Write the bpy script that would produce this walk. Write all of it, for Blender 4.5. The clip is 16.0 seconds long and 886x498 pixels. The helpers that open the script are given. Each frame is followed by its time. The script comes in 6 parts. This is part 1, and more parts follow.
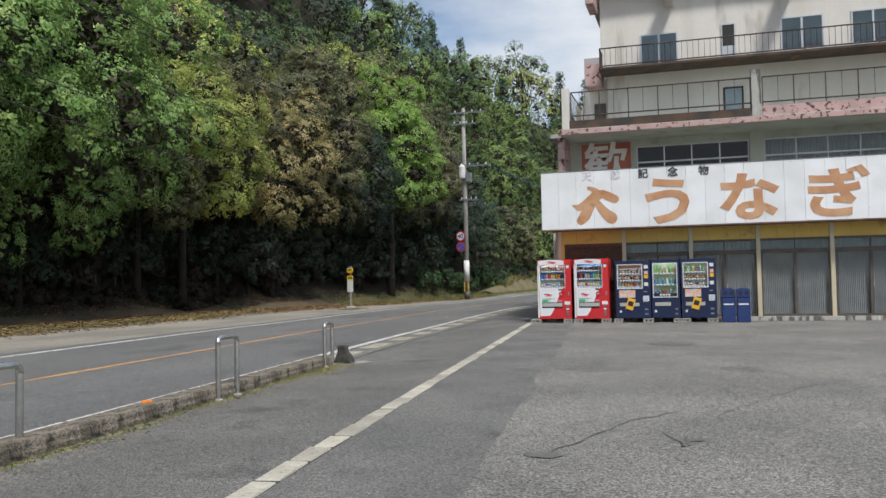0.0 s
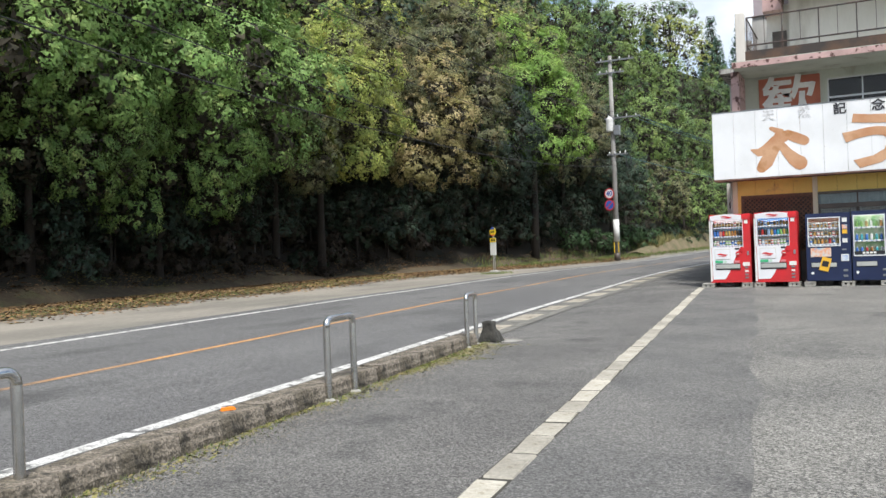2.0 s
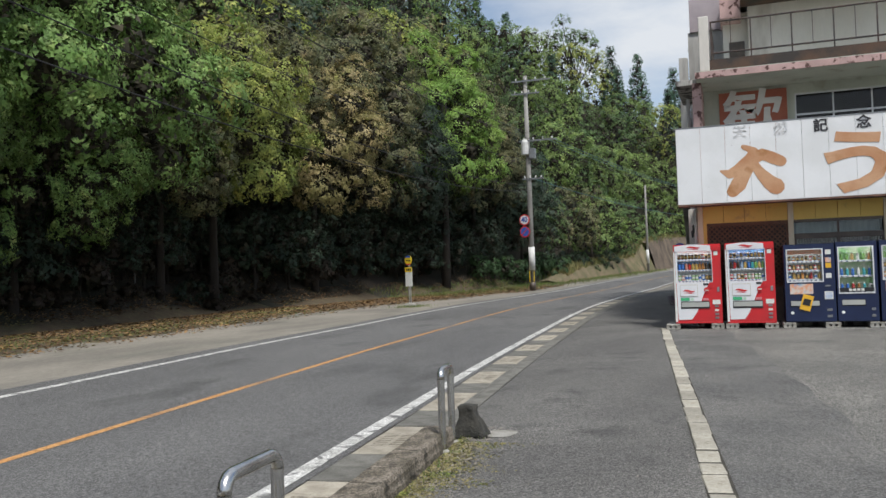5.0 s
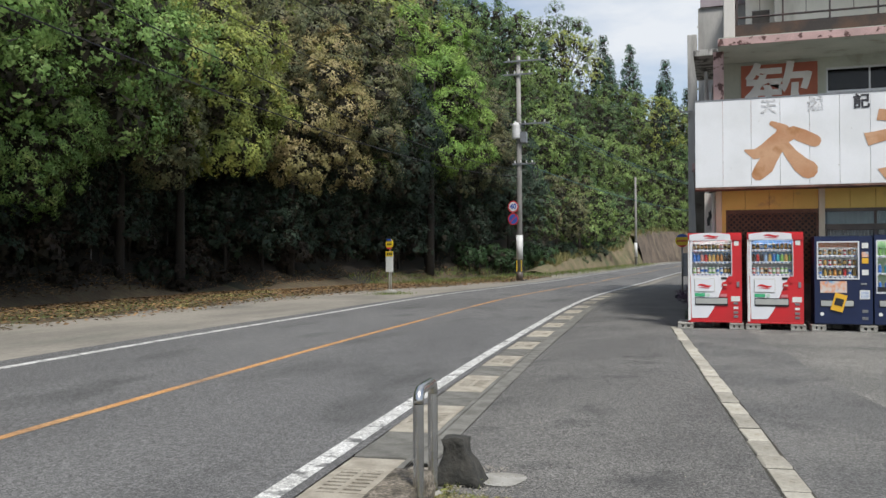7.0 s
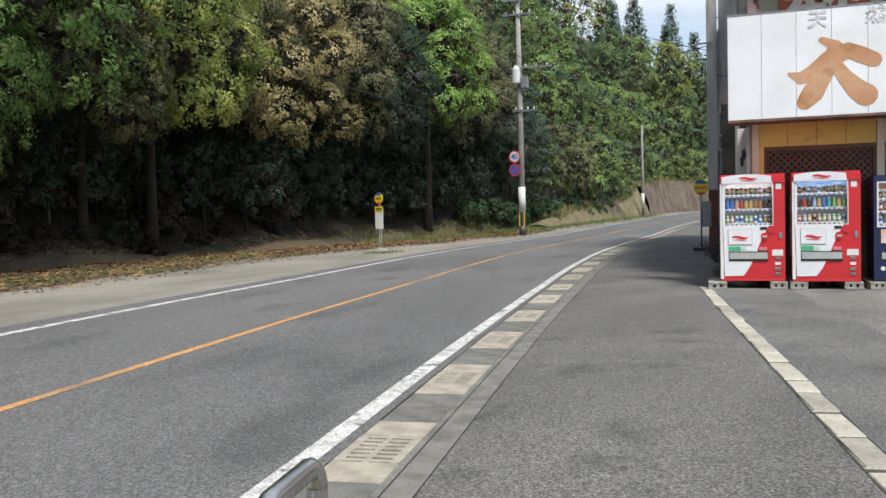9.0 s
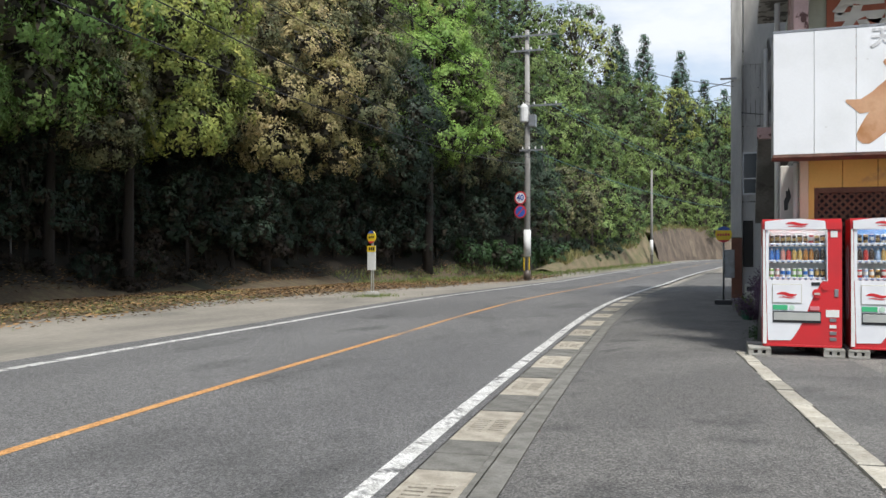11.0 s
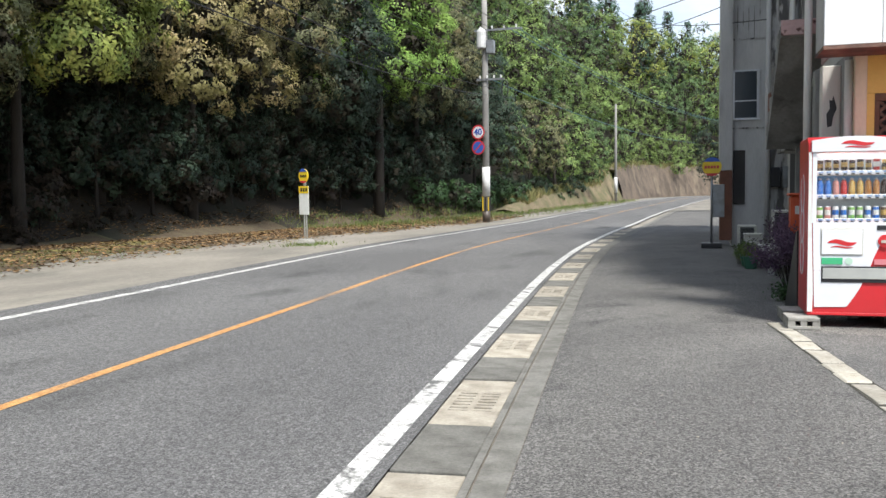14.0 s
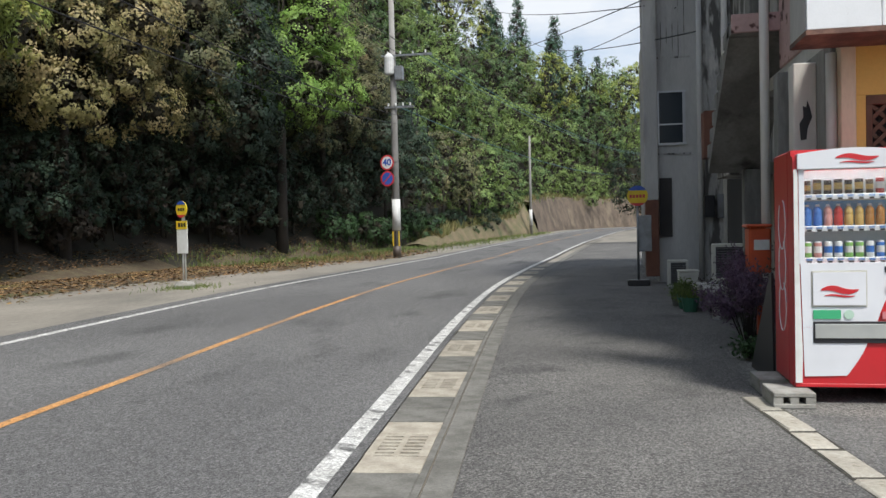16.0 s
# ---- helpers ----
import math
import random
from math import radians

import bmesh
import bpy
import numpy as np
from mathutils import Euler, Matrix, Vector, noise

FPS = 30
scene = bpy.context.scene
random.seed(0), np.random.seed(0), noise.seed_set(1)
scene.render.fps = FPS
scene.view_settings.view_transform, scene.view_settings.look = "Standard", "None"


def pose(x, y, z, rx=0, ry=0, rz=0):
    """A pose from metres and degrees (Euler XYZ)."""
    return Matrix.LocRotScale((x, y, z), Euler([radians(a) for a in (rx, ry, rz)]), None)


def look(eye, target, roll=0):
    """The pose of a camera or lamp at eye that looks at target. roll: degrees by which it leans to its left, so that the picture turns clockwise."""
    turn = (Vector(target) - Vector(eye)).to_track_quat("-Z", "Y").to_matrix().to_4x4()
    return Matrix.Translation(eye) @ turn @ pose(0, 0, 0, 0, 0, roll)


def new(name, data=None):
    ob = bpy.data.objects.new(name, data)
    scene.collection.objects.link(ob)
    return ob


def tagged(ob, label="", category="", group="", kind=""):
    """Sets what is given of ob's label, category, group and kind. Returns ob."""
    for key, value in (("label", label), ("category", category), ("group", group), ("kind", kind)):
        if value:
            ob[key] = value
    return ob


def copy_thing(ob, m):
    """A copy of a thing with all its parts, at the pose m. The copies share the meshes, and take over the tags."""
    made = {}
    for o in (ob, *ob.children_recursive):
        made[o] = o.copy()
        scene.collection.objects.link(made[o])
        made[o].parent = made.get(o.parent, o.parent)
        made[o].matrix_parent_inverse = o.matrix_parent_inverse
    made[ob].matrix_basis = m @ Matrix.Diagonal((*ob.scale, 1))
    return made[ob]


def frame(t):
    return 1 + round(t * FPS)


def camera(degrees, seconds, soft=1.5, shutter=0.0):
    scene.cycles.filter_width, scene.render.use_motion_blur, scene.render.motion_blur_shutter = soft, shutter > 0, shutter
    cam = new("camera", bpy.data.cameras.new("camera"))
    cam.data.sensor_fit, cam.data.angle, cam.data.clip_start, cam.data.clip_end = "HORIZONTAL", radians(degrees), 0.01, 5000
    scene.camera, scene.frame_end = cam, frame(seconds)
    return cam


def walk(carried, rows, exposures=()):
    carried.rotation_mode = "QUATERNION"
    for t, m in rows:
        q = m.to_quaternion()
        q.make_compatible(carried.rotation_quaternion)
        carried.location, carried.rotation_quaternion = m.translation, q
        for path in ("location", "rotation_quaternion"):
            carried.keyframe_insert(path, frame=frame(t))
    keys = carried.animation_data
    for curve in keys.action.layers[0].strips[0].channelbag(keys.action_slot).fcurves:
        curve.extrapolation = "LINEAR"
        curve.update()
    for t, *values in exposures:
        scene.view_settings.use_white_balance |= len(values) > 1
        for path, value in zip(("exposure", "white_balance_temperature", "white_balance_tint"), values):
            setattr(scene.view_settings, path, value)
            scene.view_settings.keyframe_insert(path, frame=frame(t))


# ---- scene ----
cam = camera(55.4, 16.0)
PATH = [
    (0, (4.761, -25.655, 1.295), (4.182, -23.742, 1.375), -1.11),
    (0.5, (4.526, -25.014, 1.248), (3.840, -23.138, 1.154), 2.35),
    (1, (4.261, -24.392, 1.278), (3.621, -22.498, 1.265), -4.53),
    (1.5, (4.013, -23.794, 1.257), (3.270, -21.938, 1.184), -1.47),
    (2, (3.664, -23.226, 1.282), (2.772, -21.436, 1.283), -2.12),
    (2.5, (3.359, -22.683, 1.283), (2.372, -20.946, 1.185), -1.86),
    (3, (2.918, -22.126, 1.336), (1.943, -20.385, 1.202), -1.85),
    (3.5, (2.542, -21.588, 1.364), (1.528, -19.866, 1.281), 0.03),
    (4, (2.137, -21.141, 1.401), (1.223, -19.363, 1.381), 0.87),
    (4.5, (1.792, -20.583, 1.453), (0.949, -18.770, 1.507), -1.21),
    (5, (1.473, -20.062, 1.520), (0.808, -18.176, 1.572), -1.94),
    (5.2, (1.393, -19.893, 1.520), (0.772, -17.992, 1.556), -1.82),
    (7.3, (0.585, -17.361, 1.392), (-0.046, -15.463, 1.414), -0.13),
    (7.5, (0.533, -17.058, 1.373), (-0.174, -15.187, 1.371), -2.76),
    (8, (0.360, -16.396, 1.340), (-0.329, -14.521, 1.236), -1.65),
    (8.5, (0.314, -15.839, 1.377), (-0.206, -13.909, 1.331), -3.29),
    (8.7, (0.237, -15.536, 1.377), (-0.383, -13.637, 1.290), -1.72),
    (10.8, (-0.346, -13.078, 1.394), (-1.019, -11.195, 1.430), -0.34),
    (11, (-0.401, -12.819, 1.390), (-1.051, -10.927, 1.407), 0.17),
    (11.5, (-0.550, -12.205, 1.425), (-1.103, -10.284, 1.486), 1.10),
    (12, (-0.615, -11.580, 1.483), (-1.166, -9.659, 1.551), 0.30),
    (12.5, (-0.783, -10.991, 1.426), (-1.249, -9.046, 1.397), 0.73),
    (13, (-0.881, -10.406, 1.397), (-1.329, -8.458, 1.340), -0.16),
    (13.5, (-1.040, -9.839, 1.367), (-1.523, -7.900, 1.272), -0.37),
    (14, (-1.137, -9.218, 1.374), (-1.700, -7.303, 1.251), -0.70),
    (14.5, (-1.241, -8.649, 1.326), (-1.855, -6.749, 1.213), 0.88),
    (15, (-1.275, -7.993, 1.352), (-1.759, -6.054, 1.271), -0.27),
    (15.5, (-1.348, -7.303, 1.358), (-1.753, -5.346, 1.275), -1.34),
    (16, (-1.419, -6.743, 1.387), (-1.791, -4.779, 1.340), -1.23),
]
EXPOSURE = [(0, -0.05), (0.5, 0.2), (1.5, 0.3), (3, 0.66), (3.5, 0.66), (4.5, 0.38), (5, -0.12), (7.5, 0.1), (8, 0.52), (8.5, 0.22), (11, 0.22), (11.5, 0.18), (12, -0.06), (12.5, 0.12), (13, 0.16), (13.5, 0.38), (14.5, 0.74), (15, 0.42), (15.5, 0.3), (16, 0.14)]
walk(cam, [(t, look(eye, target, roll)) for t, eye, target, roll in PATH], EXPOSURE)

# ---- world, sun ----
SUN = Vector((0.33, -0.40, 0.83)).normalized()
world = bpy.data.worlds.new("world")
scene.world = world
world.use_nodes = True
wn, wl = world.node_tree.nodes, world.node_tree.links
wn.clear()
sky = wn.new("ShaderNodeTexSky")
sky.sky_type = 'NISHITA'
sky.sun_disc = False
sky.sun_elevation = math.asin(SUN.z)
sky.sun_rotation = math.atan2(SUN.x, SUN.y)
wc = wn.new("ShaderNodeTexCoord")
wm = wn.new("ShaderNodeMapping")
wm.inputs["Scale"].default_value = (1.0, 1.0, 2.6)
cloud = wn.new("ShaderNodeTexNoise")
cloud.inputs["Scale"].default_value = 2.3
cloud.inputs["Detail"].default_value = 7
cloud.inputs["Roughness"].default_value = 0.55
ramp = wn.new("ShaderNodeValToRGB")
ramp.color_ramp.elements[0].position, ramp.color_ramp.elements[1].position = 0.40, 0.63
mix = wn.new("ShaderNodeMix")
mix.data_type = 'RGBA'
mix.inputs["B"].default_value = (5.8, 6.1, 6.5, 1)
bg = wn.new("ShaderNodeBackground")
bg.inputs["Strength"].default_value = 0.14
wo = wn.new("ShaderNodeOutputWorld")
wl.new(wc.outputs["Generated"], wm.inputs["Vector"])
wl.new(wm.outputs["Vector"], cloud.inputs["Vector"])
wl.new(cloud.outputs["Fac"], ramp.inputs["Fac"])
wl.new(ramp.outputs["Color"], mix.inputs["Factor"])
wl.new(sky.outputs["Color"], mix.inputs["A"])
wl.new(mix.outputs["Result"], bg.inputs["Color"])
wl.new(bg.outputs["Background"], wo.inputs["Surface"])

sun = new("sun", bpy.data.lights.new("sun", 'SUN'))
sun.data.energy, sun.data.angle, sun.data.color = 4.0, radians(9), (1.0, 0.975, 0.93)
sun.matrix_world = look(SUN * 60, (0, 0, 0))


# ---- materials ----
def mat(name, base, rough=0.7, metal=0.0, vary=(), scale=4.0, grain=0.0, gscale=60.0, bump=0.0, bscale=60.0,
        islands=0.0, objects=0.0, spec=0.5, stretch=(1, 1, 1), lo=0.4, hi=0.62, vary2=(), scale2=1.0, trans=0.0, lo2=0.55, hi2=0.7, stones=0.0, chips=0.5):
    """Principled surface: base colour, a second colour in blotches, fine grain, random tone by island or object, bump."""
    m = bpy.data.materials.new(name)
    m.use_nodes = True
    n, l = m.node_tree.nodes, m.node_tree.links
    p = n["Principled BSDF"]
    p.inputs["Roughness"].default_value, p.inputs["Metallic"].default_value = rough, metal
    p.inputs["Specular IOR Level"].default_value = spec
    co = n.new("ShaderNodeTexCoord")
    mp = n.new("ShaderNodeMapping")
    mp.inputs["Scale"].default_value = stretch
    l.new(co.outputs["Object"], mp.inputs["Vector"])

    def tex(s, detail=5):
        t = n.new("ShaderNodeTexNoise")
        t.inputs["Scale"].default_value, t.inputs["Detail"].default_value = s, detail
        t.inputs["Roughness"].default_value = 0.72 if detail == 6 else 0.5
        l.new(mp.outputs["Vector"], t.inputs["Vector"])
        return t

    def blend(a, b, fac, mode='MIX'):
        x = n.new("ShaderNodeMix")
        x.data_type, x.blend_type = 'RGBA', mode
        for key, v in (("A", a), ("B", b), ("Factor", fac)):
            if hasattr(v, "is_linked"):
                l.new(v, x.inputs[key])
            elif key == "Factor":
                x.inputs["Factor"].default_value = v
            else:
                x.inputs[key].default_value = (*v, 1)
        return x.outputs["Result"]

    def window(sock, a, b):
        r = n.new("ShaderNodeMapRange")
        r.inputs["From Min"].default_value, r.inputs["From Max"].default_value = a, b
        l.new(sock, r.inputs["Value"])
        return r.outputs["Result"]

    colour = base
    if vary:
        colour = blend(colour, vary, window(tex(scale).outputs["Fac"], lo, hi))
    if vary2:
        colour = blend(colour, vary2, window(tex(scale2, 8).outputs["Fac"], lo2, hi2))
    tones = []
    if grain:
        tones.append((tex(gscale * 0.5, 6).outputs["Fac"], grain))
    if islands:
        tones.append((n.new("ShaderNodeNewGeometry").outputs["Random Per Island"], islands))
    if objects:
        tones.append((n.new("ShaderNodeObjectInfo").outputs["Random"], objects))
    if stones:
        # crushed aggregate: each chip has its own tone
        for size, amount in ((stones, chips), (stones * 2.2, chips * 0.3)):
            vo = n.new("ShaderNodeTexVoronoi")
            vo.inputs["Scale"].default_value = 1 / size
            l.new(co.outputs["Object"], vo.inputs["Vector"])
            sp = n.new("ShaderNodeSeparateColor")
            l.new(vo.outputs["Color"], sp.inputs["Color"])
            tones.append((sp.outputs["Red"], amount))
    for sock, amount in tones:
        r = n.new("ShaderNodeMapRange")
        r.inputs["From Min"].default_value, r.inputs["From Max"].default_value = 0.2, 0.8
        r.inputs["To Min"].default_value, r.inputs["To Max"].default_value = 1 - amount, 1 + amount
        l.new(sock, r.inputs["Value"])
        v = n.new("ShaderNodeCombineColor")
        for c in ("Red", "Green", "Blue"):
            l.new(r.outputs["Result"], v.inputs[c])
        colour = blend(colour, v.outputs["Color"], 1.0, 'MULTIPLY')
    if hasattr(colour, "is_linked"):
        l.new(colour, p.inputs["Base Color"])
    else:
        p.inputs["Base Color"].default_value = (*colour, 1)
    if bump:
        b = n.new("ShaderNodeBump")
        b.inputs["Strength"].default_value, b.inputs["Distance"].default_value = bump, 0.01
        l.new(tex(bscale, 3).outputs["Fac"], b.inputs["Height"])
        l.new(b.outputs["Normal"], p.inputs["Normal"])
    if trans:
        t = n.new("ShaderNodeBsdfTranslucent")
        s = n.new("ShaderNodeMixShader")
        s.inputs["Fac"].default_value = trans
        if hasattr(colour, "is_linked"):
            l.new(colour, t.inputs["Color"])
        else:
            t.inputs["Color"].default_value = (*colour, 1)
        l.new(p.outputs["BSDF"], s.inputs[1])
        l.new(t.outputs["BSDF"], s.inputs[2])
        l.new(s.outputs["Shader"], n["Material Output"].inputs["Surface"])
    return m


def glass(name, tint=(1, 1, 1), rough=0.02):
    m = bpy.data.materials.new(name)
    m.use_nodes = True
    n, l = m.node_tree.nodes, m.node_tree.links
    n.remove(n["Principled BSDF"])
    tr, gl, mx, fr = (n.new(k) for k in ("ShaderNodeBsdfTransparent", "ShaderNodeBsdfGlossy", "ShaderNodeMixShader", "ShaderNodeFresnel"))
    tr.inputs["Color"].default_value = (*tint, 1)
    gl.inputs["Roughness"].default_value = rough
    fr.inputs["IOR"].default_value = 1.45
    l.new(fr.outputs["Fac"], mx.inputs["Fac"])
    l.new(tr.outputs["BSDF"], mx.inputs[1])
    l.new(gl.outputs["BSDF"], mx.inputs[2])
    l.new(mx.outputs["Shader"], n["Material Output"].inputs["Surface"])
    return m


ASPHALT_ROAD = mat("road_asphalt", (0.108, 0.106, 0.104), 0.85, vary=(0.138, 0.136, 0.132), scale=0.35, grain=0.75, gscale=105, bump=1.0, bscale=95, stretch=(1, 0.35, 1), vary2=(0.072, 0.071, 0.069), scale2=0.9, stones=0.008, chips=0.46)
ASPHALT_APRON = mat("apron_asphalt", (0.104, 0.1, 0.094), 0.88, vary=(0.142, 0.137, 0.127), scale=0.55, grain=0.8, gscale=95, bump=1.0, bscale=75, vary2=(0.068, 0.066, 0.063), scale2=1.1, stones=0.009, chips=0.52)
ASPHALT_LOT = mat("old_lot_asphalt", (0.134, 0.13, 0.119), 0.9, vary=(0.176, 0.17, 0.153), scale=0.5, grain=0.75, gscale=90, bump=1.0, bscale=65, vary2=(0.09, 0.088, 0.083), scale2=0.8, lo2=0.56, hi2=0.75, stones=0.011, chips=0.55)
ASPHALT_BAND = mat("relaid_band_asphalt", (0.107, 0.105, 0.1), 0.88, vary=(0.14, 0.136, 0.127), scale=0.7, grain=0.8, gscale=90, bump=1.0, bscale=70, vary2=(0.083, 0.081, 0.078), scale2=1.2, stones=0.009, chips=0.38)
ASPHALT_PATCH = mat("dark_patch", (0.095, 0.092, 0.086), 0.9, vary=(0.13, 0.13, 0.122), scale=4, grain=0.3, gscale=60)
PAINT_WHITE = mat("worn_white_paint", (0.58, 0.575, 0.55), 0.8, vary=(0.43, 0.425, 0.4), scale=5, grain=0.25, gscale=50, vary2=(0.13, 0.13, 0.125), scale2=7, lo2=0.54, hi2=0.66, bump=0.6, bscale=90, stones=0.012, chips=0.3)
PAINT_ORANGE = mat("worn_orange_paint", (0.5, 0.27, 0.1), 0.75, vary=(0.46, 0.23, 0.08), scale=3, grain=0.25, gscale=50, vary2=(0.16, 0.135, 0.11), scale2=0.3, lo2=0.47, hi2=0.64, bump=0.5, stones=0.012, chips=0.3)
STONE = mat("pale_line_stone", (0.4, 0.375, 0.315), 0.88, vary=(0.32, 0.295, 0.24), scale=4, grain=0.35, gscale=60, bump=0.8, objects=0.2, vary2=(0.2, 0.18, 0.13), scale2=14, lo2=0.6)
CONC_PALE = mat("pale_cover_concrete", (0.38, 0.345, 0.28), 0.9, vary=(0.27, 0.24, 0.19), scale=5, grain=0.35, gscale=80, bump=0.5, objects=0.1)
CONC_GREY = mat("grey_cover_concrete", (0.165, 0.16, 0.142), 0.92, vary=(0.11, 0.106, 0.092), scale=5, grain=0.45, gscale=80, bump=0.6, objects=0.1)
KERB_MAT = mat("mossy_kerb_concrete", (0.185, 0.158, 0.125), 0.95, vary=(0.1, 0.085, 0.062), scale=6, grain=0.5, gscale=60, bump=1.0, bscale=60, objects=0.02, vary2=(0.05, 0.044, 0.034), scale2=8, lo2=0.52, hi2=0.68, stones=0.014, chips=0.4)
SAND = mat("sandy_verge", (0.27, 0.245, 0.205), 0.95, vary=(0.18, 0.165, 0.14), scale=0.45, grain=0.3, gscale=30, bump=0.8, bscale=40, vary2=(0.15, 0.145, 0.12), scale2=0.5, stretch=(1, 0.4, 1))
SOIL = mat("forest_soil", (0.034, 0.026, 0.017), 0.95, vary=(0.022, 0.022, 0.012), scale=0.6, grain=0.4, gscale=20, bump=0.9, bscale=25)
LEAFY = mat("leaf_strewn_soil", (0.075, 0.053, 0.032), 0.95, vary=(0.1, 0.08, 0.045), scale=2.5, grain=0.5, gscale=22, bump=1.0, bscale=25, vary2=(0.1, 0.105, 0.04), scale2=0.6)
JOINT_SOIL = mat("dark_joint_soil", (0.04, 0.037, 0.03), 0.95, vary=(0.065, 0.06, 0.045), scale=9, grain=0.3)
MOSS = mat("yellow_green_moss", (0.14, 0.13, 0.04), 0.95, vary=(0.2, 0.17, 0.08), scale=3, islands=0.4, vary2=(0.12, 0.15, 0.03), scale2=5)
LITTER = mat("fallen_leaves", (0.23, 0.14, 0.06), 0.85, vary=(0.12, 0.07, 0.035), scale=1.2, islands=0.6, vary2=(0.2, 0.19, 0.06), scale2=0.5, trans=0.1)
CONC_WALL = mat("weathered_grey_concrete", (0.5, 0.49, 0.465), 0.9, vary=(0.4, 0.39, 0.37), scale=0.9, grain=0.12, gscale=30, bump=0.4, bscale=40, vary2=(0.25, 0.24, 0.225), scale2=1.3, stretch=(1.6, 1.6, 0.35), lo2=0.57, hi2=0.75)
# grimy concrete, base also darkened to paint in shade on flank and stair
CONC_SHADE_GRIME = mat("grimy_concrete_with_painted_shade", (0.27, 0.265, 0.25), 0.92, vary=(0.17, 0.165, 0.155), scale=1.4, grain=0.25, gscale=30, bump=0.5, stretch=(1.6, 1.6, 0.4), vary2=(0.09, 0.086, 0.08), scale2=1.8, lo2=0.58, hi2=0.72)
CONC_STAIN = mat("black_stained_concrete", (0.4, 0.39, 0.365), 0.92, vary=(0.11, 0.105, 0.098), scale=2.6, grain=0.25, gscale=30, bump=0.6, stretch=(2, 2, 0.5), lo=0.49, hi=0.57, vary2=(0.52, 0.5, 0.46), scale2=3.0, lo2=0.6, hi2=0.68)
WALL_CREAM = mat("faded_cream_render", (0.68, 0.65, 0.6), 0.88, vary=(0.6, 0.57, 0.52), scale=0.7, grain=0.08, gscale=30, bump=0.25, vary2=(0.3, 0.26, 0.22), scale2=1.2, stretch=(1.3, 1.3, 0.35), lo2=0.6, hi2=0.8)
WALL_GREEN = mat("pale_green_render", (0.47, 0.5, 0.43), 0.88, vary=(0.4, 0.43, 0.37), scale=1.0, grain=0.08, gscale=30, bump=0.25, vary2=(0.33, 0.33, 0.27), scale2=2, lo2=0.6)
CONC_MAUVE = mat("mauve_painted_concrete", (0.46, 0.4, 0.42), 0.9, vary=(0.38, 0.33, 0.35), scale=1.2, grain=0.12, bump=0.3)
PINK = mat("flaking_pink_paint", (0.52, 0.35, 0.33), 0.85, vary=(0.42, 0.29, 0.27), scale=2, grain=0.15, bump=0.6, vary2=(0.1, 0.05, 0.045), scale2=7, lo2=0.56, hi2=0.62)
RUSTED = mat("rusty_black_band", (0.045, 0.038, 0.034), 0.85, vary=(0.1, 0.06, 0.04), scale=2, grain=0.3, bump=0.5, vary2=(0.3, 0.13, 0.05), scale2=1.6, lo2=0.66, hi2=0.74)
YELLOW = mat("yellow_panel_paint", (0.66, 0.46, 0.12), 0.7, vary=(0.6, 0.4, 0.1), scale=1.5, grain=0.08, bump=0.15, vary2=(0.45, 0.31, 0.11), scale2=3, lo2=0.62)
COLUMN = mat("cream_column_paint", (0.6, 0.53, 0.38), 0.7, vary=(0.5, 0.43, 0.3), scale=2, grain=0.1, bump=0.2, stretch=(1, 1, 0.3))
SIGN_WHITE = mat("chipped_white_sign_paint", (0.78, 0.79, 0.8), 0.55, vary=(0.7, 0.71, 0.71), scale=1.3, grain=0.04, objects=0.03, vary2=(0.32, 0.29, 0.26), scale2=10, lo2=0.7, hi2=0.73, bump=0.1)
SIGN_RUST = mat("rusted_sign_frame", (0.09, 0.05, 0.04), 0.85, vary=(0.2, 0.11, 0.08), scale=4, grain=0.3, bump=0.5)
LETTER_BROWN = mat("faded_brown_lettering", (0.46, 0.225, 0.11), 0.65, vary=(0.56, 0.33, 0.19), scale=1.5, grain=0.1, vary2=(0.38, 0.17, 0.06), scale2=3)
LETTER_BLACK = mat("black_lettering", (0.03, 0.03, 0.035), 0.6)
LETTER_FADED = mat("faded_grey_lettering", (0.5, 0.5, 0.5), 0.6, vary=(0.7, 0.7, 0.7), scale=9, lo=0.45, hi=0.55)
RED_PANEL = mat("faded_red_panel", (0.43, 0.14, 0.085), 0.7, vary=(0.36, 0.11, 0.07), scale=2, grain=0.1)
WHITE_PLAIN = mat("white_paint", (0.76, 0.76, 0.74), 0.6, vary=(0.68, 0.68, 0.66), scale=3)
FRAME_DARK = mat("dark_window_frame", (0.07, 0.055, 0.045), 0.5, vary=(0.11, 0.085, 0.065), scale=4)
FRAME_ALU = mat("aluminium_frame", (0.55, 0.56, 0.57), 0.4, 0.6)
LATTICE = mat("brown_lattice_wood", (0.13, 0.075, 0.045), 0.75, vary=(0.09, 0.05, 0.03), scale=5, grain=0.2)
# near-black colour that paints unlit depth on backing sheets, recesses and gaps
DARK_IN = mat("unlit_depth_colour", (0.035, 0.033, 0.032), 0.9, vary=(0.05, 0.046, 0.042), scale=1)
CURTAIN = mat("grey_curtain", (0.4, 0.39, 0.4), 0.9, vary=(0.33, 0.32, 0.33), scale=3, grain=0.06)
CURTAIN_BLUE = mat("blue_grey_curtain", (0.33, 0.4, 0.44), 0.9, vary=(0.28, 0.34, 0.38), scale=3)
RAIL = mat("rusty_dark_railing", (0.04, 0.034, 0.033), 0.7, vary=(0.075, 0.045, 0.036), scale=6, grain=0.2)
STEEL = mat("brushed_stainless", (0.6, 0.6, 0.59), 0.27, 1.0, vary=(0.5, 0.5, 0.49), scale=7, grain=0.06, gscale=90)
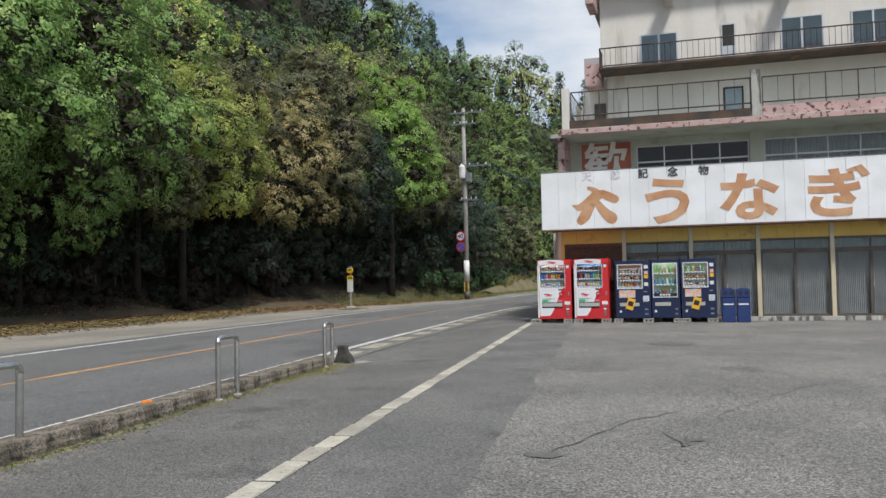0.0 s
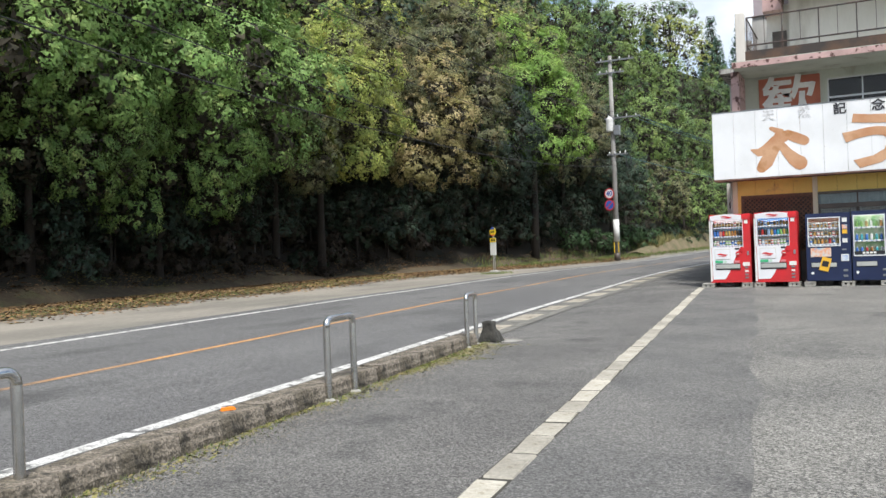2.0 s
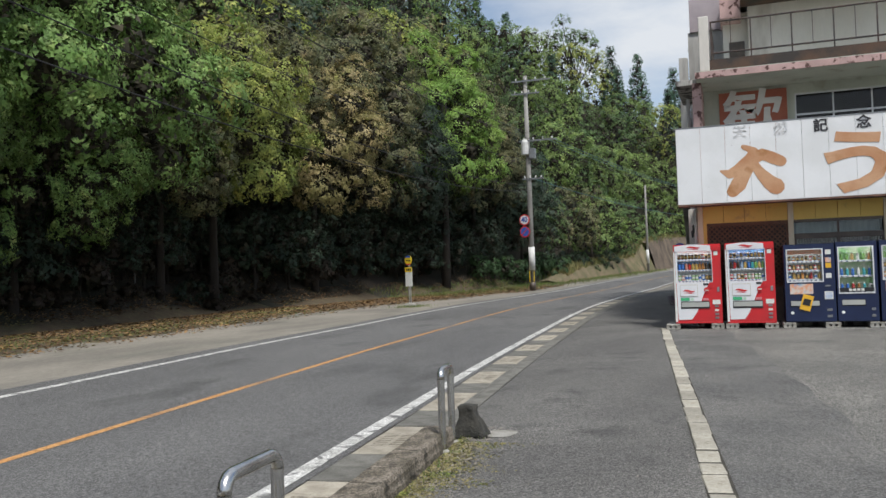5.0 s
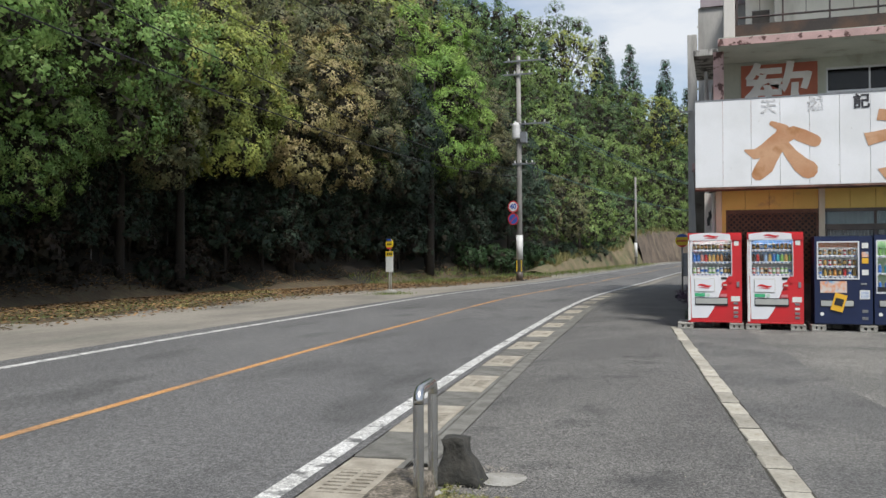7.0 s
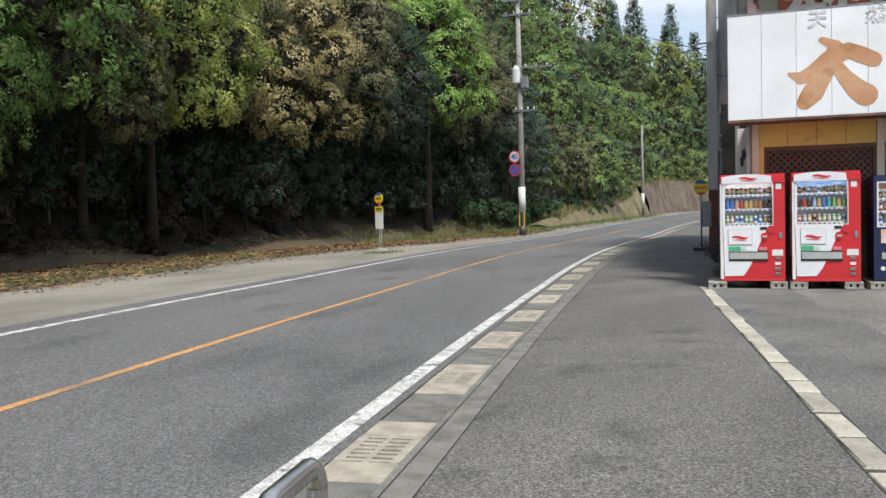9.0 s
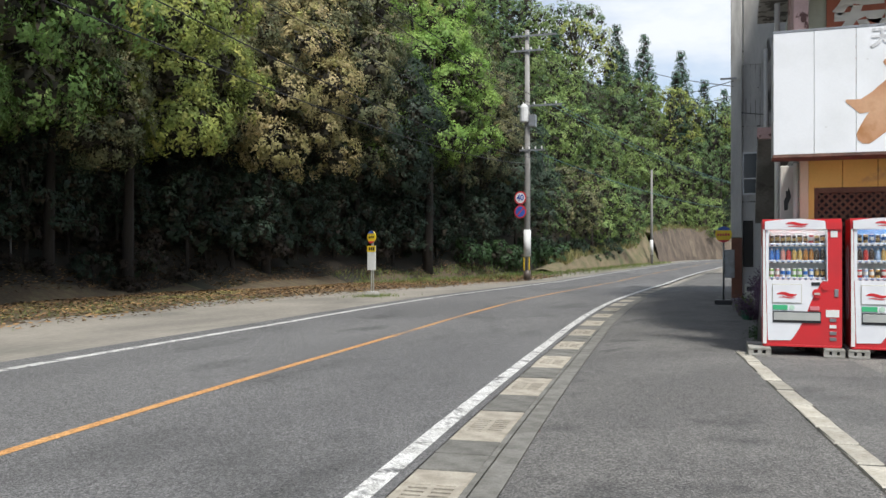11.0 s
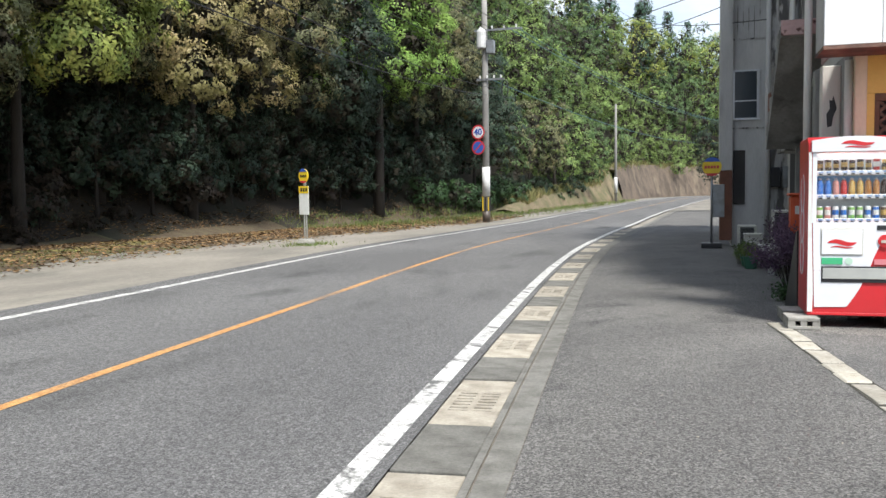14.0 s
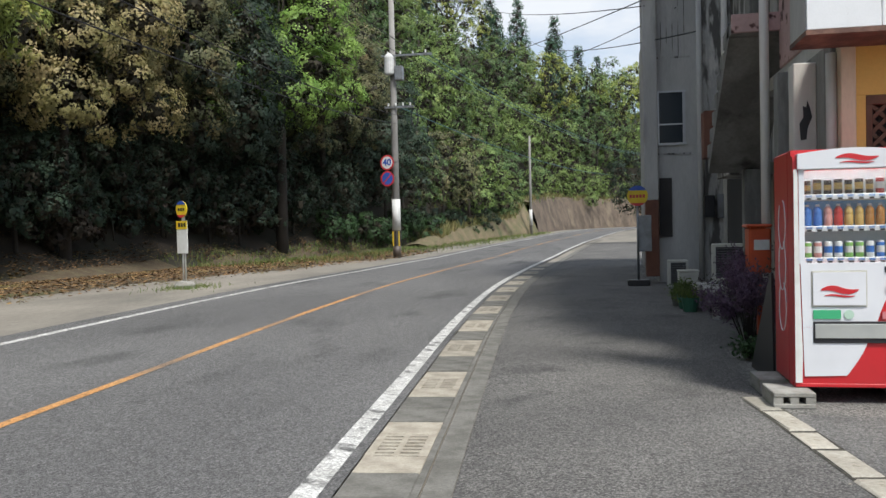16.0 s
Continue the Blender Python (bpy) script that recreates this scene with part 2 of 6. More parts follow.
STEEL_DARK = mat("galvanised_steel", (0.3, 0.31, 0.32), 0.45, 0.7, vary=(0.22, 0.22, 0.22), scale=5)
RED = mat("vending_red", (0.56, 0.022, 0.028), 0.35, vary=(0.5, 0.025, 0.03), scale=2, grain=0.03)
MWHITE = mat("vending_white", (0.74, 0.75, 0.77), 0.35, vary=(0.68, 0.69, 0.71), scale=2)
NAVY = mat("vending_navy", (0.007, 0.015, 0.055), 0.42, vary=(0.009, 0.019, 0.065), scale=2, grain=0.05)
BLUE_BACK = mat("display_blue_back", (0.1, 0.33, 0.7), 0.5, vary=(0.3, 0.52, 0.8), scale=3.5)
PALE_BACK = mat("display_pale_back", (0.62, 0.66, 0.66), 0.5, vary=(0.5, 0.56, 0.58), scale=3)
GREEN_BACK = mat("display_green_back", (0.25, 0.5, 0.2), 0.5, vary=(0.65, 0.68, 0.5), scale=4)
ORANGE_BACK = mat("display_orange_back", (0.65, 0.2, 0.1), 0.5, vary=(0.62, 0.35, 0.22), scale=4)
PLASTIC_BLACK = mat("black_plastic", (0.02, 0.02, 0.022), 0.4)
SLOT_GREY = mat("grey_flap_plastic", (0.42, 0.43, 0.4), 0.35, vary=(0.36, 0.37, 0.35), scale=4)
GREEN_LABEL = mat("green_label", (0.05, 0.4, 0.18), 0.5)
STICKER_YELLOW = mat("yellow_sticker", (0.75, 0.42, 0.03), 0.5)
STICKER_BLUE = mat("blue_sticker", (0.1, 0.22, 0.5), 0.5, vary=(0.4, 0.5, 0.7), scale=15)
STICKER_PIC = mat("picture_sticker", (0.62, 0.55, 0.5), 0.5, vary=(0.7, 0.3, 0.15), scale=12, vary2=(0.2, 0.4, 0.6), scale2=9)
BLOCK = mat("grey_block_concrete", (0.33, 0.32, 0.29), 0.92, vary=(0.24, 0.23, 0.2), scale=7, grain=0.2, bump=0.6)
BIN_BLUE = mat("blue_bin_plastic", (0.013, 0.032, 0.125), 0.45, vary=(0.018, 0.04, 0.15), scale=3)
POLE_CONC = mat("utility_pole_concrete", (0.3, 0.29, 0.27), 0.9, vary=(0.22, 0.21, 0.195), scale=2, grain=0.15, stretch=(1, 1, 0.3))
POLE_WHITE = mat("pale_pole_sleeve", (0.66, 0.66, 0.64), 0.7, vary=(0.55, 0.55, 0.53), scale=4)
SIGN_RED = mat("sign_red", (0.55, 0.04, 0.05), 0.5)
SIGN_BLUE = mat("sign_blue", (0.04, 0.1, 0.4), 0.5)
SIGN_YELLOW = mat("sign_yellow", (0.8, 0.6, 0.03), 0.5, vary=(0.75, 0.5, 0.03), scale=5)
PAPER = mat("white_notice", (0.72, 0.73, 0.7), 0.6, vary=(0.66, 0.66, 0.62), scale=9)
MAIL_RED = mat("orange_red_mailbox", (0.6, 0.1, 0.035), 0.45, vary=(0.52, 0.085, 0.03), scale=4)
ORANGE = mat("orange_reflector", (0.85, 0.24, 0.02), 0.4)
CABLE = mat("cable_rubber", (0.025, 0.025, 0.028), 0.7)
CABLE_TEAL = mat("sleeved_cable", (0.05, 0.12, 0.13), 0.7)
BROWN_TILE = mat("red_brown_panel", (0.2, 0.085, 0.055), 0.8, vary=(0.15, 0.065, 0.045), scale=3, grain=0.15, bump=0.3)
AC_WHITE = mat("yellowed_white_casing", (0.58, 0.57, 0.5), 0.6, vary=(0.48, 0.46, 0.4), scale=3)
POT = mat("green_plastic_pot", (0.03, 0.12, 0.07), 0.5)
BARK = mat("tree_bark", (0.036, 0.03, 0.024), 0.95, vary=(0.03, 0.025, 0.02), scale=6, grain=0.25, bump=1.0, bscale=25, stretch=(1, 1, 0.25))
# near-black colour of the inner leaves: paints the shade in crown gaps
CROWN_SHADE = mat("inner_leaves_shade_colour", (0.032, 0.03, 0.02), 0.95, vary=(0.045, 0.038, 0.024), scale=3, islands=0.3)
BARE = mat("pale_bare_twigs", (0.26, 0.22, 0.17), 0.9, vary=(0.18, 0.15, 0.12), scale=6)
LAMP = bpy.data.materials.new("display_tube")
LAMP.use_nodes = True
LAMP.node_tree.nodes["Principled BSDF"].inputs["Emission Color"].default_value = (0.95, 1, 1, 1)
LAMP.node_tree.nodes["Principled BSDF"].inputs["Emission Strength"].default_value = 9
GLASS = glass("window_glass", (0.88, 0.92, 0.92))
GLASS_SMOKE = glass("dusty_dark_glass", (0.35, 0.36, 0.36), 0.08)
GLASS_CLEAR = glass("display_glass", (0.97, 0.98, 0.98))


def leaf(name, a, b, c, trans=0.3):
    return mat(name, a, 0.55, vary=b, scale=0.9, lo=0.42, hi=0.6, vary2=c, scale2=1.7, lo2=0.56, hi2=0.7, islands=0.26, objects=0.14, trans=trans, spec=0.35)


LEAF_CAMPHOR = leaf("camphor_leaves", (0.17, 0.29, 0.085), (0.25, 0.38, 0.115), (0.44, 0.52, 0.19), 0.4)
LEAF_YELLOW = leaf("yellow_green_leaves", (0.28, 0.36, 0.095), (0.42, 0.46, 0.12), (0.58, 0.53, 0.15), 0.4)
LEAF_BROWN = leaf("olive_brown_leaves", (0.165, 0.19, 0.1), (0.24, 0.235, 0.115), (0.36, 0.28, 0.14), 0.4)
LEAF_LIME = leaf("fresh_lime_leaves", (0.25, 0.42, 0.1), (0.34, 0.5, 0.12), (0.42, 0.56, 0.15), 0.4)
LEAF_HILL = leaf("hillside_leaves", (0.11, 0.185, 0.075), (0.14, 0.22, 0.085), (0.21, 0.27, 0.1), 0.4)
LEAF_SOFT = leaf("soft_green_leaves", (0.21, 0.31, 0.1), (0.25, 0.35, 0.11), (0.34, 0.39, 0.13), 0.4)
# evergreen colour lowered to paint in the deep shade below the canopy
LEAF_DARK = leaf("evergreen_leaves_dark_as_shade", (0.035, 0.06, 0.04), (0.047, 0.077, 0.047), (0.08, 0.085, 0.05))
LEAF_CEDAR = leaf("cedar_needles", (0.06, 0.125, 0.08), (0.075, 0.15, 0.09), (0.11, 0.18, 0.1), 0.25)
LEAF_TAN = leaf("tan_blossom_leaves", (0.34, 0.31, 0.13), (0.55, 0.45, 0.23), (0.42, 0.42, 0.14), 0.4)
LEAF_BUSH = leaf("undergrowth_leaves", (0.05, 0.1, 0.04), (0.07, 0.13, 0.05), (0.04, 0.065, 0.03))
LEAF_GRASS = leaf("grass_blades", (0.11, 0.17, 0.045), (0.17, 0.2, 0.06), (0.25, 0.22, 0.09))
LEAF_STRAW = leaf("dry_straw_grass", (0.24, 0.21, 0.09), (0.18, 0.19, 0.07), (0.32, 0.27, 0.14))
LEAF_PURPLE = leaf("purple_flower_stems", (0.17, 0.11, 0.18), (0.12, 0.085, 0.11), (0.09, 0.1, 0.05))
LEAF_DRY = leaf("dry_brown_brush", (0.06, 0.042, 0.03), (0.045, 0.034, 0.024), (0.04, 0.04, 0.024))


# ---- mesh helpers ----
def link(name, bm, material, parent=None, label="", smooth=False):
    me = bpy.data.meshes.new(name)
    bm.to_mesh(me)
    bm.free()
    for m_ in (material if isinstance(material, (list, tuple)) else (material,)):
        me.materials.append(m_)
    if smooth:
        for f in me.polygons:
            f.use_smooth = True
    ob = new(name, me)
    if parent:
        ob.parent = parent
    if label:
        ob["label"] = label
    return ob


def part(name, bm, material, parent, label="", smooth=False):
    return link(name, bm, material, parent, label, smooth)


def shared(name, me, m, parent=None):
    ob = new(name, me)
    ob.matrix_basis = m
    if parent:
        ob.parent = parent
    return ob


def empty(name, m, label, category, group="", kind=""):
    ob = new(name)
    ob.empty_display_size = 0.1
    ob.matrix_basis = m
    return tagged(ob, label, category, group, kind)


def bx(x0, x1, y0, y1, z0, z1, bevel=0.0, bm=None, seg=1):
    b = bmesh.new()
    r = bmesh.ops.create_cube(b, size=1)
    for v in r["verts"]:
        v.co = Vector(((x0 + x1) / 2 + v.co.x * (x1 - x0), (y0 + y1) / 2 + v.co.y * (y1 - y0), (z0 + z1) / 2 + v.co.z * (z1 - z0)))
    if bevel:
        bmesh.ops.bevel(b, geom=b.edges[:], offset=bevel, segments=seg, affect='EDGES', profile=0.5)
    return join(bm, b)


def join(bm, b):
    if bm is None:
        return b
    me = bpy.data.meshes.new("scrap")
    b.to_mesh(me)
    b.free()
    bm.from_mesh(me)
    bpy.data.meshes.remove(me)
    return bm


def tube(pts, r, n=8, bm=None, cap=True, r1=None):
    """A round bar along points, tapering from r to r1."""
    b = bm or bmesh.new()
    pts = [Vector(p) for p in pts]
    rings = []
    up = Vector((0.31, 0.2, 0.93))
    for i, p in enumerate(pts):
        d = (pts[min(i + 1, len(pts) - 1)] - pts[max(i - 1, 0)]).normalized()
        a = d.cross(up)
        if a.length < 0.2:
            a = d.cross(Vector((1, 0, 0)))
        a.normalize()
        c = d.cross(a)
        k = i / max(1, len(pts) - 1)
        rr = r if r1 is None else r + (r1 - r) * k
        rings.append([b.verts.new(p + (a * math.cos(t) + c * math.sin(t)) * rr) for t in (2 * math.pi * j / n for j in range(n))])
    for q, s in zip(rings, rings[1:]):
        for j in range(n):
            b.faces.new((q[j], q[(j + 1) % n], s[(j + 1) % n], s[j]))
    if cap:
        b.faces.new(rings[0][::-1])
        b.faces.new(rings[-1])
    return b


def plate(pts, y, thick, bm=None):
    """A flat panel with the outline pts (x, z), its front at y, going back by thick."""
    b = bm or bmesh.new()
    front = [b.verts.new((x, y, z)) for x, z in pts]
    back = [b.verts.new((x, y + thick, z)) for x, z in pts]
    b.faces.new(front)
    b.faces.new(back[::-1])
    for i in range(len(pts)):
        j = (i + 1) % len(pts)
        b.faces.new((front[j], front[i], back[i], back[j]))
    bmesh.ops.recalc_face_normals(b, faces=b.faces[:])
    return b


def lathe(profile, n=12, bm=None, at=(0, 0, 0)):
    b = bm or bmesh.new()
    o = Vector(at)
    rings = [[b.verts.new(o + Vector((r * math.cos(2 * math.pi * j / n), r * math.sin(2 * math.pi * j / n), z))) for j in range(n)] for r, z in profile]
    for q, s in zip(rings, rings[1:]):
        for j in range(n):
            b.faces.new((q[j], q[(j + 1) % n], s[(j + 1) % n], s[j]))
    b.faces.new(rings[0][::-1])
    b.faces.new(rings[-1])
    return b


def disc(r, y0, y1, at, n=24, bm=None):
    """A round plate facing -y."""
    return plate([(at[0] + r * math.cos(2 * math.pi * j / n), at[2] + r * math.sin(2 * math.pi * j / n)) for j in range(n)], at[1] + y0, y1 - y0, bm)


def grid(name, rows, material, parent=None, smooth=True):
    """A sheet through rows of points."""
    n = len(rows[0])
    verts = [p for r in rows for p in r]
    faces = [(i * n + j, i * n + j + 1, (i + 1) * n + j + 1, (i + 1) * n + j) for i in range(len(rows) - 1) for j in range(n - 1)]
    me = bpy.data.meshes.new(name)
    me.from_pydata(verts, [], faces)
    me.materials.append(material)
    if smooth:
        me.polygons.foreach_set("use_smooth", [True] * len(me.polygons))
    me.update()
    if len(me.polygons) and me.polygons[0].normal.z < 0:
        me.flip_normals()
    ob = new(name, me)
    if parent:
        ob.parent = parent
    return ob


def lettering(name, body, size, m, material, parent, bold=0.0, depth=0.004, label=""):
    c = bpy.data.curves.new(name, 'FONT')
    c.body, c.size, c.extrude, c.offset, c.resolution_u = body, size, depth, bold, 3
    c.align_x, c.align_y = 'CENTER', 'CENTER'
    o = bpy.data.objects.new(name, c)
    scene.collection.objects.link(o)
    bpy.context.view_layer.update()
    me = bpy.data.meshes.new_from_object(o.evaluated_get(bpy.context.evaluated_depsgraph_get()))
    bpy.data.objects.remove(o)
    me.materials.clear()
    me.materials.append(material)
    ob = new(name, me)
    ob.parent = parent
    ob.matrix_basis = m
    if label:
        ob["label"] = label
    return ob


# ---- lie of the land ----
EDGE_Y = (-60, -30, -19, -12, -5.6, 1.3, 7, 14, 22, 30, 40, 55, 68, 83, 95, 106, 130, 200)
EDGE_X = (2.6, -0.2, -1.34, -2.06, -2.70, -3.26, -3.66, -3.92, -3.86, -3.66, -3.3, -2.5, -1.3, 0.3, 2.6, 7.0, 24, 78)


def edge(y):
    """x of the near edge of the carriageway at y (smoothed)."""
    s = 0.0
    for d, w in ((-2.5, 0.25), (0, 0.5), (2.5, 0.25)):
        s += w * float(np.interp(y + d, EDGE_Y, EDGE_X))
    return s


def rise(y):
    return float(np.interp(y, (1, 12, 32, 60, 90, 200), (0, 0.05, 0.07, 0.4, 0.95, 2.0)))


def road_z(u, y):
    """Height at u metres left of the near edge."""
    return -0.07 + rise(y) + float(np.interp(y, (-5, 20), (0.033, 0.015))) * min(max(u, 0), 5.9)


FOOT_Y = (-60, 10, 25, 40, 60, 75, 100, 200)
FOOT_U = (15.5, 15.5, 14.0, 11.2, 9.6, 9.2, 8.6, 9.0)


def land(u, y):
    """Height of the ground left of the road: verge, then the wooded hillside."""
    d = u - float(np.interp(y, FOOT_Y, FOOT_U))
    z = road_z(u, y)
    if d > 0:
        k = float(np.interp(y, (10, 35, 60, 90, 140, 200), (1.0, 1.36, 1.5, 1.3, 0.85, 0.5)))
        z += 0.5 * min(d, 2) + k * (0.9 * max(0, min(d, 32) - 2) + 0.45 * max(0, min(d, 70) - 32))
        z += 0.6 * noise.noise(Vector((u * 0.15, y * 0.15, 0)))
    return z


YS = [-60, -45, -35] + [-30 + 1.0 * i for i in range(75)] + [45 + 2.5 * i for i in range(23)] + [105 + 8 * i for i in range(12)]


def strip(name, a, b, n, lift, material, label, category="road", parent=None, y0=-60, y1=200, inset=0.0):
    rows = []
    for y in YS:
        if y0 <= y <= y1:
            rows.append([(edge(y) - (a + (b - a) * j / n), y, road_z(a + (b - a) * j / n, y) + lift) for j in range(n + 1)])
    ob = grid(name, rows, material, parent)
    return tagged(ob, label, category, kind="structure") if not parent else ob


def ground_u(u, y):
    if u < 0:
        return rise(y) - 0.09
    z = land(u, y)
    return z - (0.05 if u < 5.6 else 0.012)


US = [-400, -200, -90, -40, -20, -10, -5, -2, -1, 0, 2, 4, 5.3, 5.7, 6.2, 7, 8, 8.5, 9, 9.5, 10, 10.5, 11, 11.5, 12, 13, 14, 15, 16, 17, 18, 20, 22, 25, 28, 32, 36, 40, 46, 54, 64, 80, 110, 160, 260, 400]
ground = grid("ground", [[(edge(y) - u, y, ground_u(u, y)) for u in US] for y in [-400, -150] + YS + [260, 400]], SAND)
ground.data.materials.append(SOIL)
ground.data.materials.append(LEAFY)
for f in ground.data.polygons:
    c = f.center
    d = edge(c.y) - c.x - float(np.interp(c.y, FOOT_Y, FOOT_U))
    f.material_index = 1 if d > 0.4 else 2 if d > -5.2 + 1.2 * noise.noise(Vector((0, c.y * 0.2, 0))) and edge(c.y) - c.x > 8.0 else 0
tagged(ground, "sandy roadside ground rising into a dark wooded hillside", "ground", kind="structure")

road = strip("road", 0.0, 5.85, 6, 0.0, ASPHALT_ROAD, "two-lane grey asphalt road curving gently to the right")
strip("near_edge_line", 0.02, 0.17, 1, 0.004, PAINT_WHITE, "worn solid white edge line painted on the road", "road marking")
strip("far_edge_line", 5.32, 5.45, 1, 0.004, PAINT_WHITE, "thin worn white line along the far road edge", "road marking")
strip("centre_line", 2.69, 2.79, 1, 0.004, PAINT_ORANGE, "worn orange centre line painted on the road", "road marking")


def lot_z(x, y):
    return rise(y)


# paved forecourt: darker apron beside the road, older paler asphalt beyond the stone line
def line_x(y):
    return -0.36 - 0.1083 * (min(y, 0.3) - 0.2)


def drop(k, y):
    return lot_z(0, y) - 0.075 * (1 - min(1.0, k / 0.9)) ** 2


apron_rows = []
for y in [q for q in YS if -60 <= q <= 52]:
    a = edge(y) + (0.722 if y > -12.3 else 0.98)
    b = line_x(y) + 0.23 if y < 3.3 else 1.2
    ks = (0, 0.06, 0.14, 0.25, 0.4, 0.6, 0.8, 1.0)
    apron_rows.append([(a + (b - a) * k, y, drop((b - a) * k, y) if y > -12.3 else 0.0) for k in ks])
apron = grid("pavement_apron", apron_rows, ASPHALT_APRON)
tagged(apron, "dark patched asphalt apron beside the road", "pavement", kind="structure")
lot = grid("pavement_lot", [[(line_x(y) + 0.19 + k * (40 - line_x(y) - 0.19), y, 0.002) for k in (0, 0.05, 0.12, 0.25, 0.5, 1)] for y in (-60, -40, -30, -26, -22, -18, -14, -10, -7, -4, -2, 0.3, 3.6)], ASPHALT_LOT)
tagged(lot, "old pale cracked asphalt of the empty car park", "pavement", kind="structure")
band = grid("pavement_band", [[(line_x(y) + 0.19 + k * (1.25 + 0.18 * noise.noise(Vector((0, y * 0.6, 4)))), y, 0.006) for k in (0, 0.4, 0.8, 1)] for y in [-40 + 0.4 * i for i in range(100)]], ASPHALT_BAND)
tagged(band, "darker relaid asphalt band beside the stone line", "pavement", kind="structure")


# ---- the building ----
FY = 0.80          # front wall of the ground floor
COLS = [0.6, 2.58, 4.55, 6.45, 8.45, 10.45, 12.45, 14.45]
XR = 14.6


def structure(name, bm, material, label, category, smooth=False):
    return tagged(link(name, bm, material, None, "", smooth), label, category, kind="structure")


shop = empty("wall_shop_front", pose(0, 0, 0), "shop front with cream columns, yellow band and curtained glass doors", "shop front", kind="structure")
part("sill", bx(0.5, XR, FY - 0.06, FY + 0.2, 0, 0.13, 0.01), CONC_STAIN, shop)
for x in COLS:
    part("column", bx(x - 0.06, x + 0.06, FY - 0.03, FY + 0.12, 0.13, 2.9, 0.008), COLUMN, shop)
for a, b in zip(COLS, COLS[1:]):
    n = 4
    for i in range(n):
        w = (b - a - 0.12) / n
        part("band_panel", bx(a + 0.06 + w * i + 0.003, a + 0.06 + w * (i + 1) - 0.003, FY + 0.0, FY + 0.08, 2.42, 2.9, 0.004), YELLOW, shop)


def diagonal_lattice(x0, x1, z0, z1, y, step, w, parent):
    for s in (1, -1):
        c = x0 - (z1 - z0)
        while c < x1 + (z1 - z0):
            pts = []
            for z in (z0, z1):
                x = c + (z - z0) if s == 1 else c + (z1 - z)
                pts.append((x, z))
            (xa, za), (xb, zb) = pts
            # clip to the frame
            t0, t1 = 0.0, 1.0
            dx = xb - xa
            lo, hi = sorted(((x0 - xa) / dx, (x1 - xa) / dx))
            t0, t1 = max(t0, lo), min(t1, hi)
            if t1 - t0 > 0.03:
                p, q = (xa + dx * t0, za + (zb - za) * t0), (xa + dx * t1, za + (zb - za) * t1)
                d = Vector((q[0] - p[0], q[1] - p[1])).normalized()
                o = Vector((-d.y, d.x)) * w / 2
                yy = y + (0.0 if s == 1 else 0.014)
                part("lattice_slat", plate([(p[0] + o.x, p[1] + o.y), (q[0] + o.x, q[1] + o.y), (q[0] - o.x, q[1] - o.y), (p[0] - o.x, p[1] - o.y)], yy, 0.012), LATTICE, parent)
            c += step


def curtain(x0, x1, y, z0, z1, material, parent, step=0.05, deep=0.025):
    n = max(2, int((x1 - x0) / step))
    b = bmesh.new()
    rng = random.Random(int(x0 * 100))
    col = []
    for i in range(n * 2 + 1):
        x = x0 + (x1 - x0) * i / (n * 2)
        yy = y + (deep if i % 2 else -deep) * rng.uniform(0.5, 1)
        col.append((b.verts.new((x, yy, z0)), b.verts.new((x, yy, z1))))
    for p, q in zip(col, col[1:]):
        b.faces.new((p[0], q[0], q[1], p[1]))
    return part("curtain", b, material, parent)


lat = empty("window_lattice", pose(0, 0, 0), "window closed by a brown diagonal wooden lattice", "window", kind="structure")
a, b_ = COLS[0] + 0.14, COLS[1] - 0.06
part("side_panel", bx(COLS[0] + 0.06, a, FY + 0.0, FY + 0.08, 0.13, 2.42), YELLOW, lat)
for x0, x1, z0, z1 in ((a, b_, 2.34, 2.42), (a, b_, 0.9, 0.96), (a, a + 0.05, 0.96, 2.34), (b_ - 0.05, b_, 0.96, 2.34)):
    part("frame", bx(x0, x1, FY - 0.005, FY + 0.06, z0, z1, 0.004), LATTICE, lat)
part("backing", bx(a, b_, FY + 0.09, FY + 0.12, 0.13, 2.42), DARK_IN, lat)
part("apron_panel", bx(a, b_, FY + 0.01, FY + 0.05, 0.13, 0.9), FRAME_DARK, lat)
diagonal_lattice(a + 0.05, b_ - 0.05, 0.96, 2.34, FY + 0.012, 0.115, 0.032, lat)

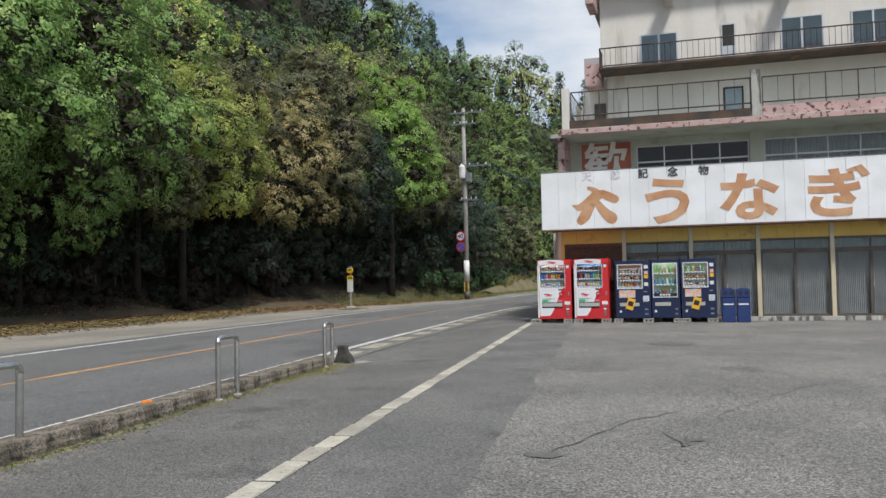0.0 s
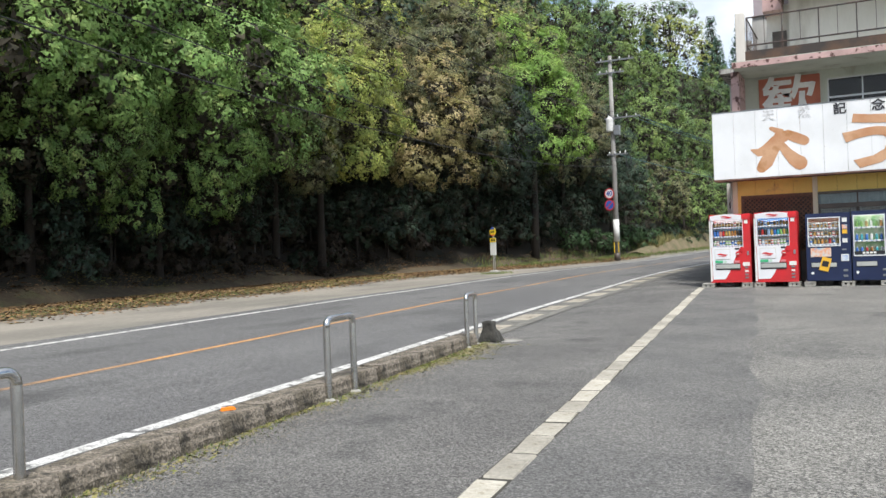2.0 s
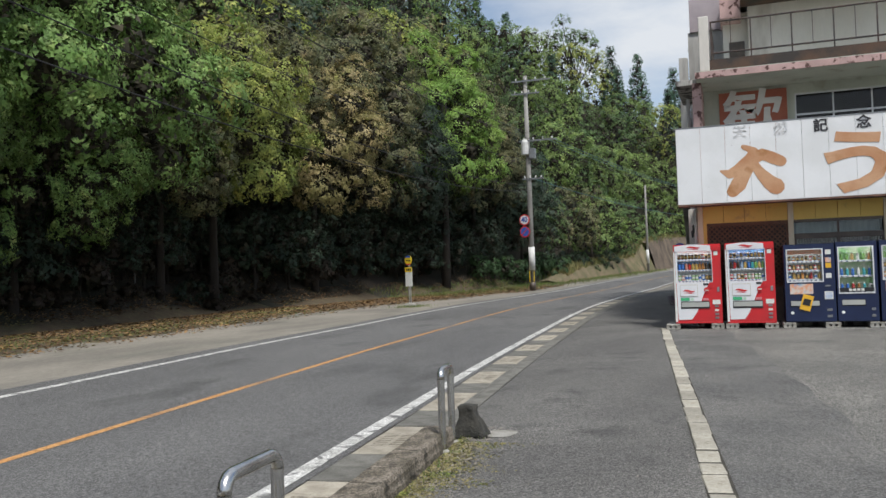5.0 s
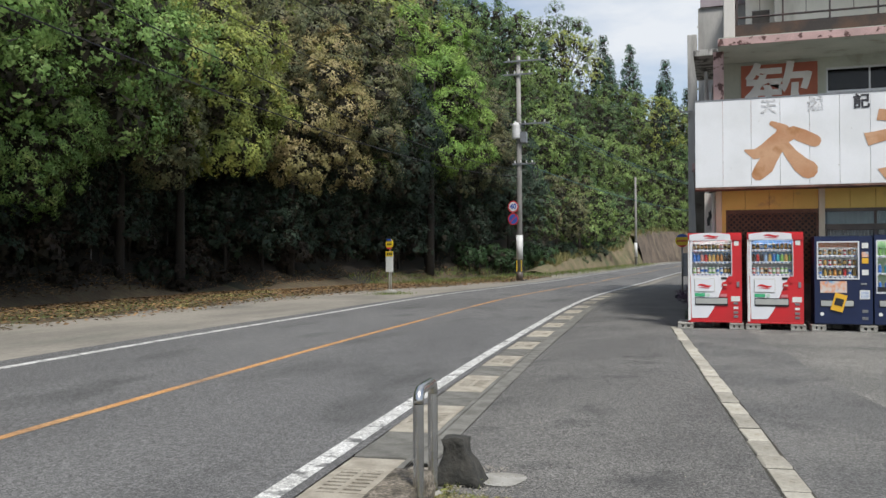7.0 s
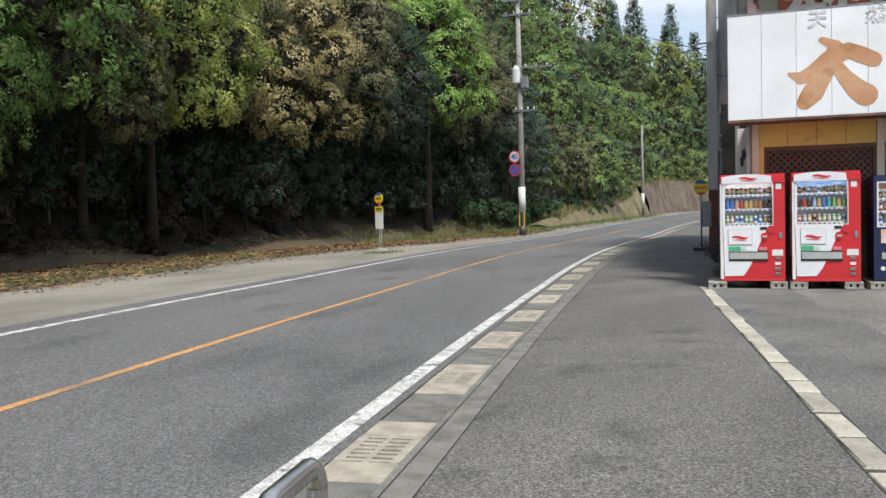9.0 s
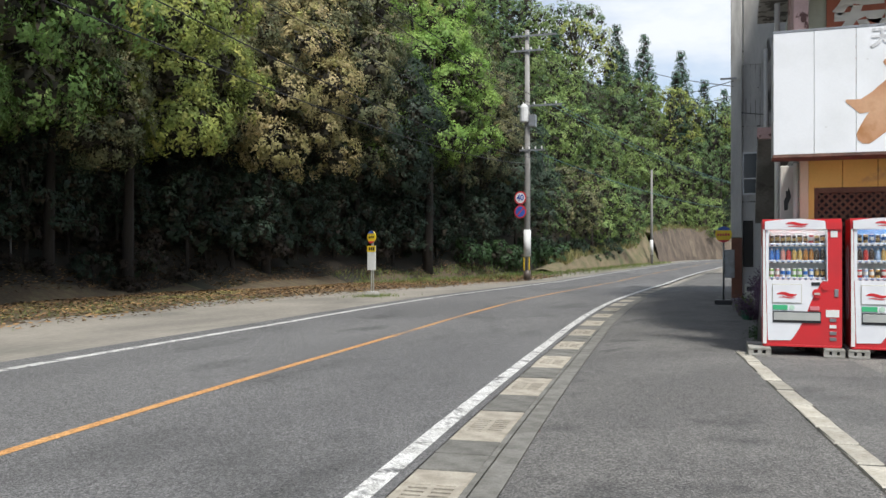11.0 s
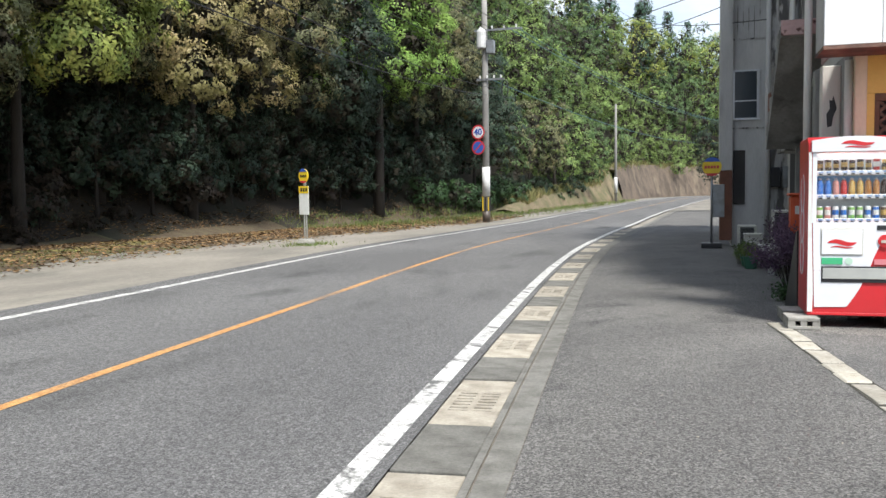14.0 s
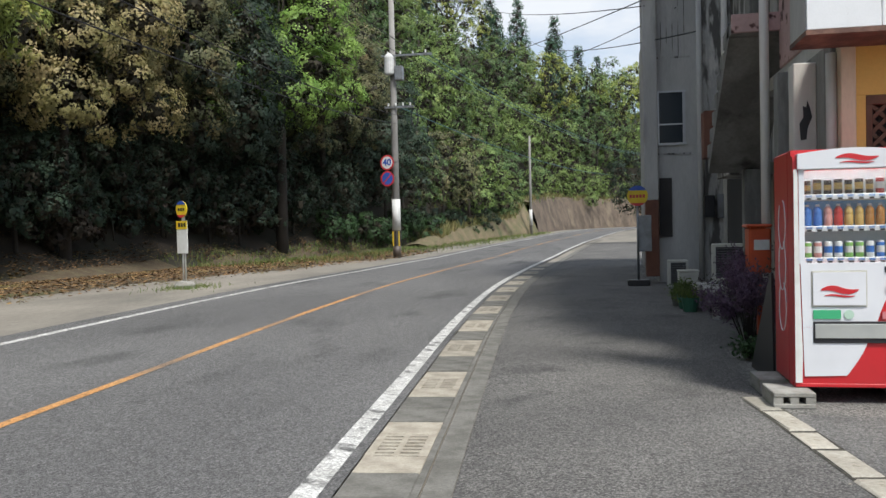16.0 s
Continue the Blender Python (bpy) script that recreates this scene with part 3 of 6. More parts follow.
for k, (c0, c1) in enumerate(zip(COLS[1:], COLS[2:])):
    win = empty("window_%d" % (k + 1), pose(0, 0, 0), "dark-framed sliding glass doors with drawn grey curtains", "glass door", "shop front doors", kind="structure")
    a, b_ = c0 + 0.06, c1 - 0.06
    mid = (a + b_) / 2
    part("head", bx(a, b_, FY + 0.02, FY + 0.1, 2.36, 2.42), FRAME_DARK, win)
    part("transom", bx(a, b_, FY + 0.02, FY + 0.1, 1.98, 2.1, 0.004), FRAME_DARK, win)
    part("threshold", bx(a, b_, FY + 0.02, FY + 0.1, 0.13, 0.2), FRAME_DARK, win)
    for x0, x1 in ((a, a + 0.05), (b_ - 0.05, b_), (mid - 0.035, mid + 0.035)):
        part("stile", bx(x0, x1, FY + 0.02, FY + 0.1, 0.2, 1.98), FRAME_DARK, win)
    part("mullion", bx(mid - 0.02, mid + 0.02, FY + 0.02, FY + 0.1, 2.1, 2.36), FRAME_DARK, win)
    for x0, x1 in ((a + 0.05, mid - 0.035), (mid + 0.035, b_ - 0.05)):
        g = part("pane", bx(x0, x1, FY + 0.05, FY + 0.056, 0.2, 1.98), GLASS, win)
        g.visible_shadow = False
        g = part("pane", bx(x0, x1, FY + 0.05, FY + 0.056, 2.1, 2.36), GLASS, win)
        g.visible_shadow = False
        curtain(x0, x1, FY + 0.14, 0.18, 1.98, CURTAIN, win)
    part("door_pull", bx(mid + 0.045, mid + 0.06, FY + 0.0, FY + 0.02, 0.95, 1.1), FRAME_ALU, win)
    curtain(a, b_, FY + 0.26, 2.1, 2.36, CURTAIN_BLUE, win, 0.12, 0.01)

# plain dark sheet in place of the room's shade
structure("wall_shop_back", bx(0.66, XR, FY + 0.5, FY + 0.6, 0, 2.9), DARK_IN, "dark sheet standing for the unlit room behind the glass doors", "wall")
structure("wall_shop_side", bx(0.5, 0.66, FY + 0.12, 3.3, 0, 2.9, 0.01), CONC_SHADE_GRIME, "plain grey rendered side wall", "wall")
structure("roof_shop", bx(0.52, XR, 0.34, 4.2, 2.9, 3.05), CONC_WALL, "flat concrete roof over the shop front", "roof")

# long sign board
board = empty("signboard", pose(0, 0, 0), "long chipped white signboard with large brown painted characters", "signboard")
SX0, SX1, SZ0, SZ1, SY = 0.15, 14.4, 2.86, 4.61, 0.2
x = SX0
while x < SX1 - 0.2:
    part("panel", bx(x + 0.002, x + 0.536, SY, SY + 0.03, SZ0, SZ1, 0.003), SIGN_WHITE, board)
    x += 0.54
SXE = x
part("frame_bottom", bx(SX0 - 0.005, SXE, SY - 0.004, 0.78, SZ0 - 0.04, SZ0 - 0.002), SIGN_RUST, board, "rusted lower frame and soffit")
part("frame_top", bx(SX0 - 0.005, SXE, SY - 0.006, SY + 0.06, SZ1 + 0.001, SZ1 + 0.03), STEEL_DARK, board)
part("end_panel", bx(SX0 - 0.004, SX0 + 0.012, SY + 0.034, 0.76, SZ0, SZ1 - 0.05), CONC_WALL, board)
def brush(pts, widths, y, parent, n=5):
    """One painted stroke of changing width with round ends."""
    P = [Vector((a, 0, b)) for a, b in pts]
    left, right = [], []
    m = len(P)
    for i, p in enumerate(P):
        d = (P[min(i + 1, m - 1)] - P[max(i - 1, 0)]).normalized()
        o = Vector((-d.z, 0, d.x)) * widths[i] / 2
        left.append(p + o)
        right.append(p - o)
    d1 = (P[-1] - P[-2]).normalized() * widths[-1] / 2
    o1 = Vector((-d1.z, 0, d1.x))
    end = [P[-1] + o1 * math.cos(math.pi * k / n) + d1 * math.sin(math.pi * k / n) for k in range(1, n)]
    d0 = (P[0] - P[1]).normalized() * widths[0] / 2
    o0 = Vector((-d0.z, 0, d0.x))
    start = [P[0] + o0 * math.cos(math.pi * k / n) + d0 * math.sin(math.pi * k / n) for k in range(1, n)]
    return part("brush_stroke", plate([(v.x, v.z) for v in left + end + right[::-1] + start], y, 0.004), LETTER_BROWN, parent)


brush([(1.62, 4.1), (1.74, 4.04), (1.86, 3.98)], [0.1, 0.14, 0.16], SY - 0.0045, board)
brush([(1.83, 3.98), (1.74, 3.72), (1.58, 3.42), (1.48, 3.24), (1.36, 3.1)], [0.2, 0.3, 0.3, 0.34, 0.26], SY - 0.005, board)
brush([(1.74, 3.8), (1.5, 3.56), (1.28, 3.5), (1.12, 3.58)], [0.26, 0.3, 0.2, 0.05], SY - 0.0055, board)
brush([(1.82, 3.82), (2.02, 3.9), (2.2, 3.82), (2.4, 3.72)], [0.3, 0.26, 0.26, 0.24], SY - 0.006, board)
brush([(1.82, 3.7), (1.98, 3.46), (2.15, 3.26), (2.28, 3.16)], [0.18, 0.24, 0.32, 0.36], SY - 0.0065, board)
for ch, cx, cz, sz in (("う", 3.95, 3.5, 1.5), ("な", 6.2, 3.52, 1.46), ("ぎ", 8.52, 3.52, 1.48)):
    lettering("character", ch, sz, pose(cx, SY - 0.006, cz, 90) @ Matrix.Diagonal((1.2, 1, 1, 1)), LETTER_BROWN, board, 0.05)
for ch, cx, m_ in (("天", 1.56, LETTER_FADED), ("然", 2.42, LETTER_FADED), ("記", 3.24, LETTER_BLACK), ("念", 4.1, LETTER_BLACK), ("物", 4.98, LETTER_BLACK)):
    lettering("small_character", ch, 0.3, pose(cx, SY - 0.006, 4.43, 90), m_, board, 0.008)

# first floor, set back, under the terrace slab
UY = 2.8
up = empty("wall_first_floor", pose(0, 0, 0), "pale green rendered first-floor wall under a terrace slab", "wall", kind="structure")
part("wall", bx(0.7, XR, UY, UY + 0.2, 3.05, 4.6), WALL_GREEN, up)
part("wall", bx(0.7, 2.9, UY, UY + 0.2, 4.6, 5.92), WALL_GREEN, up)
part("wall", bx(2.9, XR, UY, UY + 0.2, 5.68, 5.92), WALL_GREEN, up)
part("pilaster", bx(6.42, 6.86, UY - 0.12, UY + 0.2, 3.05, 5.92, 0.01), WALL_GREEN, up)
part("pilaster", bx(10.6, 11.0, UY - 0.12, UY + 0.2, 3.05, 5.92, 0.01), WALL_GREEN, up)
part("end_post", bx(0.5, 0.72, 1.5, UY + 0.2, 3.05, 5.92, 0.01), PINK, up, "flaking pink end wall")
for k, (x0, x1, cur) in enumerate(((2.9, 6.42, False), (6.86, 10.6, True), (11.0, 14.4, True))):
    w = empty("window_upper_%d" % (k + 1), pose(0, 0, 0), "wide dark window with pale slim frames" if not cur else "wide window with pale frames and drawn grey curtains", "window", kind="structure")
    for z in (4.6, 5.12, 5.64):
        part("rail", bx(x0, x1, UY + 0.04, UY + 0.1, z, z + 0.045), FRAME_ALU, w)
    n = 4
    for i in range(n + 1):
        xx = x0 + (x1 - x0 - 0.05) * i / n
        part("mullion", bx(xx, xx + 0.035, UY + 0.045, UY + 0.095, 4.645, 5.64), FRAME_ALU, w)
    part("pane", bx(x0, x1, UY + 0.07, UY + 0.074, 4.62, 5.66), GLASS if cur else GLASS_SMOKE, w)
    if cur:
        curtain(x0, x1, UY + 0.25, 4.6, 5.68, CURTAIN, w, 0.09)
    else:
        part("blind", bx(x0 + 1.0, x0 + 1.75, UY + 0.2, UY + 0.21, 4.6, 4.95), LATTICE, w, "pale wooden board behind the glass")
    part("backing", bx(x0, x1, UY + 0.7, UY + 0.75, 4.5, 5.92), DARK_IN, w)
poster = empty("red_panel_sign", pose(0, 0, 0), "faded red square panel with a white painted character", "sign")
part("board", bx(1.1, 2.72, UY - 0.03, UY - 0.004, 4.3, 5.84, 0.004), RED_PANEL, poster)
lettering("character", "歓", 1.5, pose(1.91, UY - 0.036, 5.05, 90), WHITE_PLAIN, poster, 0.024)

# terrace slab with railing
structure("slab_terrace", bx(0.62, XR, 1.05, 6.0, 5.92, 6.1, 0.0), WALL_GREEN, "thin pale terrace slab with flaking pinkish edge", "slab")
structure("slab_terrace_edge", bx(0.6, XR, 1.02, 1.048, 5.92, 6.08, 0.004), PINK, "flaking pink edge of the terrace slab", "slab")
structure("slab_side_eave", bx(0.06, 0.6, 2.4, 5.2, 6.06, 6.2, 0.01), CONC_STAIN, "small dark eave slab beside the terrace", "slab")
structure("terrace_upstand", bx(0.95, 6.4, 1.1, 1.22, 6.1, 6.36), RUSTED, "blackened low upstand along the terrace edge", "upstand")
structure("terrace_upstand_far", bx(6.72, XR, 1.1, 1.22, 6.1, 6.4), PINK, "stained pink upstand along the terrace edge", "upstand")
structure("pier_corner", bx(0.72, 0.95, 1.06, 1.3, 6.1, 7.42, 0.012), WALL_CREAM, "square cream corner pier of the terrace", "pier")
structure("pier_middle", bx(6.42, 6.7, 1.06, 1.34, 6.1, 7.52, 0.012), CONC_STAIN, "weathered grey pier of the terrace", "pier")


def railing(name, x0, x1, y, z0, z1, step, mid, bars, label, side=None):
    r = empty(name, pose(0, 0, 0), label, "railing", kind="structure")
    for z in (z1, mid):
        part("rail", tube([(x0, y, z), (x1, y, z)], 0.022, 6), RAIL, r)
    n = int(round((x1 - x0) / step))
    for i in range(n + 1):
        xx = x0 + (x1 - x0) * i / n
        part("post", bx(xx - 0.016, xx + 0.016, y - 0.016, y + 0.016, z0, z1), RAIL, r)
        if bars and i < n:
            for j in range(1, bars):
                b = xx + (x1 - x0) / n * j / bars
                part("bar", bx(b - 0.007, b + 0.007, y - 0.007, y + 0.007, mid, z1), RAIL, r)
    if side:
        for z in (z1, mid):
            part("rail", tube([(x0, y, z), (x0, side, z)], 0.02, 6), RAIL, r)
        for j in range(1, 9):
            yy = y + (side - y) * j / 9
            part("bar", bx(x0 - 0.008, x0 + 0.008, yy - 0.008, yy + 0.008, z0, z1), RAIL, r)
    return r


railing("railing_terrace", 1.0, 6.4, 1.16, 6.3, 7.28, 0.9, 6.52, 2, "dark rusty terrace railing with widely spaced posts", 3.9)
railing("railing_terrace_far", 6.74, XR, 1.16, 6.3, 7.28, 0.9, 6.52, 2, "dark rusty terrace railing with widely spaced posts")

# second and third floors
TY = 4.0
structure("wall_second_floor", bx(1.9, XR, TY, TY + 0.2, 6.1, 8.42), WALL_CREAM, "faded cream upper wall with stains", "wall")
structure("wall_second_floor_end", bx(1.25, 1.9, TY + 0.3, TY + 0.5, 6.1, 8.3), WALL_CREAM, "recessed cream end wall", "wall")
structure("wall_third_floor", bx(1.7, XR, TY, TY + 0.2, 8.42, 13.2), WALL_CREAM, "faded cream top-floor wall", "wall")
structure("wall_third_floor_step", bx(1.2, 1.72, TY - 0.4, TY + 0.8, 8.0, 8.75), PINK, "projecting pinkish concrete end block", "wall")
structure("slab_balcony", bx(1.72, XR, 2.9, TY, 8.36, 8.44, 0.005), RUSTED, "thin grey balcony slab", "slab")
structure("slab_eaves", bx(1.3, XR, 3.6, TY + 6, 11.2, 11.45, 0.01), CONC_WALL, "thick roof eaves slab", "slab")
for xb in (1.35, 3.9, 7.7, 11.5):
    structure("beam_eaves", bx(xb, xb + 0.28, 2.7, TY, 10.6, 11.2, 0.01), PINK if xb < 2 else WALL_CREAM, "concrete bracket beam under the eaves", "beam")
railing("railing_balcony", 1.76, XR, 2.98, 8.44, 9.1, 2.15, 8.5, 12, "dark balcony railing with close vertical bars", 3.9)
for k, (x0, x1, z0, z1) in enumerate(((3.05, 4.3, 8.6, 9.72), (5.7, 6.18, 8.66, 9.82), (7.57, 8.88, 8.7, 9.83), (9.7, 11.0, 8.7, 9.83), (12.0, 13.3, 8.7, 9.83))):
    w = empty("window_top_%d" % (k + 1), pose(0, 0, 0), "aluminium sliding window with pale blue-grey curtains", "window", kind="structure")
    for q in ((x0, x1, z1 - 0.05, z1), (x0, x1, z0, z0 + 0.05), (x0, x0 + 0.05, z0 + 0.05, z1 - 0.05), (x1 - 0.05, x1, z0 + 0.05, z1 - 0.05)):
        part("frame", bx(q[0], q[1], TY - 0.03, TY - 0.002, q[2], q[3]), FRAME_ALU, w)
    if x1 - x0 > 0.8:
        part("mullion", bx((x0 + x1) / 2 - 0.03, (x0 + x1) / 2 + 0.03, TY - 0.035, TY - 0.002, z0 + 0.05, z1 - 0.05), FRAME_ALU, w)
        part("pane", bx(x0 + 0.05, x1 - 0.05, TY - 0.016, TY - 0.012, z0 + 0.05, z1 - 0.05), GLASS, w)
        part("curtain", bx(x0 + 0.05, x1 - 0.05, TY - 0.01, TY - 0.004, z0 + 0.05, z1 - 0.05), CURTAIN_BLUE, w)
    else:
        part("pane", bx(x0 + 0.05, x1 - 0.05, TY - 0.016, TY - 0.004, z0 + 0.4, z1 - 0.05), DARK_IN, w)
        part("sill_panel", bx(x0 + 0.05, x1 - 0.05, TY - 0.016, TY - 0.004, z0 + 0.05, z0 + 0.4), FRAME_ALU, w)
dw = empty("window_terrace", pose(0, 0, 0), "small aluminium service window on the terrace wall", "window", kind="structure")
part("frame", bx(5.72, 6.36, TY - 0.03, TY - 0.002, 6.8, 7.66), RAIL, dw)
part("pane", bx(5.78, 6.3, TY - 0.036, TY - 0.031, 6.86, 7.6), CURTAIN_BLUE, dw)
structure("door_terrace_end", bx(1.4, 1.8, TY + 0.26, TY + 0.298, 6.5, 7.5), FRAME_DARK, "dark doorway in the recessed end wall", "door")

# flank beside the road: stained wall, pipes, balcony canopy, grey tower block behind
structure("wall_flank", bx(0.95, 1.15, 3.0, 13.3, 0, 6.0), CONC_STAIN, "black-stained concrete flank wall", "wall")
structure("wall_flank_return", bx(0.66, 0.95, 3.0, 3.2, 0, 3.45), CONC_STAIN, "stained concrete return wall", "wall")
can = empty("outside_stair", pose(0, 0, 0), "concrete outside stair with flaking pink landing edge", "stair", kind="structure")
# stair concrete carries its underside shade in the colour, along with grime
part("landing", bx(0.02, 0.72, 3.0, 3.5, 3.48, 3.62, 0.01), CONC_SHADE_GRIME, can)
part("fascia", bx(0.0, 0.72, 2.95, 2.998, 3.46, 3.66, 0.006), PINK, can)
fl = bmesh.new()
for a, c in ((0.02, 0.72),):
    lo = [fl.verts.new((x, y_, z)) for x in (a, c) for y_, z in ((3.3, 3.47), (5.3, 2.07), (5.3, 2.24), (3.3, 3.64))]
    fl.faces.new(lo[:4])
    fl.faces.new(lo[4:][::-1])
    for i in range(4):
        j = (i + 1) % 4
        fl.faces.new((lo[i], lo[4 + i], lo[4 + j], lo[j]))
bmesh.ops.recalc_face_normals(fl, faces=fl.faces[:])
part("flight", fl, CONC_SHADE_GRIME, can)
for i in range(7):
    part("step", bx(0.02, 0.72, 3.5 + 0.27 * i, 3.78 + 0.27 * i, 3.43 - 0.19 * i, 3.6 - 0.19 * i, 0.006), CONC_SHADE_GRIME, can)
structure("pier_stair", bx(0.45, 0.72, 5.1, 5.3, 0, 2.1, 0.01), CONC_SHADE_GRIME, "concrete post carrying the stair flight", "pier")
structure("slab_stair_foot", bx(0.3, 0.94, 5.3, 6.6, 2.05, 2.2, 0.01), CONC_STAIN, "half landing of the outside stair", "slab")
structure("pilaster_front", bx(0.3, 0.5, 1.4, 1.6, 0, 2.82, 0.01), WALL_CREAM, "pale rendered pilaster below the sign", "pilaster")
structure("pilaster_rear", bx(0.34, 0.5, 2.3, 2.5, 0, 2.9, 0.01), CONC_SHADE_GRIME, "grey pilaster of the side wall", "pilaster")
hb = link("hanging_box", bx(0.3, 0.62, 8.2, 8.6, 2.5, 3.3, 0.01), BROWN_TILE)
hb.parent = None
# solid dark box painted as the shade under the stair
structure("door_recess", bx(0.72, 0.948, 7.0, 8.6, 0.1, 2.4), DARK_IN, "dark box standing for the shaded recess under the stair", "door")
tagged(hb, "dark red-brown box fixed high on the wall", "box")
structure("pier_stained", bx(0.4, 0.94, 9.4, 9.9, 0, 6.8, 0.02), CONC_STAIN, "black-streaked concrete pier rising past the roof", "pier")
structure("pier_flank", bx(0.74, 0.94, 6.3, 6.6, 0, 5.5, 0.01), CONC_SHADE_GRIME, "square concrete post under the canopy", "pier")
structure("door_side", bx(0.9, 0.946, 4.3, 5.3, 0.02, 2.1), FRAME_DARK, "dark doorway under the canopy", "door")
tower = empty("wall_tower", pose(0, 0, 0), "grey board-marked concrete end block of the building", "wall", kind="structure")
part("wall", bx(-0.14, 1.1, 13.3, 22, 0, 7.0), CONC_WALL, tower)
part("wall", bx(-0.1, 1.5, 13.28, 22, 7.0, 10.25), CONC_WALL, tower)
part("parapet", bx(-0.02, 1.6, 13.2, 22.1, 10.25, 11.5, 0.01), CONC_MAUVE, tower, "pale mauve parapet")
part("corner_pier", bx(-0.46, -0.145, 13.1, 13.6, 1.95, 9.3, 0.015), CONC_WALL, tower)
part("corner_pier", bx(-0.44, -0.145, 13.12, 13.6, 0.2, 1.95, 0.01), BROWN_TILE, tower, "red-brown tiled pier foot")
for z in (3.0, 5.2, 7.4, 9.6):
    part("string_course", bx(-0.14, 0.6, 13.285, 13.299, z - 0.02, z + 0.02), CONC_STAIN, tower)
for i in range(5):
    part("board_rib", bx(-0.05 + i * 0.13, -0.035 + i * 0.13, 13.288, 13.299, 5.22, 9.58), CONC_STAIN, tower)
tw = empty("window_tower", pose(0, 0, 0), "dark blue-grey window in the grey end block", "window", kind="structure")
part("pane", bx(-0.1, 0.42, 13.27, 13.282, 3.25, 4.4), mat("dark_pane", (0.03, 0.04, 0.05), 0.15), tw)
for q in ((-0.14, 0.5, 4.4, 4.44), (-0.14, 0.5, 3.2, 3.25), (0.42, 0.48, 3.25, 4.4), (-0.14, -0.1, 3.25, 4.4), (-0.1, 0.42, 3.66, 3.69)):
    part("frame", bx(q[0], q[1], 13.25, 13.284, q[2], q[3]), FRAME_ALU, tw)
# dark panel on the wall face, painted as an opening's shade
structure("door_tower", bx(-0.12, 0.16, 13.26, 13.29, 1.1, 2.45), DARK_IN, "dark panel standing for the unlit opening in the grey end block", "door")
structure("wall_building_back", bx(1.1, XR, 21.8, 22, 0, 11.2), CONC_WALL, "plain rear wall of the building", "wall")
structure("wall_building_end", bx(XR, XR + 0.2, 0.34, 22, 0, 11.2), WALL_CREAM, "plain far end wall of the building", "wall")
structure("roof_building", bx(1.3, XR, TY + 6, 22, 11.2, 11.45), CONC_WALL, "flat concrete roof", "roof")
for k, (px, py, z1, r) in enumerate(((0.33, 2.92, 5.8, 0.05), (0.8, 9.3, 6.0, 0.055), (0.36, 9.3, 6.5, 0.05), (0.5, 0.9, 2.8, 0.045))):
    p = link("drain_pipe", tube([(px, py, 0.0), (px, py, z1 * 0.5), (px, py, z1)], r, 10), WALL_CREAM if k != 2 else CONC_WALL, smooth=True)
    tagged(p, "stained cream drainpipe fixed to the flank wall", "pipe", "drainpipes")

# ---- vending machines ----
CAN_COLS = [mat("can_" + n, c, 0.35, 0.0) for n, c in (("green", (0.2, 0.42, 0.1)), ("pale_blue", (0.3, 0.42, 0.62)), ("gold", (0.5, 0.33, 0.1)), ("dark", (0.04, 0.025, 0.02)), ("red", (0.45, 0.03, 0.03)),
            ("white", (0.7, 0.7, 0.68)), ("blue", (0.04, 0.16, 0.5)), ("pink", (0.55, 0.25, 0.22)), ("tea", (0.36, 0.16, 0.04)), ("coffee", (0.13, 0.09, 0.06)), ("teal", (0.05, 0.35, 0.4)), ("orange", (0.6, 0.27, 0.07)))]
CAP = mat("bottle_cap", (0.6, 0.6, 0.62), 0.4)


def drink_mesh(kind, m_):
    if kind == "can":
        prof = [(0.026, 0), (0.031, 0.006), (0.031, 0.035), (0.031, 0.085), (0.031, 0.112), (0.025, 0.122)]
    elif kind == "short":
        prof = [(0.024, 0), (0.028, 0.005), (0.028, 0.03), (0.028, 0.07), (0.028, 0.105), (0.022, 0.114)]
    else:
        prof = [(0.028, 0), (0.033, 0.01), (0.033, 0.075), (0.029, 0.083), (0.033, 0.095), (0.031, 0.12), (0.014, 0.148), (0.014, 0.165)]
    b = lathe(prof, 10)
    me = bpy.data.meshes.new("drink")
    b.to_mesh(me)
    b.free()
    me.materials.append(m_)
    me.materials.append(CAP)
    me.materials.append(CAN_COLS[5])
    me.materials.append(CAN_COLS[(5, 5, 3, 2, 5, 6, 5, 5, 2, 2, 5, 5)[CAN_COLS.index(m_)]])
    top, h = prof[-1][1], prof[-1][1]
    for f in me.polygons:
        f.use_smooth = len(f.vertices) == 4
        if f.center.z > h * 0.93 or (kind == "bottle" and f.center.z > 0.15):
            f.material_index = 1
        elif kind != "bottle" and 0.38 * h < f.center.z < 0.55 * h:
            f.material_index = 3
    return me


DRINKS = {(k, i): drink_mesh(k, c) for k in ("can", "bottle", "short") for i, c in enumerate(CAN_COLS)}


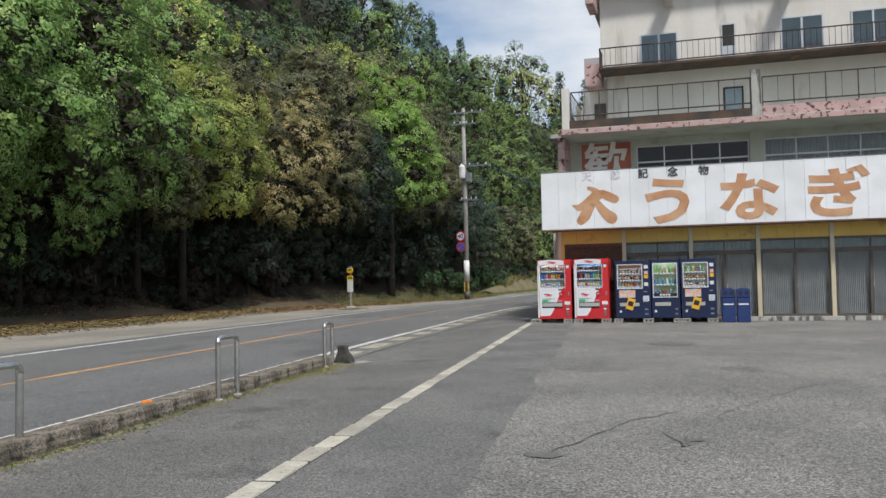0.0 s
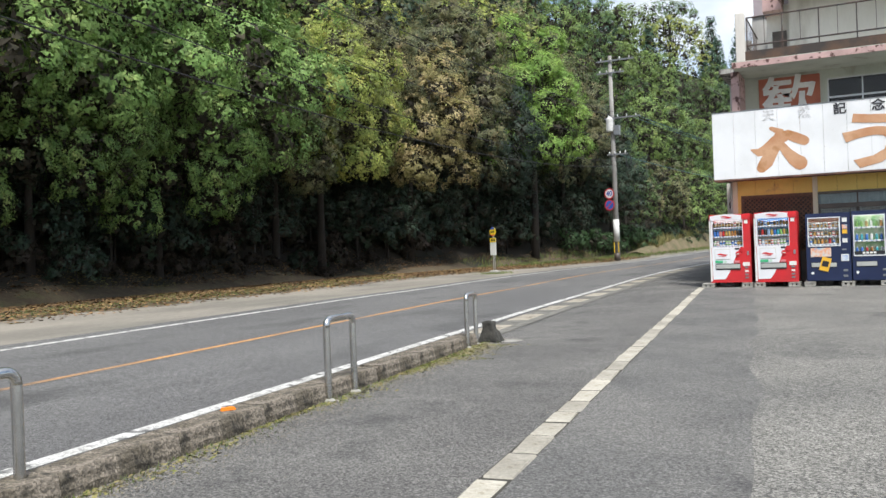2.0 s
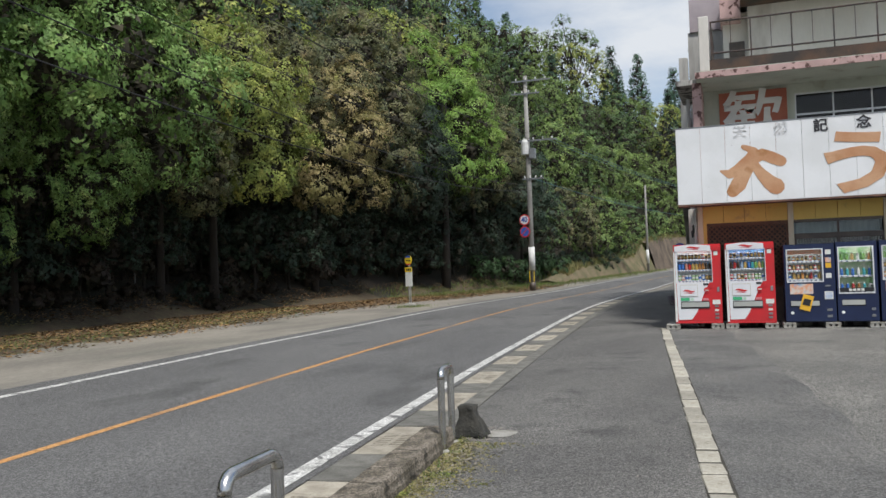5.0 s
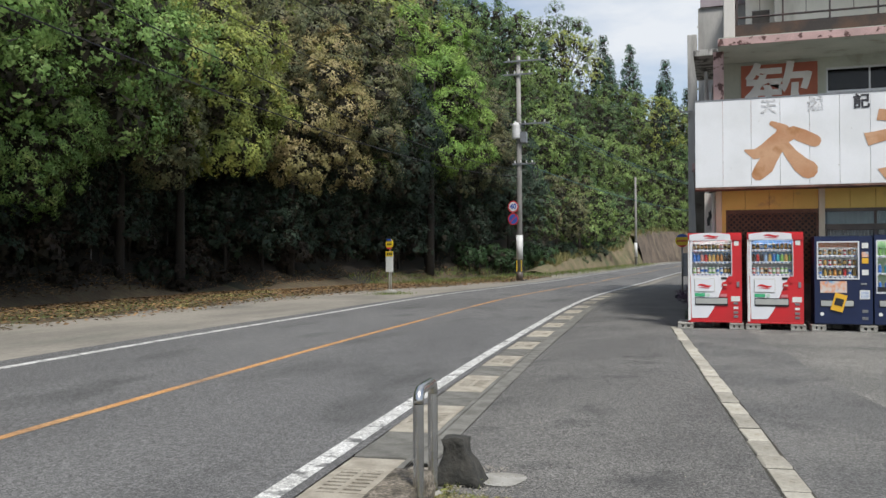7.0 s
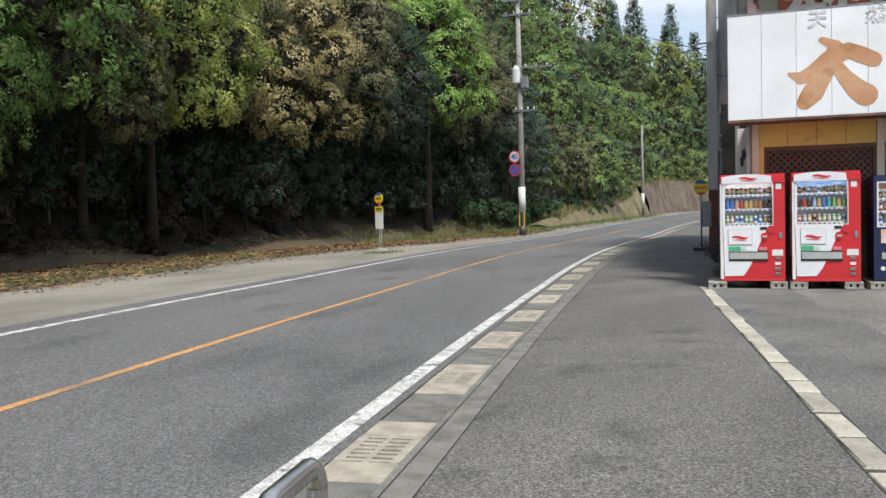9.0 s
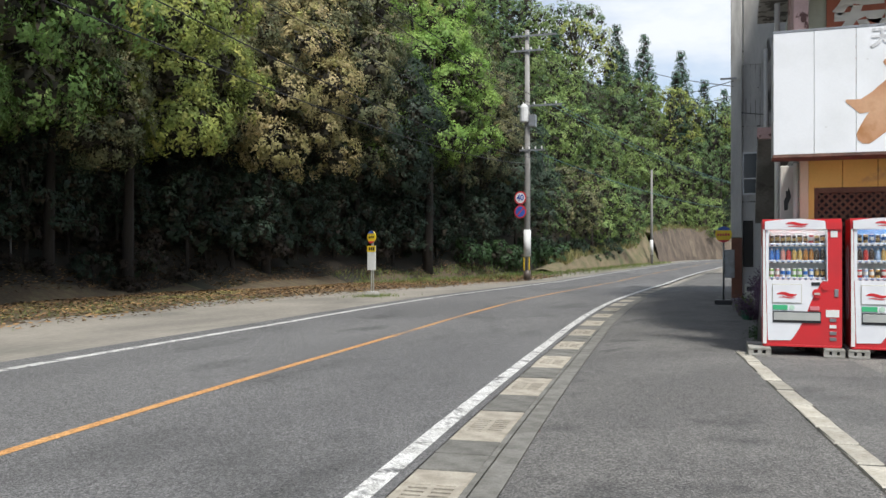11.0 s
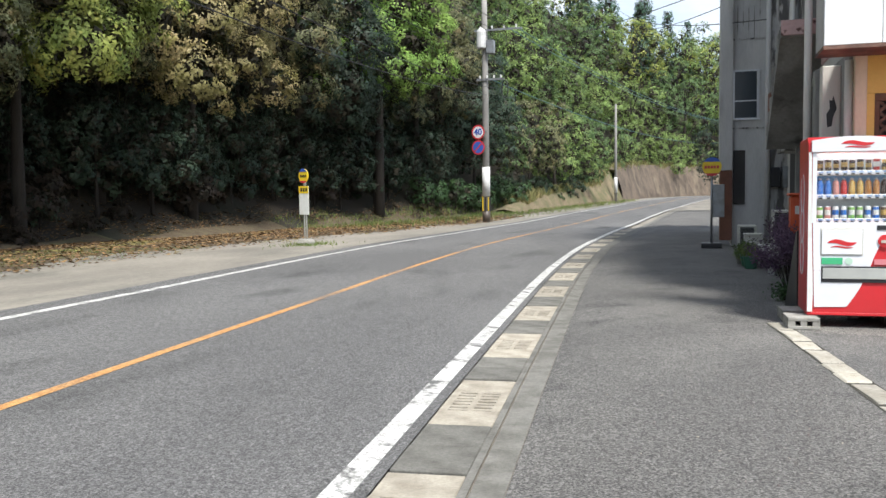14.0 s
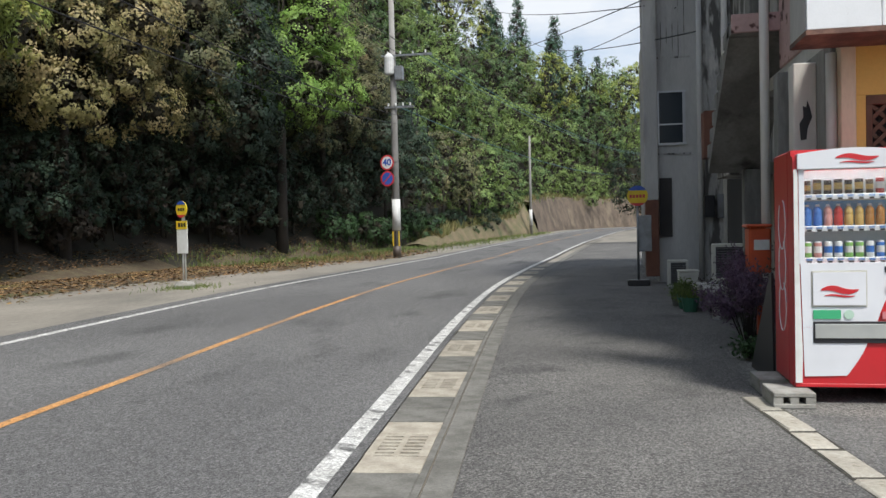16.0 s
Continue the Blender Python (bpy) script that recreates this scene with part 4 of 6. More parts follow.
def shelf_row(machine, x0, x1, y, z, kinds, cols, n, rng):
    part("shelf", bx(x0, x1, y - 0.005, y + 0.08, z - 0.012, z, 0.002), MWHITE, machine)
    part("button_strip", bx(x0, x1, y - 0.02, y - 0.006, z - 0.045, z - 0.002, 0.004), MWHITE, machine)
    bt = bmesh.new()
    pr = bmesh.new()
    for i in range(n):
        cx = x0 + (x1 - x0) * (i + 0.5) / n
        bx(cx - 0.016, cx + 0.016, y - 0.026, y - 0.0205, z - 0.042, z - 0.028, 0.0, bt)
        bx(cx - 0.022, cx + 0.022, y - 0.024, y - 0.0205, z - 0.022, z - 0.006, 0.0, pr)
        o = shared("drink", DRINKS[(kinds[i % len(kinds)], cols[i % len(cols)])], pose(cx, y + 0.035, z), machine)
    tagged(part("buttons", bt, PLASTIC_BLACK, machine), kind="stuff")
    tagged(part("price_tags", pr, STICKER_BLUE, machine), kind="stuff")


def script_logo(x0, x1, z, h, y, material, parent):
    """A plain flowing ribbon mark: two waved bands that swell and taper."""
    n = 24
    first = None
    for lift, a, c, amp, thick in ((0.1, 0.0, 1.0, 0.14, 0.42), (-0.34, 0.1, 0.9, 0.06, 0.14)):
        up, down = [], []
        for i in range(n + 1):
            k = i / n
            x = x0 + (x1 - x0) * (a + (c - a) * k)
            m = z + h * (lift + amp * math.sin(k * 6.28))
            t = h * thick * (0.12 + math.sin(math.pi * k) ** 0.7) / 2
            up.append((x, m + t))
            down.append((x, m - t))
        first = part("ribbon_mark", plate(down + up[::-1], y - 0.001, 0.0035), material, parent)
    return first


def frame_quad(machine, x0, x1, z0, z1, y, d, w, material, name="window_frame"):
    b = bmesh.new()
    for q in ((x0 - w, x1 + w, z1, z1 + w), (x0 - w, x1 + w, z0 - w, z0), (x0 - w, x0, z0, z1), (x1, x1 + w, z0, z1)):
        bx(q[0], q[1], y, y + d, q[2], q[3], 0.0, b)
    return part(name, b, material, machine)


def door_face(machine, W, y, z0, z1, wx0, wx1, wz0, wz1, material, depth=0.06):
    """Front door as four slabs round the display opening."""
    b = bmesh.new()
    loops = []
    for yy in (y, y + depth):
        for x0, x1, a, c in ((0, W, z0, z1), (wx0, wx1, wz0, wz1)):
            loops.append([b.verts.new(v) for v in ((x0, yy, a), (x1, yy, a), (x1, yy, c), (x0, yy, c))])
    fo, fi, bo, bi = loops
    for i in range(4):
        j = (i + 1) % 4
        b.faces.new((fo[i], fo[j], fi[j], fi[i]))
        b.faces.new((bo[j], bo[i], bi[i], bi[j]))
        b.faces.new((fo[j], fo[i], bo[i], bo[j]))
        b.faces.new((fi[i], fi[j], bi[j], bi[i]))
    bmesh.ops.recalc_face_normals(b, faces=b.faces[:])
    return part("door", b, material, machine)


def red_machine(px, py, rz, label, seed):
    m = empty("vending_machine", pose(px, py, 0, 0, 0, rz), label, "vending machine", "vending machines")
    rng = random.Random(seed)
    W, z0, z1 = 1.03, 0.13, 1.95
    H = z1 - z0
    part("cabinet", bx(0.0, W, 0.215, 0.74, z0, z1 - 0.02, 0.012), RED, m)
    b = bmesh.new()
    for q in ((0, 0.035, z0, z1 - 0.02), (W - 0.035, W, z0, z1 - 0.02), (0.035, W - 0.035, z0, z0 + 0.05), (0.035, W - 0.035, z1 - 0.08, z1 - 0.02)):
        bx(q[0], q[1], 0.096, 0.214, q[2], q[3], 0, b)
    part("cabinet_rim", b, RED, m)
    wx0, wx1, wz0, wz1 = 0.075 * W, 0.815 * W, z0 + 0.515 * H, z0 + 0.905 * H
    door_face(m, W, 0.035, z0 + 0.03, z1 - 0.07, wx0, wx1, wz0, wz1, RED)
    part("kick_plate", bx(0.005, W - 0.005, 0.03, 0.1, z0, z0 + 0.028, 0.004), RED, m)
    # white front panel with its curved edge
    wl, n = 0.04 * W, 10
    right = [(0.36 * W + 0.16 * W * math.sin(math.pi / 2 * i / n) , z0 + 0.05 * H + 0.2 * H * i / n) for i in range(n + 1)]
    low = [(wl + 0.03, z0 + 0.045 * H)] + right + [(wl + 0.02, right[-1][1])]
    part("front_panel", plate(low, 0.026, 0.008), MWHITE, m)
    zb = right[-1][1]
    diag = [(0.56 * W + 0.2 * W * (i / n) ** 1.3, zb + (wz0 - zb) * i / n) for i in range(n + 1)]
    part("front_panel", plate([(wl + 0.02, zb + 0.002)] + [(a, b + 0.002) for a, b in diag] + [(wl + 0.008, wz0)], 0.026, 0.008), MWHITE, m)
    part("side_strip", plate([(wl, wz0), (wx0 - 0.004, wz0), (wx0 - 0.004, wz1), (wl, wz1)], 0.026, 0.008), MWHITE, m)
    # arched head
    arch = [(0.03, z1 - 0.17), (0.80 * W, z1 - 0.17)] + [(0.79 * W - (0.76 * W) * i / 12, z1 - 0.035 + 0.035 * math.sin(math.pi * i / 12) - 0.02) for i in range(13)]
    hp = part("head_panel", plate(arch, 0.004, 0.09), MWHITE, m)
    part("head_side", plate([(0.805 * W, z1 - 0.17), (W, z1 - 0.17), (W, z1 - 0.09), (0.81 * W, z1 - 0.06)], 0.012, 0.09), RED, m)
    script_logo(0.29 * W, 0.58 * W, z1 - 0.1, 0.085, 0.0, RED, hp)
    trim = [(0.004, z0 + 0.035), (0.05 * W, z0 + 0.035)] + [((0.05 - 0.03 * math.sin(math.pi / 2 * i / 8)) * W + 0.012, z0 + 0.06 + (H - 0.28) * i / 8) for i in range(1, 9)] + [(0.028, z1 - 0.17), (0.004, z1 - 0.17)]
    part("edge_trim", plate(trim, 0.018, 0.0075), PAPER, m, "pale grey curved edge trim")
    # display
    third = (wz1 - wz0) / 3
    for r, back in enumerate((PALE_BACK, BLUE_BACK, PALE_BACK) if seed % 2 else (BLUE_BACK, BLUE_BACK, PALE_BACK)):
        part("display_back", bx(wx0, wx1, 0.2, 0.21, wz1 - third * (r + 1), wz1 - third * r), back, m)
    for a in ((wx0 - 0.012, wx0), (wx1, wx1 + 0.012)):
        part("display_side", bx(a[0], a[1], 0.096, 0.2, wz0, wz1), MWHITE, m)
    part("display_floor", bx(wx0, wx1, 0.096, 0.2, wz0 - 0.012, wz0), MWHITE, m)
    hz = (wz1 - wz0) / 3
    rows = ((("short", "can"), (9, 9, 3, 3, 3, 3, 9, 4, 2, 3)), (("bottle",), (6, 6, 7, 4, 2, 2, 8, 8, 3, 3)), (("can", "can"), (0, 7, 5, 5, 0, 0, 5, 6, 9, 3))) if seed % 2 else \
           ((("short", "can", "can"), (3, 2, 6, 9, 5, 2, 3, 9, 8, 3)), (("bottle",), (3, 4, 3, 1, 2, 6, 10, 0, 2, 0, 6, 11)), (("can",), (4, 1, 11, 2, 4, 0, 7, 0, 0, 5)))
    for r, (kinds, cols) in enumerate(rows):
        shelf_row(m, wx0 + 0.01, wx1 - 0.01, 0.1, wz1 - hz * (r + 1) + 0.05 - 0.004 * r, kinds, cols, 10, rng)
    g = part("display_glass", bx(wx0, wx1, 0.052, 0.056, wz0, wz1), GLASS_CLEAR, m)
    g.visible_shadow = False
    frame_quad(m, wx0 + 0.004, wx1 - 0.004, wz0 + 0.004, wz1 - 0.004, 0.028, 0.02, 0.012, MWHITE)
    part("display_lamp", bx(wx0 + 0.02, wx1 - 0.02, 0.1, 0.13, wz1 + 0.003, wz1 + 0.012), LAMP, m)
    # lower fittings
    part("poster_recess", bx(0.12 * W, 0.5 * W, 0.02, 0.025, z0 + 0.335 * H, z0 + 0.485 * H, 0.004), AC_WHITE, m)
    po = part("poster", bx(0.13 * W, 0.49 * W, 0.012, 0.0195, z0 + 0.342 * H, z0 + 0.478 * H), MWHITE, m)
    script_logo(0.18 * W, 0.44 * W, z0 + 0.4 * H, 0.1, 0.009, RED, po)
    part("green_label", bx(0.13 * W, 0.32 * W, 0.018, 0.0255, z0 + 0.285 * H, z0 + 0.322 * H), GREEN_LABEL, m)
    part("round_label", disc(0.035, 0, 0.006, (0.375 * W, 0.019, z0 + 0.303 * H)), mat("round_label", (0.45, 0.62, 0.5), 0.5), m)
    sr = part("slot_recess", bx(0.13 * W, 0.74 * W, 0.018, 0.0255, z0 + 0.185 * H, z0 + 0.275 * H, 0.003), PLASTIC_BLACK, m)
    part("slot_flap", bx(0.14 * W, 0.73 * W, 0.008, 0.0175, z0 + 0.205 * H, z0 + 0.265 * H, 0.003), SLOT_GREY, sr)
    part("display_panel", bx(0.62 * W, 0.73 * W, 0.018, 0.0255, z0 + 0.475 * H, z0 + 0.5 * H), PLASTIC_BLACK, m)
    part("coin_ring", disc(0.062, 0, 0.02, (0.69 * W, 0.012, z0 + 0.415 * H)), RED, m)
    part("coin_ring", disc(0.045, 0, 0.016, (0.79 * W, 0.016, z0 + 0.465 * H)), RED, m)
    part("coin_plate", bx(0.655 * W, 0.725 * W, 0.002, 0.0115, z0 + 0.405 * H, z0 + 0.42 * H), AC_WHITE, m)
    part("lock", bx(0.905 * W, 0.955 * W, 0.02, 0.034, z0 + 0.39 * H, z0 + 0.45 * H, 0.005), STEEL_DARK, m)
    part("notice", bx(0.86 * W, 0.945 * W, 0.028, 0.034, z0 + 0.845 * H, z0 + 0.895 * H), PAPER, m)
    part("notice", bx(0.8 * W, 0.965 * W, 0.028, 0.034, z0 + 0.235 * H, z0 + 0.29 * H), PAPER, m)
    part("notice", bx(0.845 * W, 0.93 * W, 0.028, 0.034, z0 + 0.15 * H, z0 + 0.175 * H), PAPER, m)
    part("pink_label", bx(0.6 * W, 0.72 * W, 0.018, 0.0255, z0 + 0.285 * H, z0 + 0.315 * H), mat("pink_label", (0.6, 0.2, 0.22), 0.5), m)
    for zz in (0.2, 0.1, 0.055):
        part("coin_return", bx(0.845 * W, 0.93 * W, 0.024, 0.034, z0 + zz * H, z0 + (zz + 0.025) * H, 0.003), STEEL_DARK, m)
    # side script mark
    b = bmesh.new()
    for k in (0.32, 0.5, 0.68):
        tube([(-0.004, 0.42 + 0.13 * math.sin(t * 0.35), z0 + k * H + 0.2 * math.cos(t * 0.35)) for t in range(2, 18)], 0.005, 4, b)
    part("side_mark", b, MWHITE, m)
    return m


red_machine(0.0, 0.0, 0.0, "red and white drinks vending machine raised on concrete blocks", 1)
red_machine(1.13, -0.06, -1.0, "red and white vending machine with a blue-backed drinks display", 2)


def blue_machine(px, W, z1, seed, label, back, rows, sticker, band=None):
    m = empty("vending_machine", pose(px, 0, 0, 0, 0, 0), label, "vending machine", "vending machines")
    rng = random.Random(seed)
    z0 = 0.13
    H = z1 - z0
    part("cabinet", bx(0.0, W, 0.215, 0.74, z0, z1, 0.01), NAVY, m)
    b = bmesh.new()
    for q in ((0, 0.03, z0, z1), (W - 0.03, W, z0, z1), (0.03, W - 0.03, z0, z0 + 0.05), (0.03, W - 0.03, z1 - 0.06, z1)):
        bx(q[0], q[1], 0.092, 0.214, q[2], q[3], 0, b)
    part("cabinet_rim", b, NAVY, m)
    wx0, wx1 = 0.06 * W, (0.76 if W > 0.85 else 0.9) * W
    wz0, wz1 = z0 + (0.52 if W > 0.85 else 0.36) * H, z0 + 0.93 * H
    door_face(m, W, 0.03, z0 + 0.02, z1 - 0.01, wx0, wx1, wz0, wz1, NAVY)
    part("display_back", bx(wx0, wx1, 0.2, 0.21, wz0, wz1), back, m)
    for a in ((wx0 - 0.012, wx0), (wx1, wx1 + 0.012)):
        part("display_side", bx(a[0], a[1], 0.092, 0.2, wz0, wz1), MWHITE, m)
    n = len(rows)
    hz = (wz1 - wz0 - (0.1 if band else 0)) / n
    for r, (kinds, cols) in enumerate(rows):
        shelf_row(m, wx0 + 0.008, wx1 - 0.008, 0.1, wz1 - (0.1 if band else 0) - hz * (r + 1) + 0.05, kinds, cols, 8 if W > 0.85 else 6, rng)
    if band:
        part("header_band", bx(wx0, wx1, 0.1, 0.11, wz1 - 0.1, wz1 - 0.002), band, m)
    g = part("display_glass", bx(wx0, wx1, 0.048, 0.052, wz0, wz1), GLASS_CLEAR, m)
    g.visible_shadow = False
    frame_quad(m, wx0 + 0.006, wx1 - 0.006, wz0 + 0.006, wz1 - 0.006, 0.018, 0.02, 0.022, MWHITE)
    part("display_lamp", bx(wx0 + 0.02, wx1 - 0.02, 0.1, 0.13, wz1 + 0.003, wz1 + 0.012), LAMP, m)
    if W > 0.85:
        part("picture", bx(0.1 * W, 0.56 * W, 0.022, 0.0295, z0 + 0.36 * H, z0 + 0.49 * H), STICKER_PIC, m)
        for zz, c in ((0.86, PAPER), (0.76, STICKER_PIC), (0.69, STICKER_YELLOW), (0.56, PAPER)):
            part("sticker", bx(0.82 * W, 0.93 * W, 0.022, 0.0295, z0 + zz * H, z0 + (zz + 0.06) * H), c, m)
        part("notice", bx(0.78 * W, 0.95 * W, 0.022, 0.0295, z0 + 0.29 * H, z0 + 0.39 * H), PAPER, m)
        b = bmesh.new()
        for i in range(5):
            bx(0.8 * W, 0.93 * W, 0.019, 0.0215, z0 + (0.302 + 0.016 * i) * H, z0 + (0.308 + 0.016 * i) * H, 0, b)
        part("small_print", b, STICKER_BLUE, m)
    else:
        part("name_band", bx(wx0, wx1, 0.012, 0.0175, wz0 + 0.02, wz0 + 0.11), PLASTIC_BLACK, m)
        b = bmesh.new()
        for i in range(4):
            bx(wx0 + 0.18 + i * 0.08, wx0 + 0.24 + i * 0.08, 0.009, 0.0115, wz0 + 0.04, wz0 + 0.09, 0, b)
        part("name_marks", b, PAPER, m)
    sr = part("slot_recess", bx(0.1 * W, 0.68 * W, 0.02, 0.0295, z0 + 0.2 * H, z0 + 0.28 * H, 0.003), PLASTIC_BLACK, m)
    part("slot_flap", bx(0.11 * W, 0.67 * W, 0.012, 0.0195, z0 + 0.21 * H, z0 + 0.27 * H, 0.003), SLOT_GREY, sr)
    if sticker:
        b = bx(-0.11, 0.11, 0.005, 0.0115, -0.17, 0.17)
        bmesh.ops.rotate(b, cent=(0, 0, 0), matrix=Matrix.Rotation(radians(16), 3, 'Y'), verts=b.verts[:])
        bmesh.ops.translate(b, vec=(0.42 * W, 0, z0 + 0.25 * H), verts=b.verts[:])
        part("tilted_sticker", b, STICKER_YELLOW, m)
        b = bx(-0.075, 0.075, -0.001, 0.0045, -0.06, 0.08)
        bmesh.ops.rotate(b, cent=(0, 0, 0), matrix=Matrix.Rotation(radians(16), 3, 'Y'), verts=b.verts[:])
        bmesh.ops.translate(b, vec=(0.42 * W, 0, z0 + 0.25 * H), verts=b.verts[:])
        part("sticker_picture", b, PLASTIC_BLACK, m)
    part("round_sticker", disc(0.035, 0, 0.006, (0.13 * W, 0.022, z0 + 0.12 * H)), PAPER, m)
    for zz in (0.14, 0.06):
        part("coin_return", bx(0.82 * W, 0.92 * W, 0.02, 0.0295, z0 + zz * H, z0 + (zz + 0.03) * H, 0.003), STEEL_DARK, m)
    part("lock", bx(0.8 * W, 0.9 * W, 0.015, 0.0295, z0 + 0.45 * H, z0 + 0.47 * H, 0.004), STEEL_DARK, m)
    return m


blue_machine(2.36, 1.02, 1.84, 3, "navy blue vending machine with orange display band and yellow sticker", PALE_BACK,
             ((("short",), (9, 11, 3, 9, 2, 4)), (("can",), (4, 8, 4, 11, 2, 3)), (("can", "bottle"), (5, 2, 8, 11, 9, 4))), True, ORANGE_BACK)
blue_machine(3.41, 0.8, 1.86, 4, "narrow navy blue vending machine with a tall green and blue display", GREEN_BACK,
             ((("bottle",), (0, 0, 2, 5, 0, 11)), (("bottle",), (6, 10, 6, 5, 10, 6)), (("bottle",), (6, 6, 4, 8, 10, 5))), False)
blue_machine(4.26, 0.97, 1.86, 5, "navy blue vending machine with a pale display and tilted yellow sticker", PALE_BACK,
             ((("bottle",), (0, 5, 0, 2, 8, 6)), (("can", "short"), (9, 8, 3, 2, 4, 9)), (("can",), (11, 0, 4, 5, 2, 6))), True, GREEN_BACK)


def block_thing(x, y, w, rz):
    b = bmesh.new()
    bx(-w / 2, w / 2, -0.19, 0.2, 0, 0.035, 0.006, b)
    bx(-w / 2, w / 2, -0.19, 0.2, 0.085, 0.12, 0.006, b)
    for a, c in ((-w / 2, -w / 2 + 0.07), (-0.03, 0.03), (w / 2 - 0.07, w / 2)):
        bx(a, c, -0.185, 0.195, 0.0351, 0.0849, 0.0, b)
    o = link("concrete_block", b, BLOCK)
    o.matrix_basis = pose(x, y, 0.003, 0, 0, rz)
    return tagged(o, "grey hollow concrete block under a vending machine", "block", "blocks under the machines")


for i, (bx_, w_, r_) in enumerate(((-0.05, 0.3, 2), (0.93, 0.27, -2), (1.23, 0.27, 1), (2.06, 0.28, 0), (2.42, 0.26, 2), (3.3, 0.3, -1), (4.15, 0.28, 1), (4.36, 0.28, 0), (5.12, 0.3, -3))):
    block_thing(bx_, 0.12 - 0.1 * (i == 0), w_, r_)
    o = block_thing(bx_, 0.58, w_, r_)


def bin_thing(x):
    b_ = empty("recycling_bin", pose(x, -0.12, 0.003, 0, 0, 0), "blue plastic recycling bin with two round holes", "bin", "recycling bins")
    part("body", bx(0, 0.37, 0, 0.42, 0, 0.72, 0.02), BIN_BLUE, b_)
    part("lid", plate([(0, 0.725), (0.37, 0.725), (0.37, 0.93), (0.3, 0.97), (0.07, 0.97), (0, 0.93)], -0.01, 0.42), BIN_BLUE, b_)
    for c in (0.1, 0.27):
        part("hole", disc(0.06, -0.006, 0, (c, -0.0105, 0.84), 16), PLASTIC_BLACK, b_)
    part("label_band", bx(0.05, 0.32, -0.006, -0.001, 0.5, 0.54), PAPER, b_)
    return b_


bin_thing(5.36)
bin_thing(5.77)


# ---- roadside pieces ----
def hoop(y0, x0, y1, x1, h):
    r = 0.07
    p0, p1 = Vector((x0, y0, 0)), Vector((x1, y1, 0))
    d = (p1 - p0).normalized()
    up_ = Vector((0, 0, 1))
    pts = [p0 + up_ * (h - r)]
    for i in range(1, 6):
        a = math.pi / 2 * i / 5
        pts.append(p0 + up_ * (h - r + r * math.sin(a)) + d * (r - r * math.cos(a)))
    for i in range(5):
        a = math.pi / 2 * i / 5
        pts.append(p1 + up_ * (h - r + r * math.cos(a)) - d * (r - r * math.sin(a)))
    pts.append(p1 + up_ * (h - r))
    o = empty("hoop_barrier", pose(p0.x, p0.y, 0), "stainless steel hoop barrier set in the apron beside the kerb", "barrier", "steel hoops")
    part("bent_bar", tube([q - p0 for q in pts], 0.031, 16), STEEL, o, smooth=True)
    for foot in (p0, p1):
        part("leg", tube([foot - p0 - up_ * 0.05, foot - p0 + up_ * (h - r)], 0.031, 16, cap=False), STEEL, o, smooth=True)
        part("collar", lathe([(0.058, 0.0), (0.058, 0.008), (0.04, 0.02), (0.033, 0.024)], 16, at=tuple(foot - p0)), BLOCK, o, "mortar collar at the foot")
    return o


hoop(-20.72, -0.36, -20.24, -0.38, 0.72)
hoop(-17.12, -0.54, -16.64, -0.58, 0.71)
hoop(-13.36, -0.95, -12.97, -1.0, 0.68)

st = bmesh.new()
bmesh.ops.create_cube(st, size=1)
bmesh.ops.subdivide_edges(st, edges=st.edges[:], cuts=5, use_grid_fill=True)
for v in st.verts:
    k = v.co.z + 0.5
    wx = 0.12 - 0.056 * min(1, k * 1.5) + 0.01 * (k > 0.9)
    v.co = Vector((v.co.x * 2 * wx + (0.08 * (1 - k) if v.co.x > 0 else 0), v.co.y * 2 * (wx * 0.95), k * 0.3))
    v.co += noise.noise_vector(v.co * 9) * 0.022
stump = link("concrete_stump", st, mat("blackened_concrete", (0.05, 0.047, 0.04), 0.95, vary=(0.03, 0.03, 0.026), scale=12, grain=0.4, bump=1.0, bscale=40), smooth=True)
stump.matrix_basis = pose(-0.96, -12.64, -0.02)
tagged(stump, "blackened broken concrete post stump at the kerb end", "stump")

ref = link("orange_reflector", plate([(-0.055, 0), (0.055, 0), (0.042, 0.022), (-0.042, 0.022)], -0.03, 0.04), ORANGE)
ref.matrix_basis = pose(-0.6, -18.35, 0.15, 0, 0, 62)
tagged(ref, "orange plastic reflector lying on the kerb top", "reflector")

# stone line across the forecourt
line = empty("stone_line", pose(0, 0, 0), "row of pale stones dividing apron from car park", "paving line", kind="structure")
rng = random.Random(5)
stone_meshes = []
STONE_LENGTHS = (0.62, 0.5, 0.36, 0.58, 0.44)
for i in range(5):
    b = bx(0, 0.182, 0.02, STONE_LENGTHS[i] - 0.016, -0.05, 0.014, 0.012)
    for v in b.verts:
        v.co.x += rng.uniform(-0.011, 0.011)
        v.co.y += rng.uniform(-0.004, 0.004)
    me = bpy.data.meshes.new("stone")
    b.to_mesh(me)
    b.free()
    me.materials.append(STONE)
    stone_meshes.append(me)
grid("joint_bed", [[(line_x(y_) - 0.006, y_, 0.0035), (line_x(y_) + 0.2, y_, 0.0035)] for y_ in (-34, -25, -18, -12, -6, 0.25)], JOINT_SOIL, line)
ang = math.degrees(math.atan(0.1083))
y = 0.25
while y > -33:
    i = rng.randrange(5)
    y -= STONE_LENGTHS[i] + rng.uniform(0, 0.02)
    shared("stone", stone_meshes[i], pose(line_x(y) + rng.uniform(-0.008, 0.008), y, rng.uniform(-0.006, 0.003), rng.uniform(-0.5, 0.5), rng.uniform(-0.6, 0.6), ang), line)

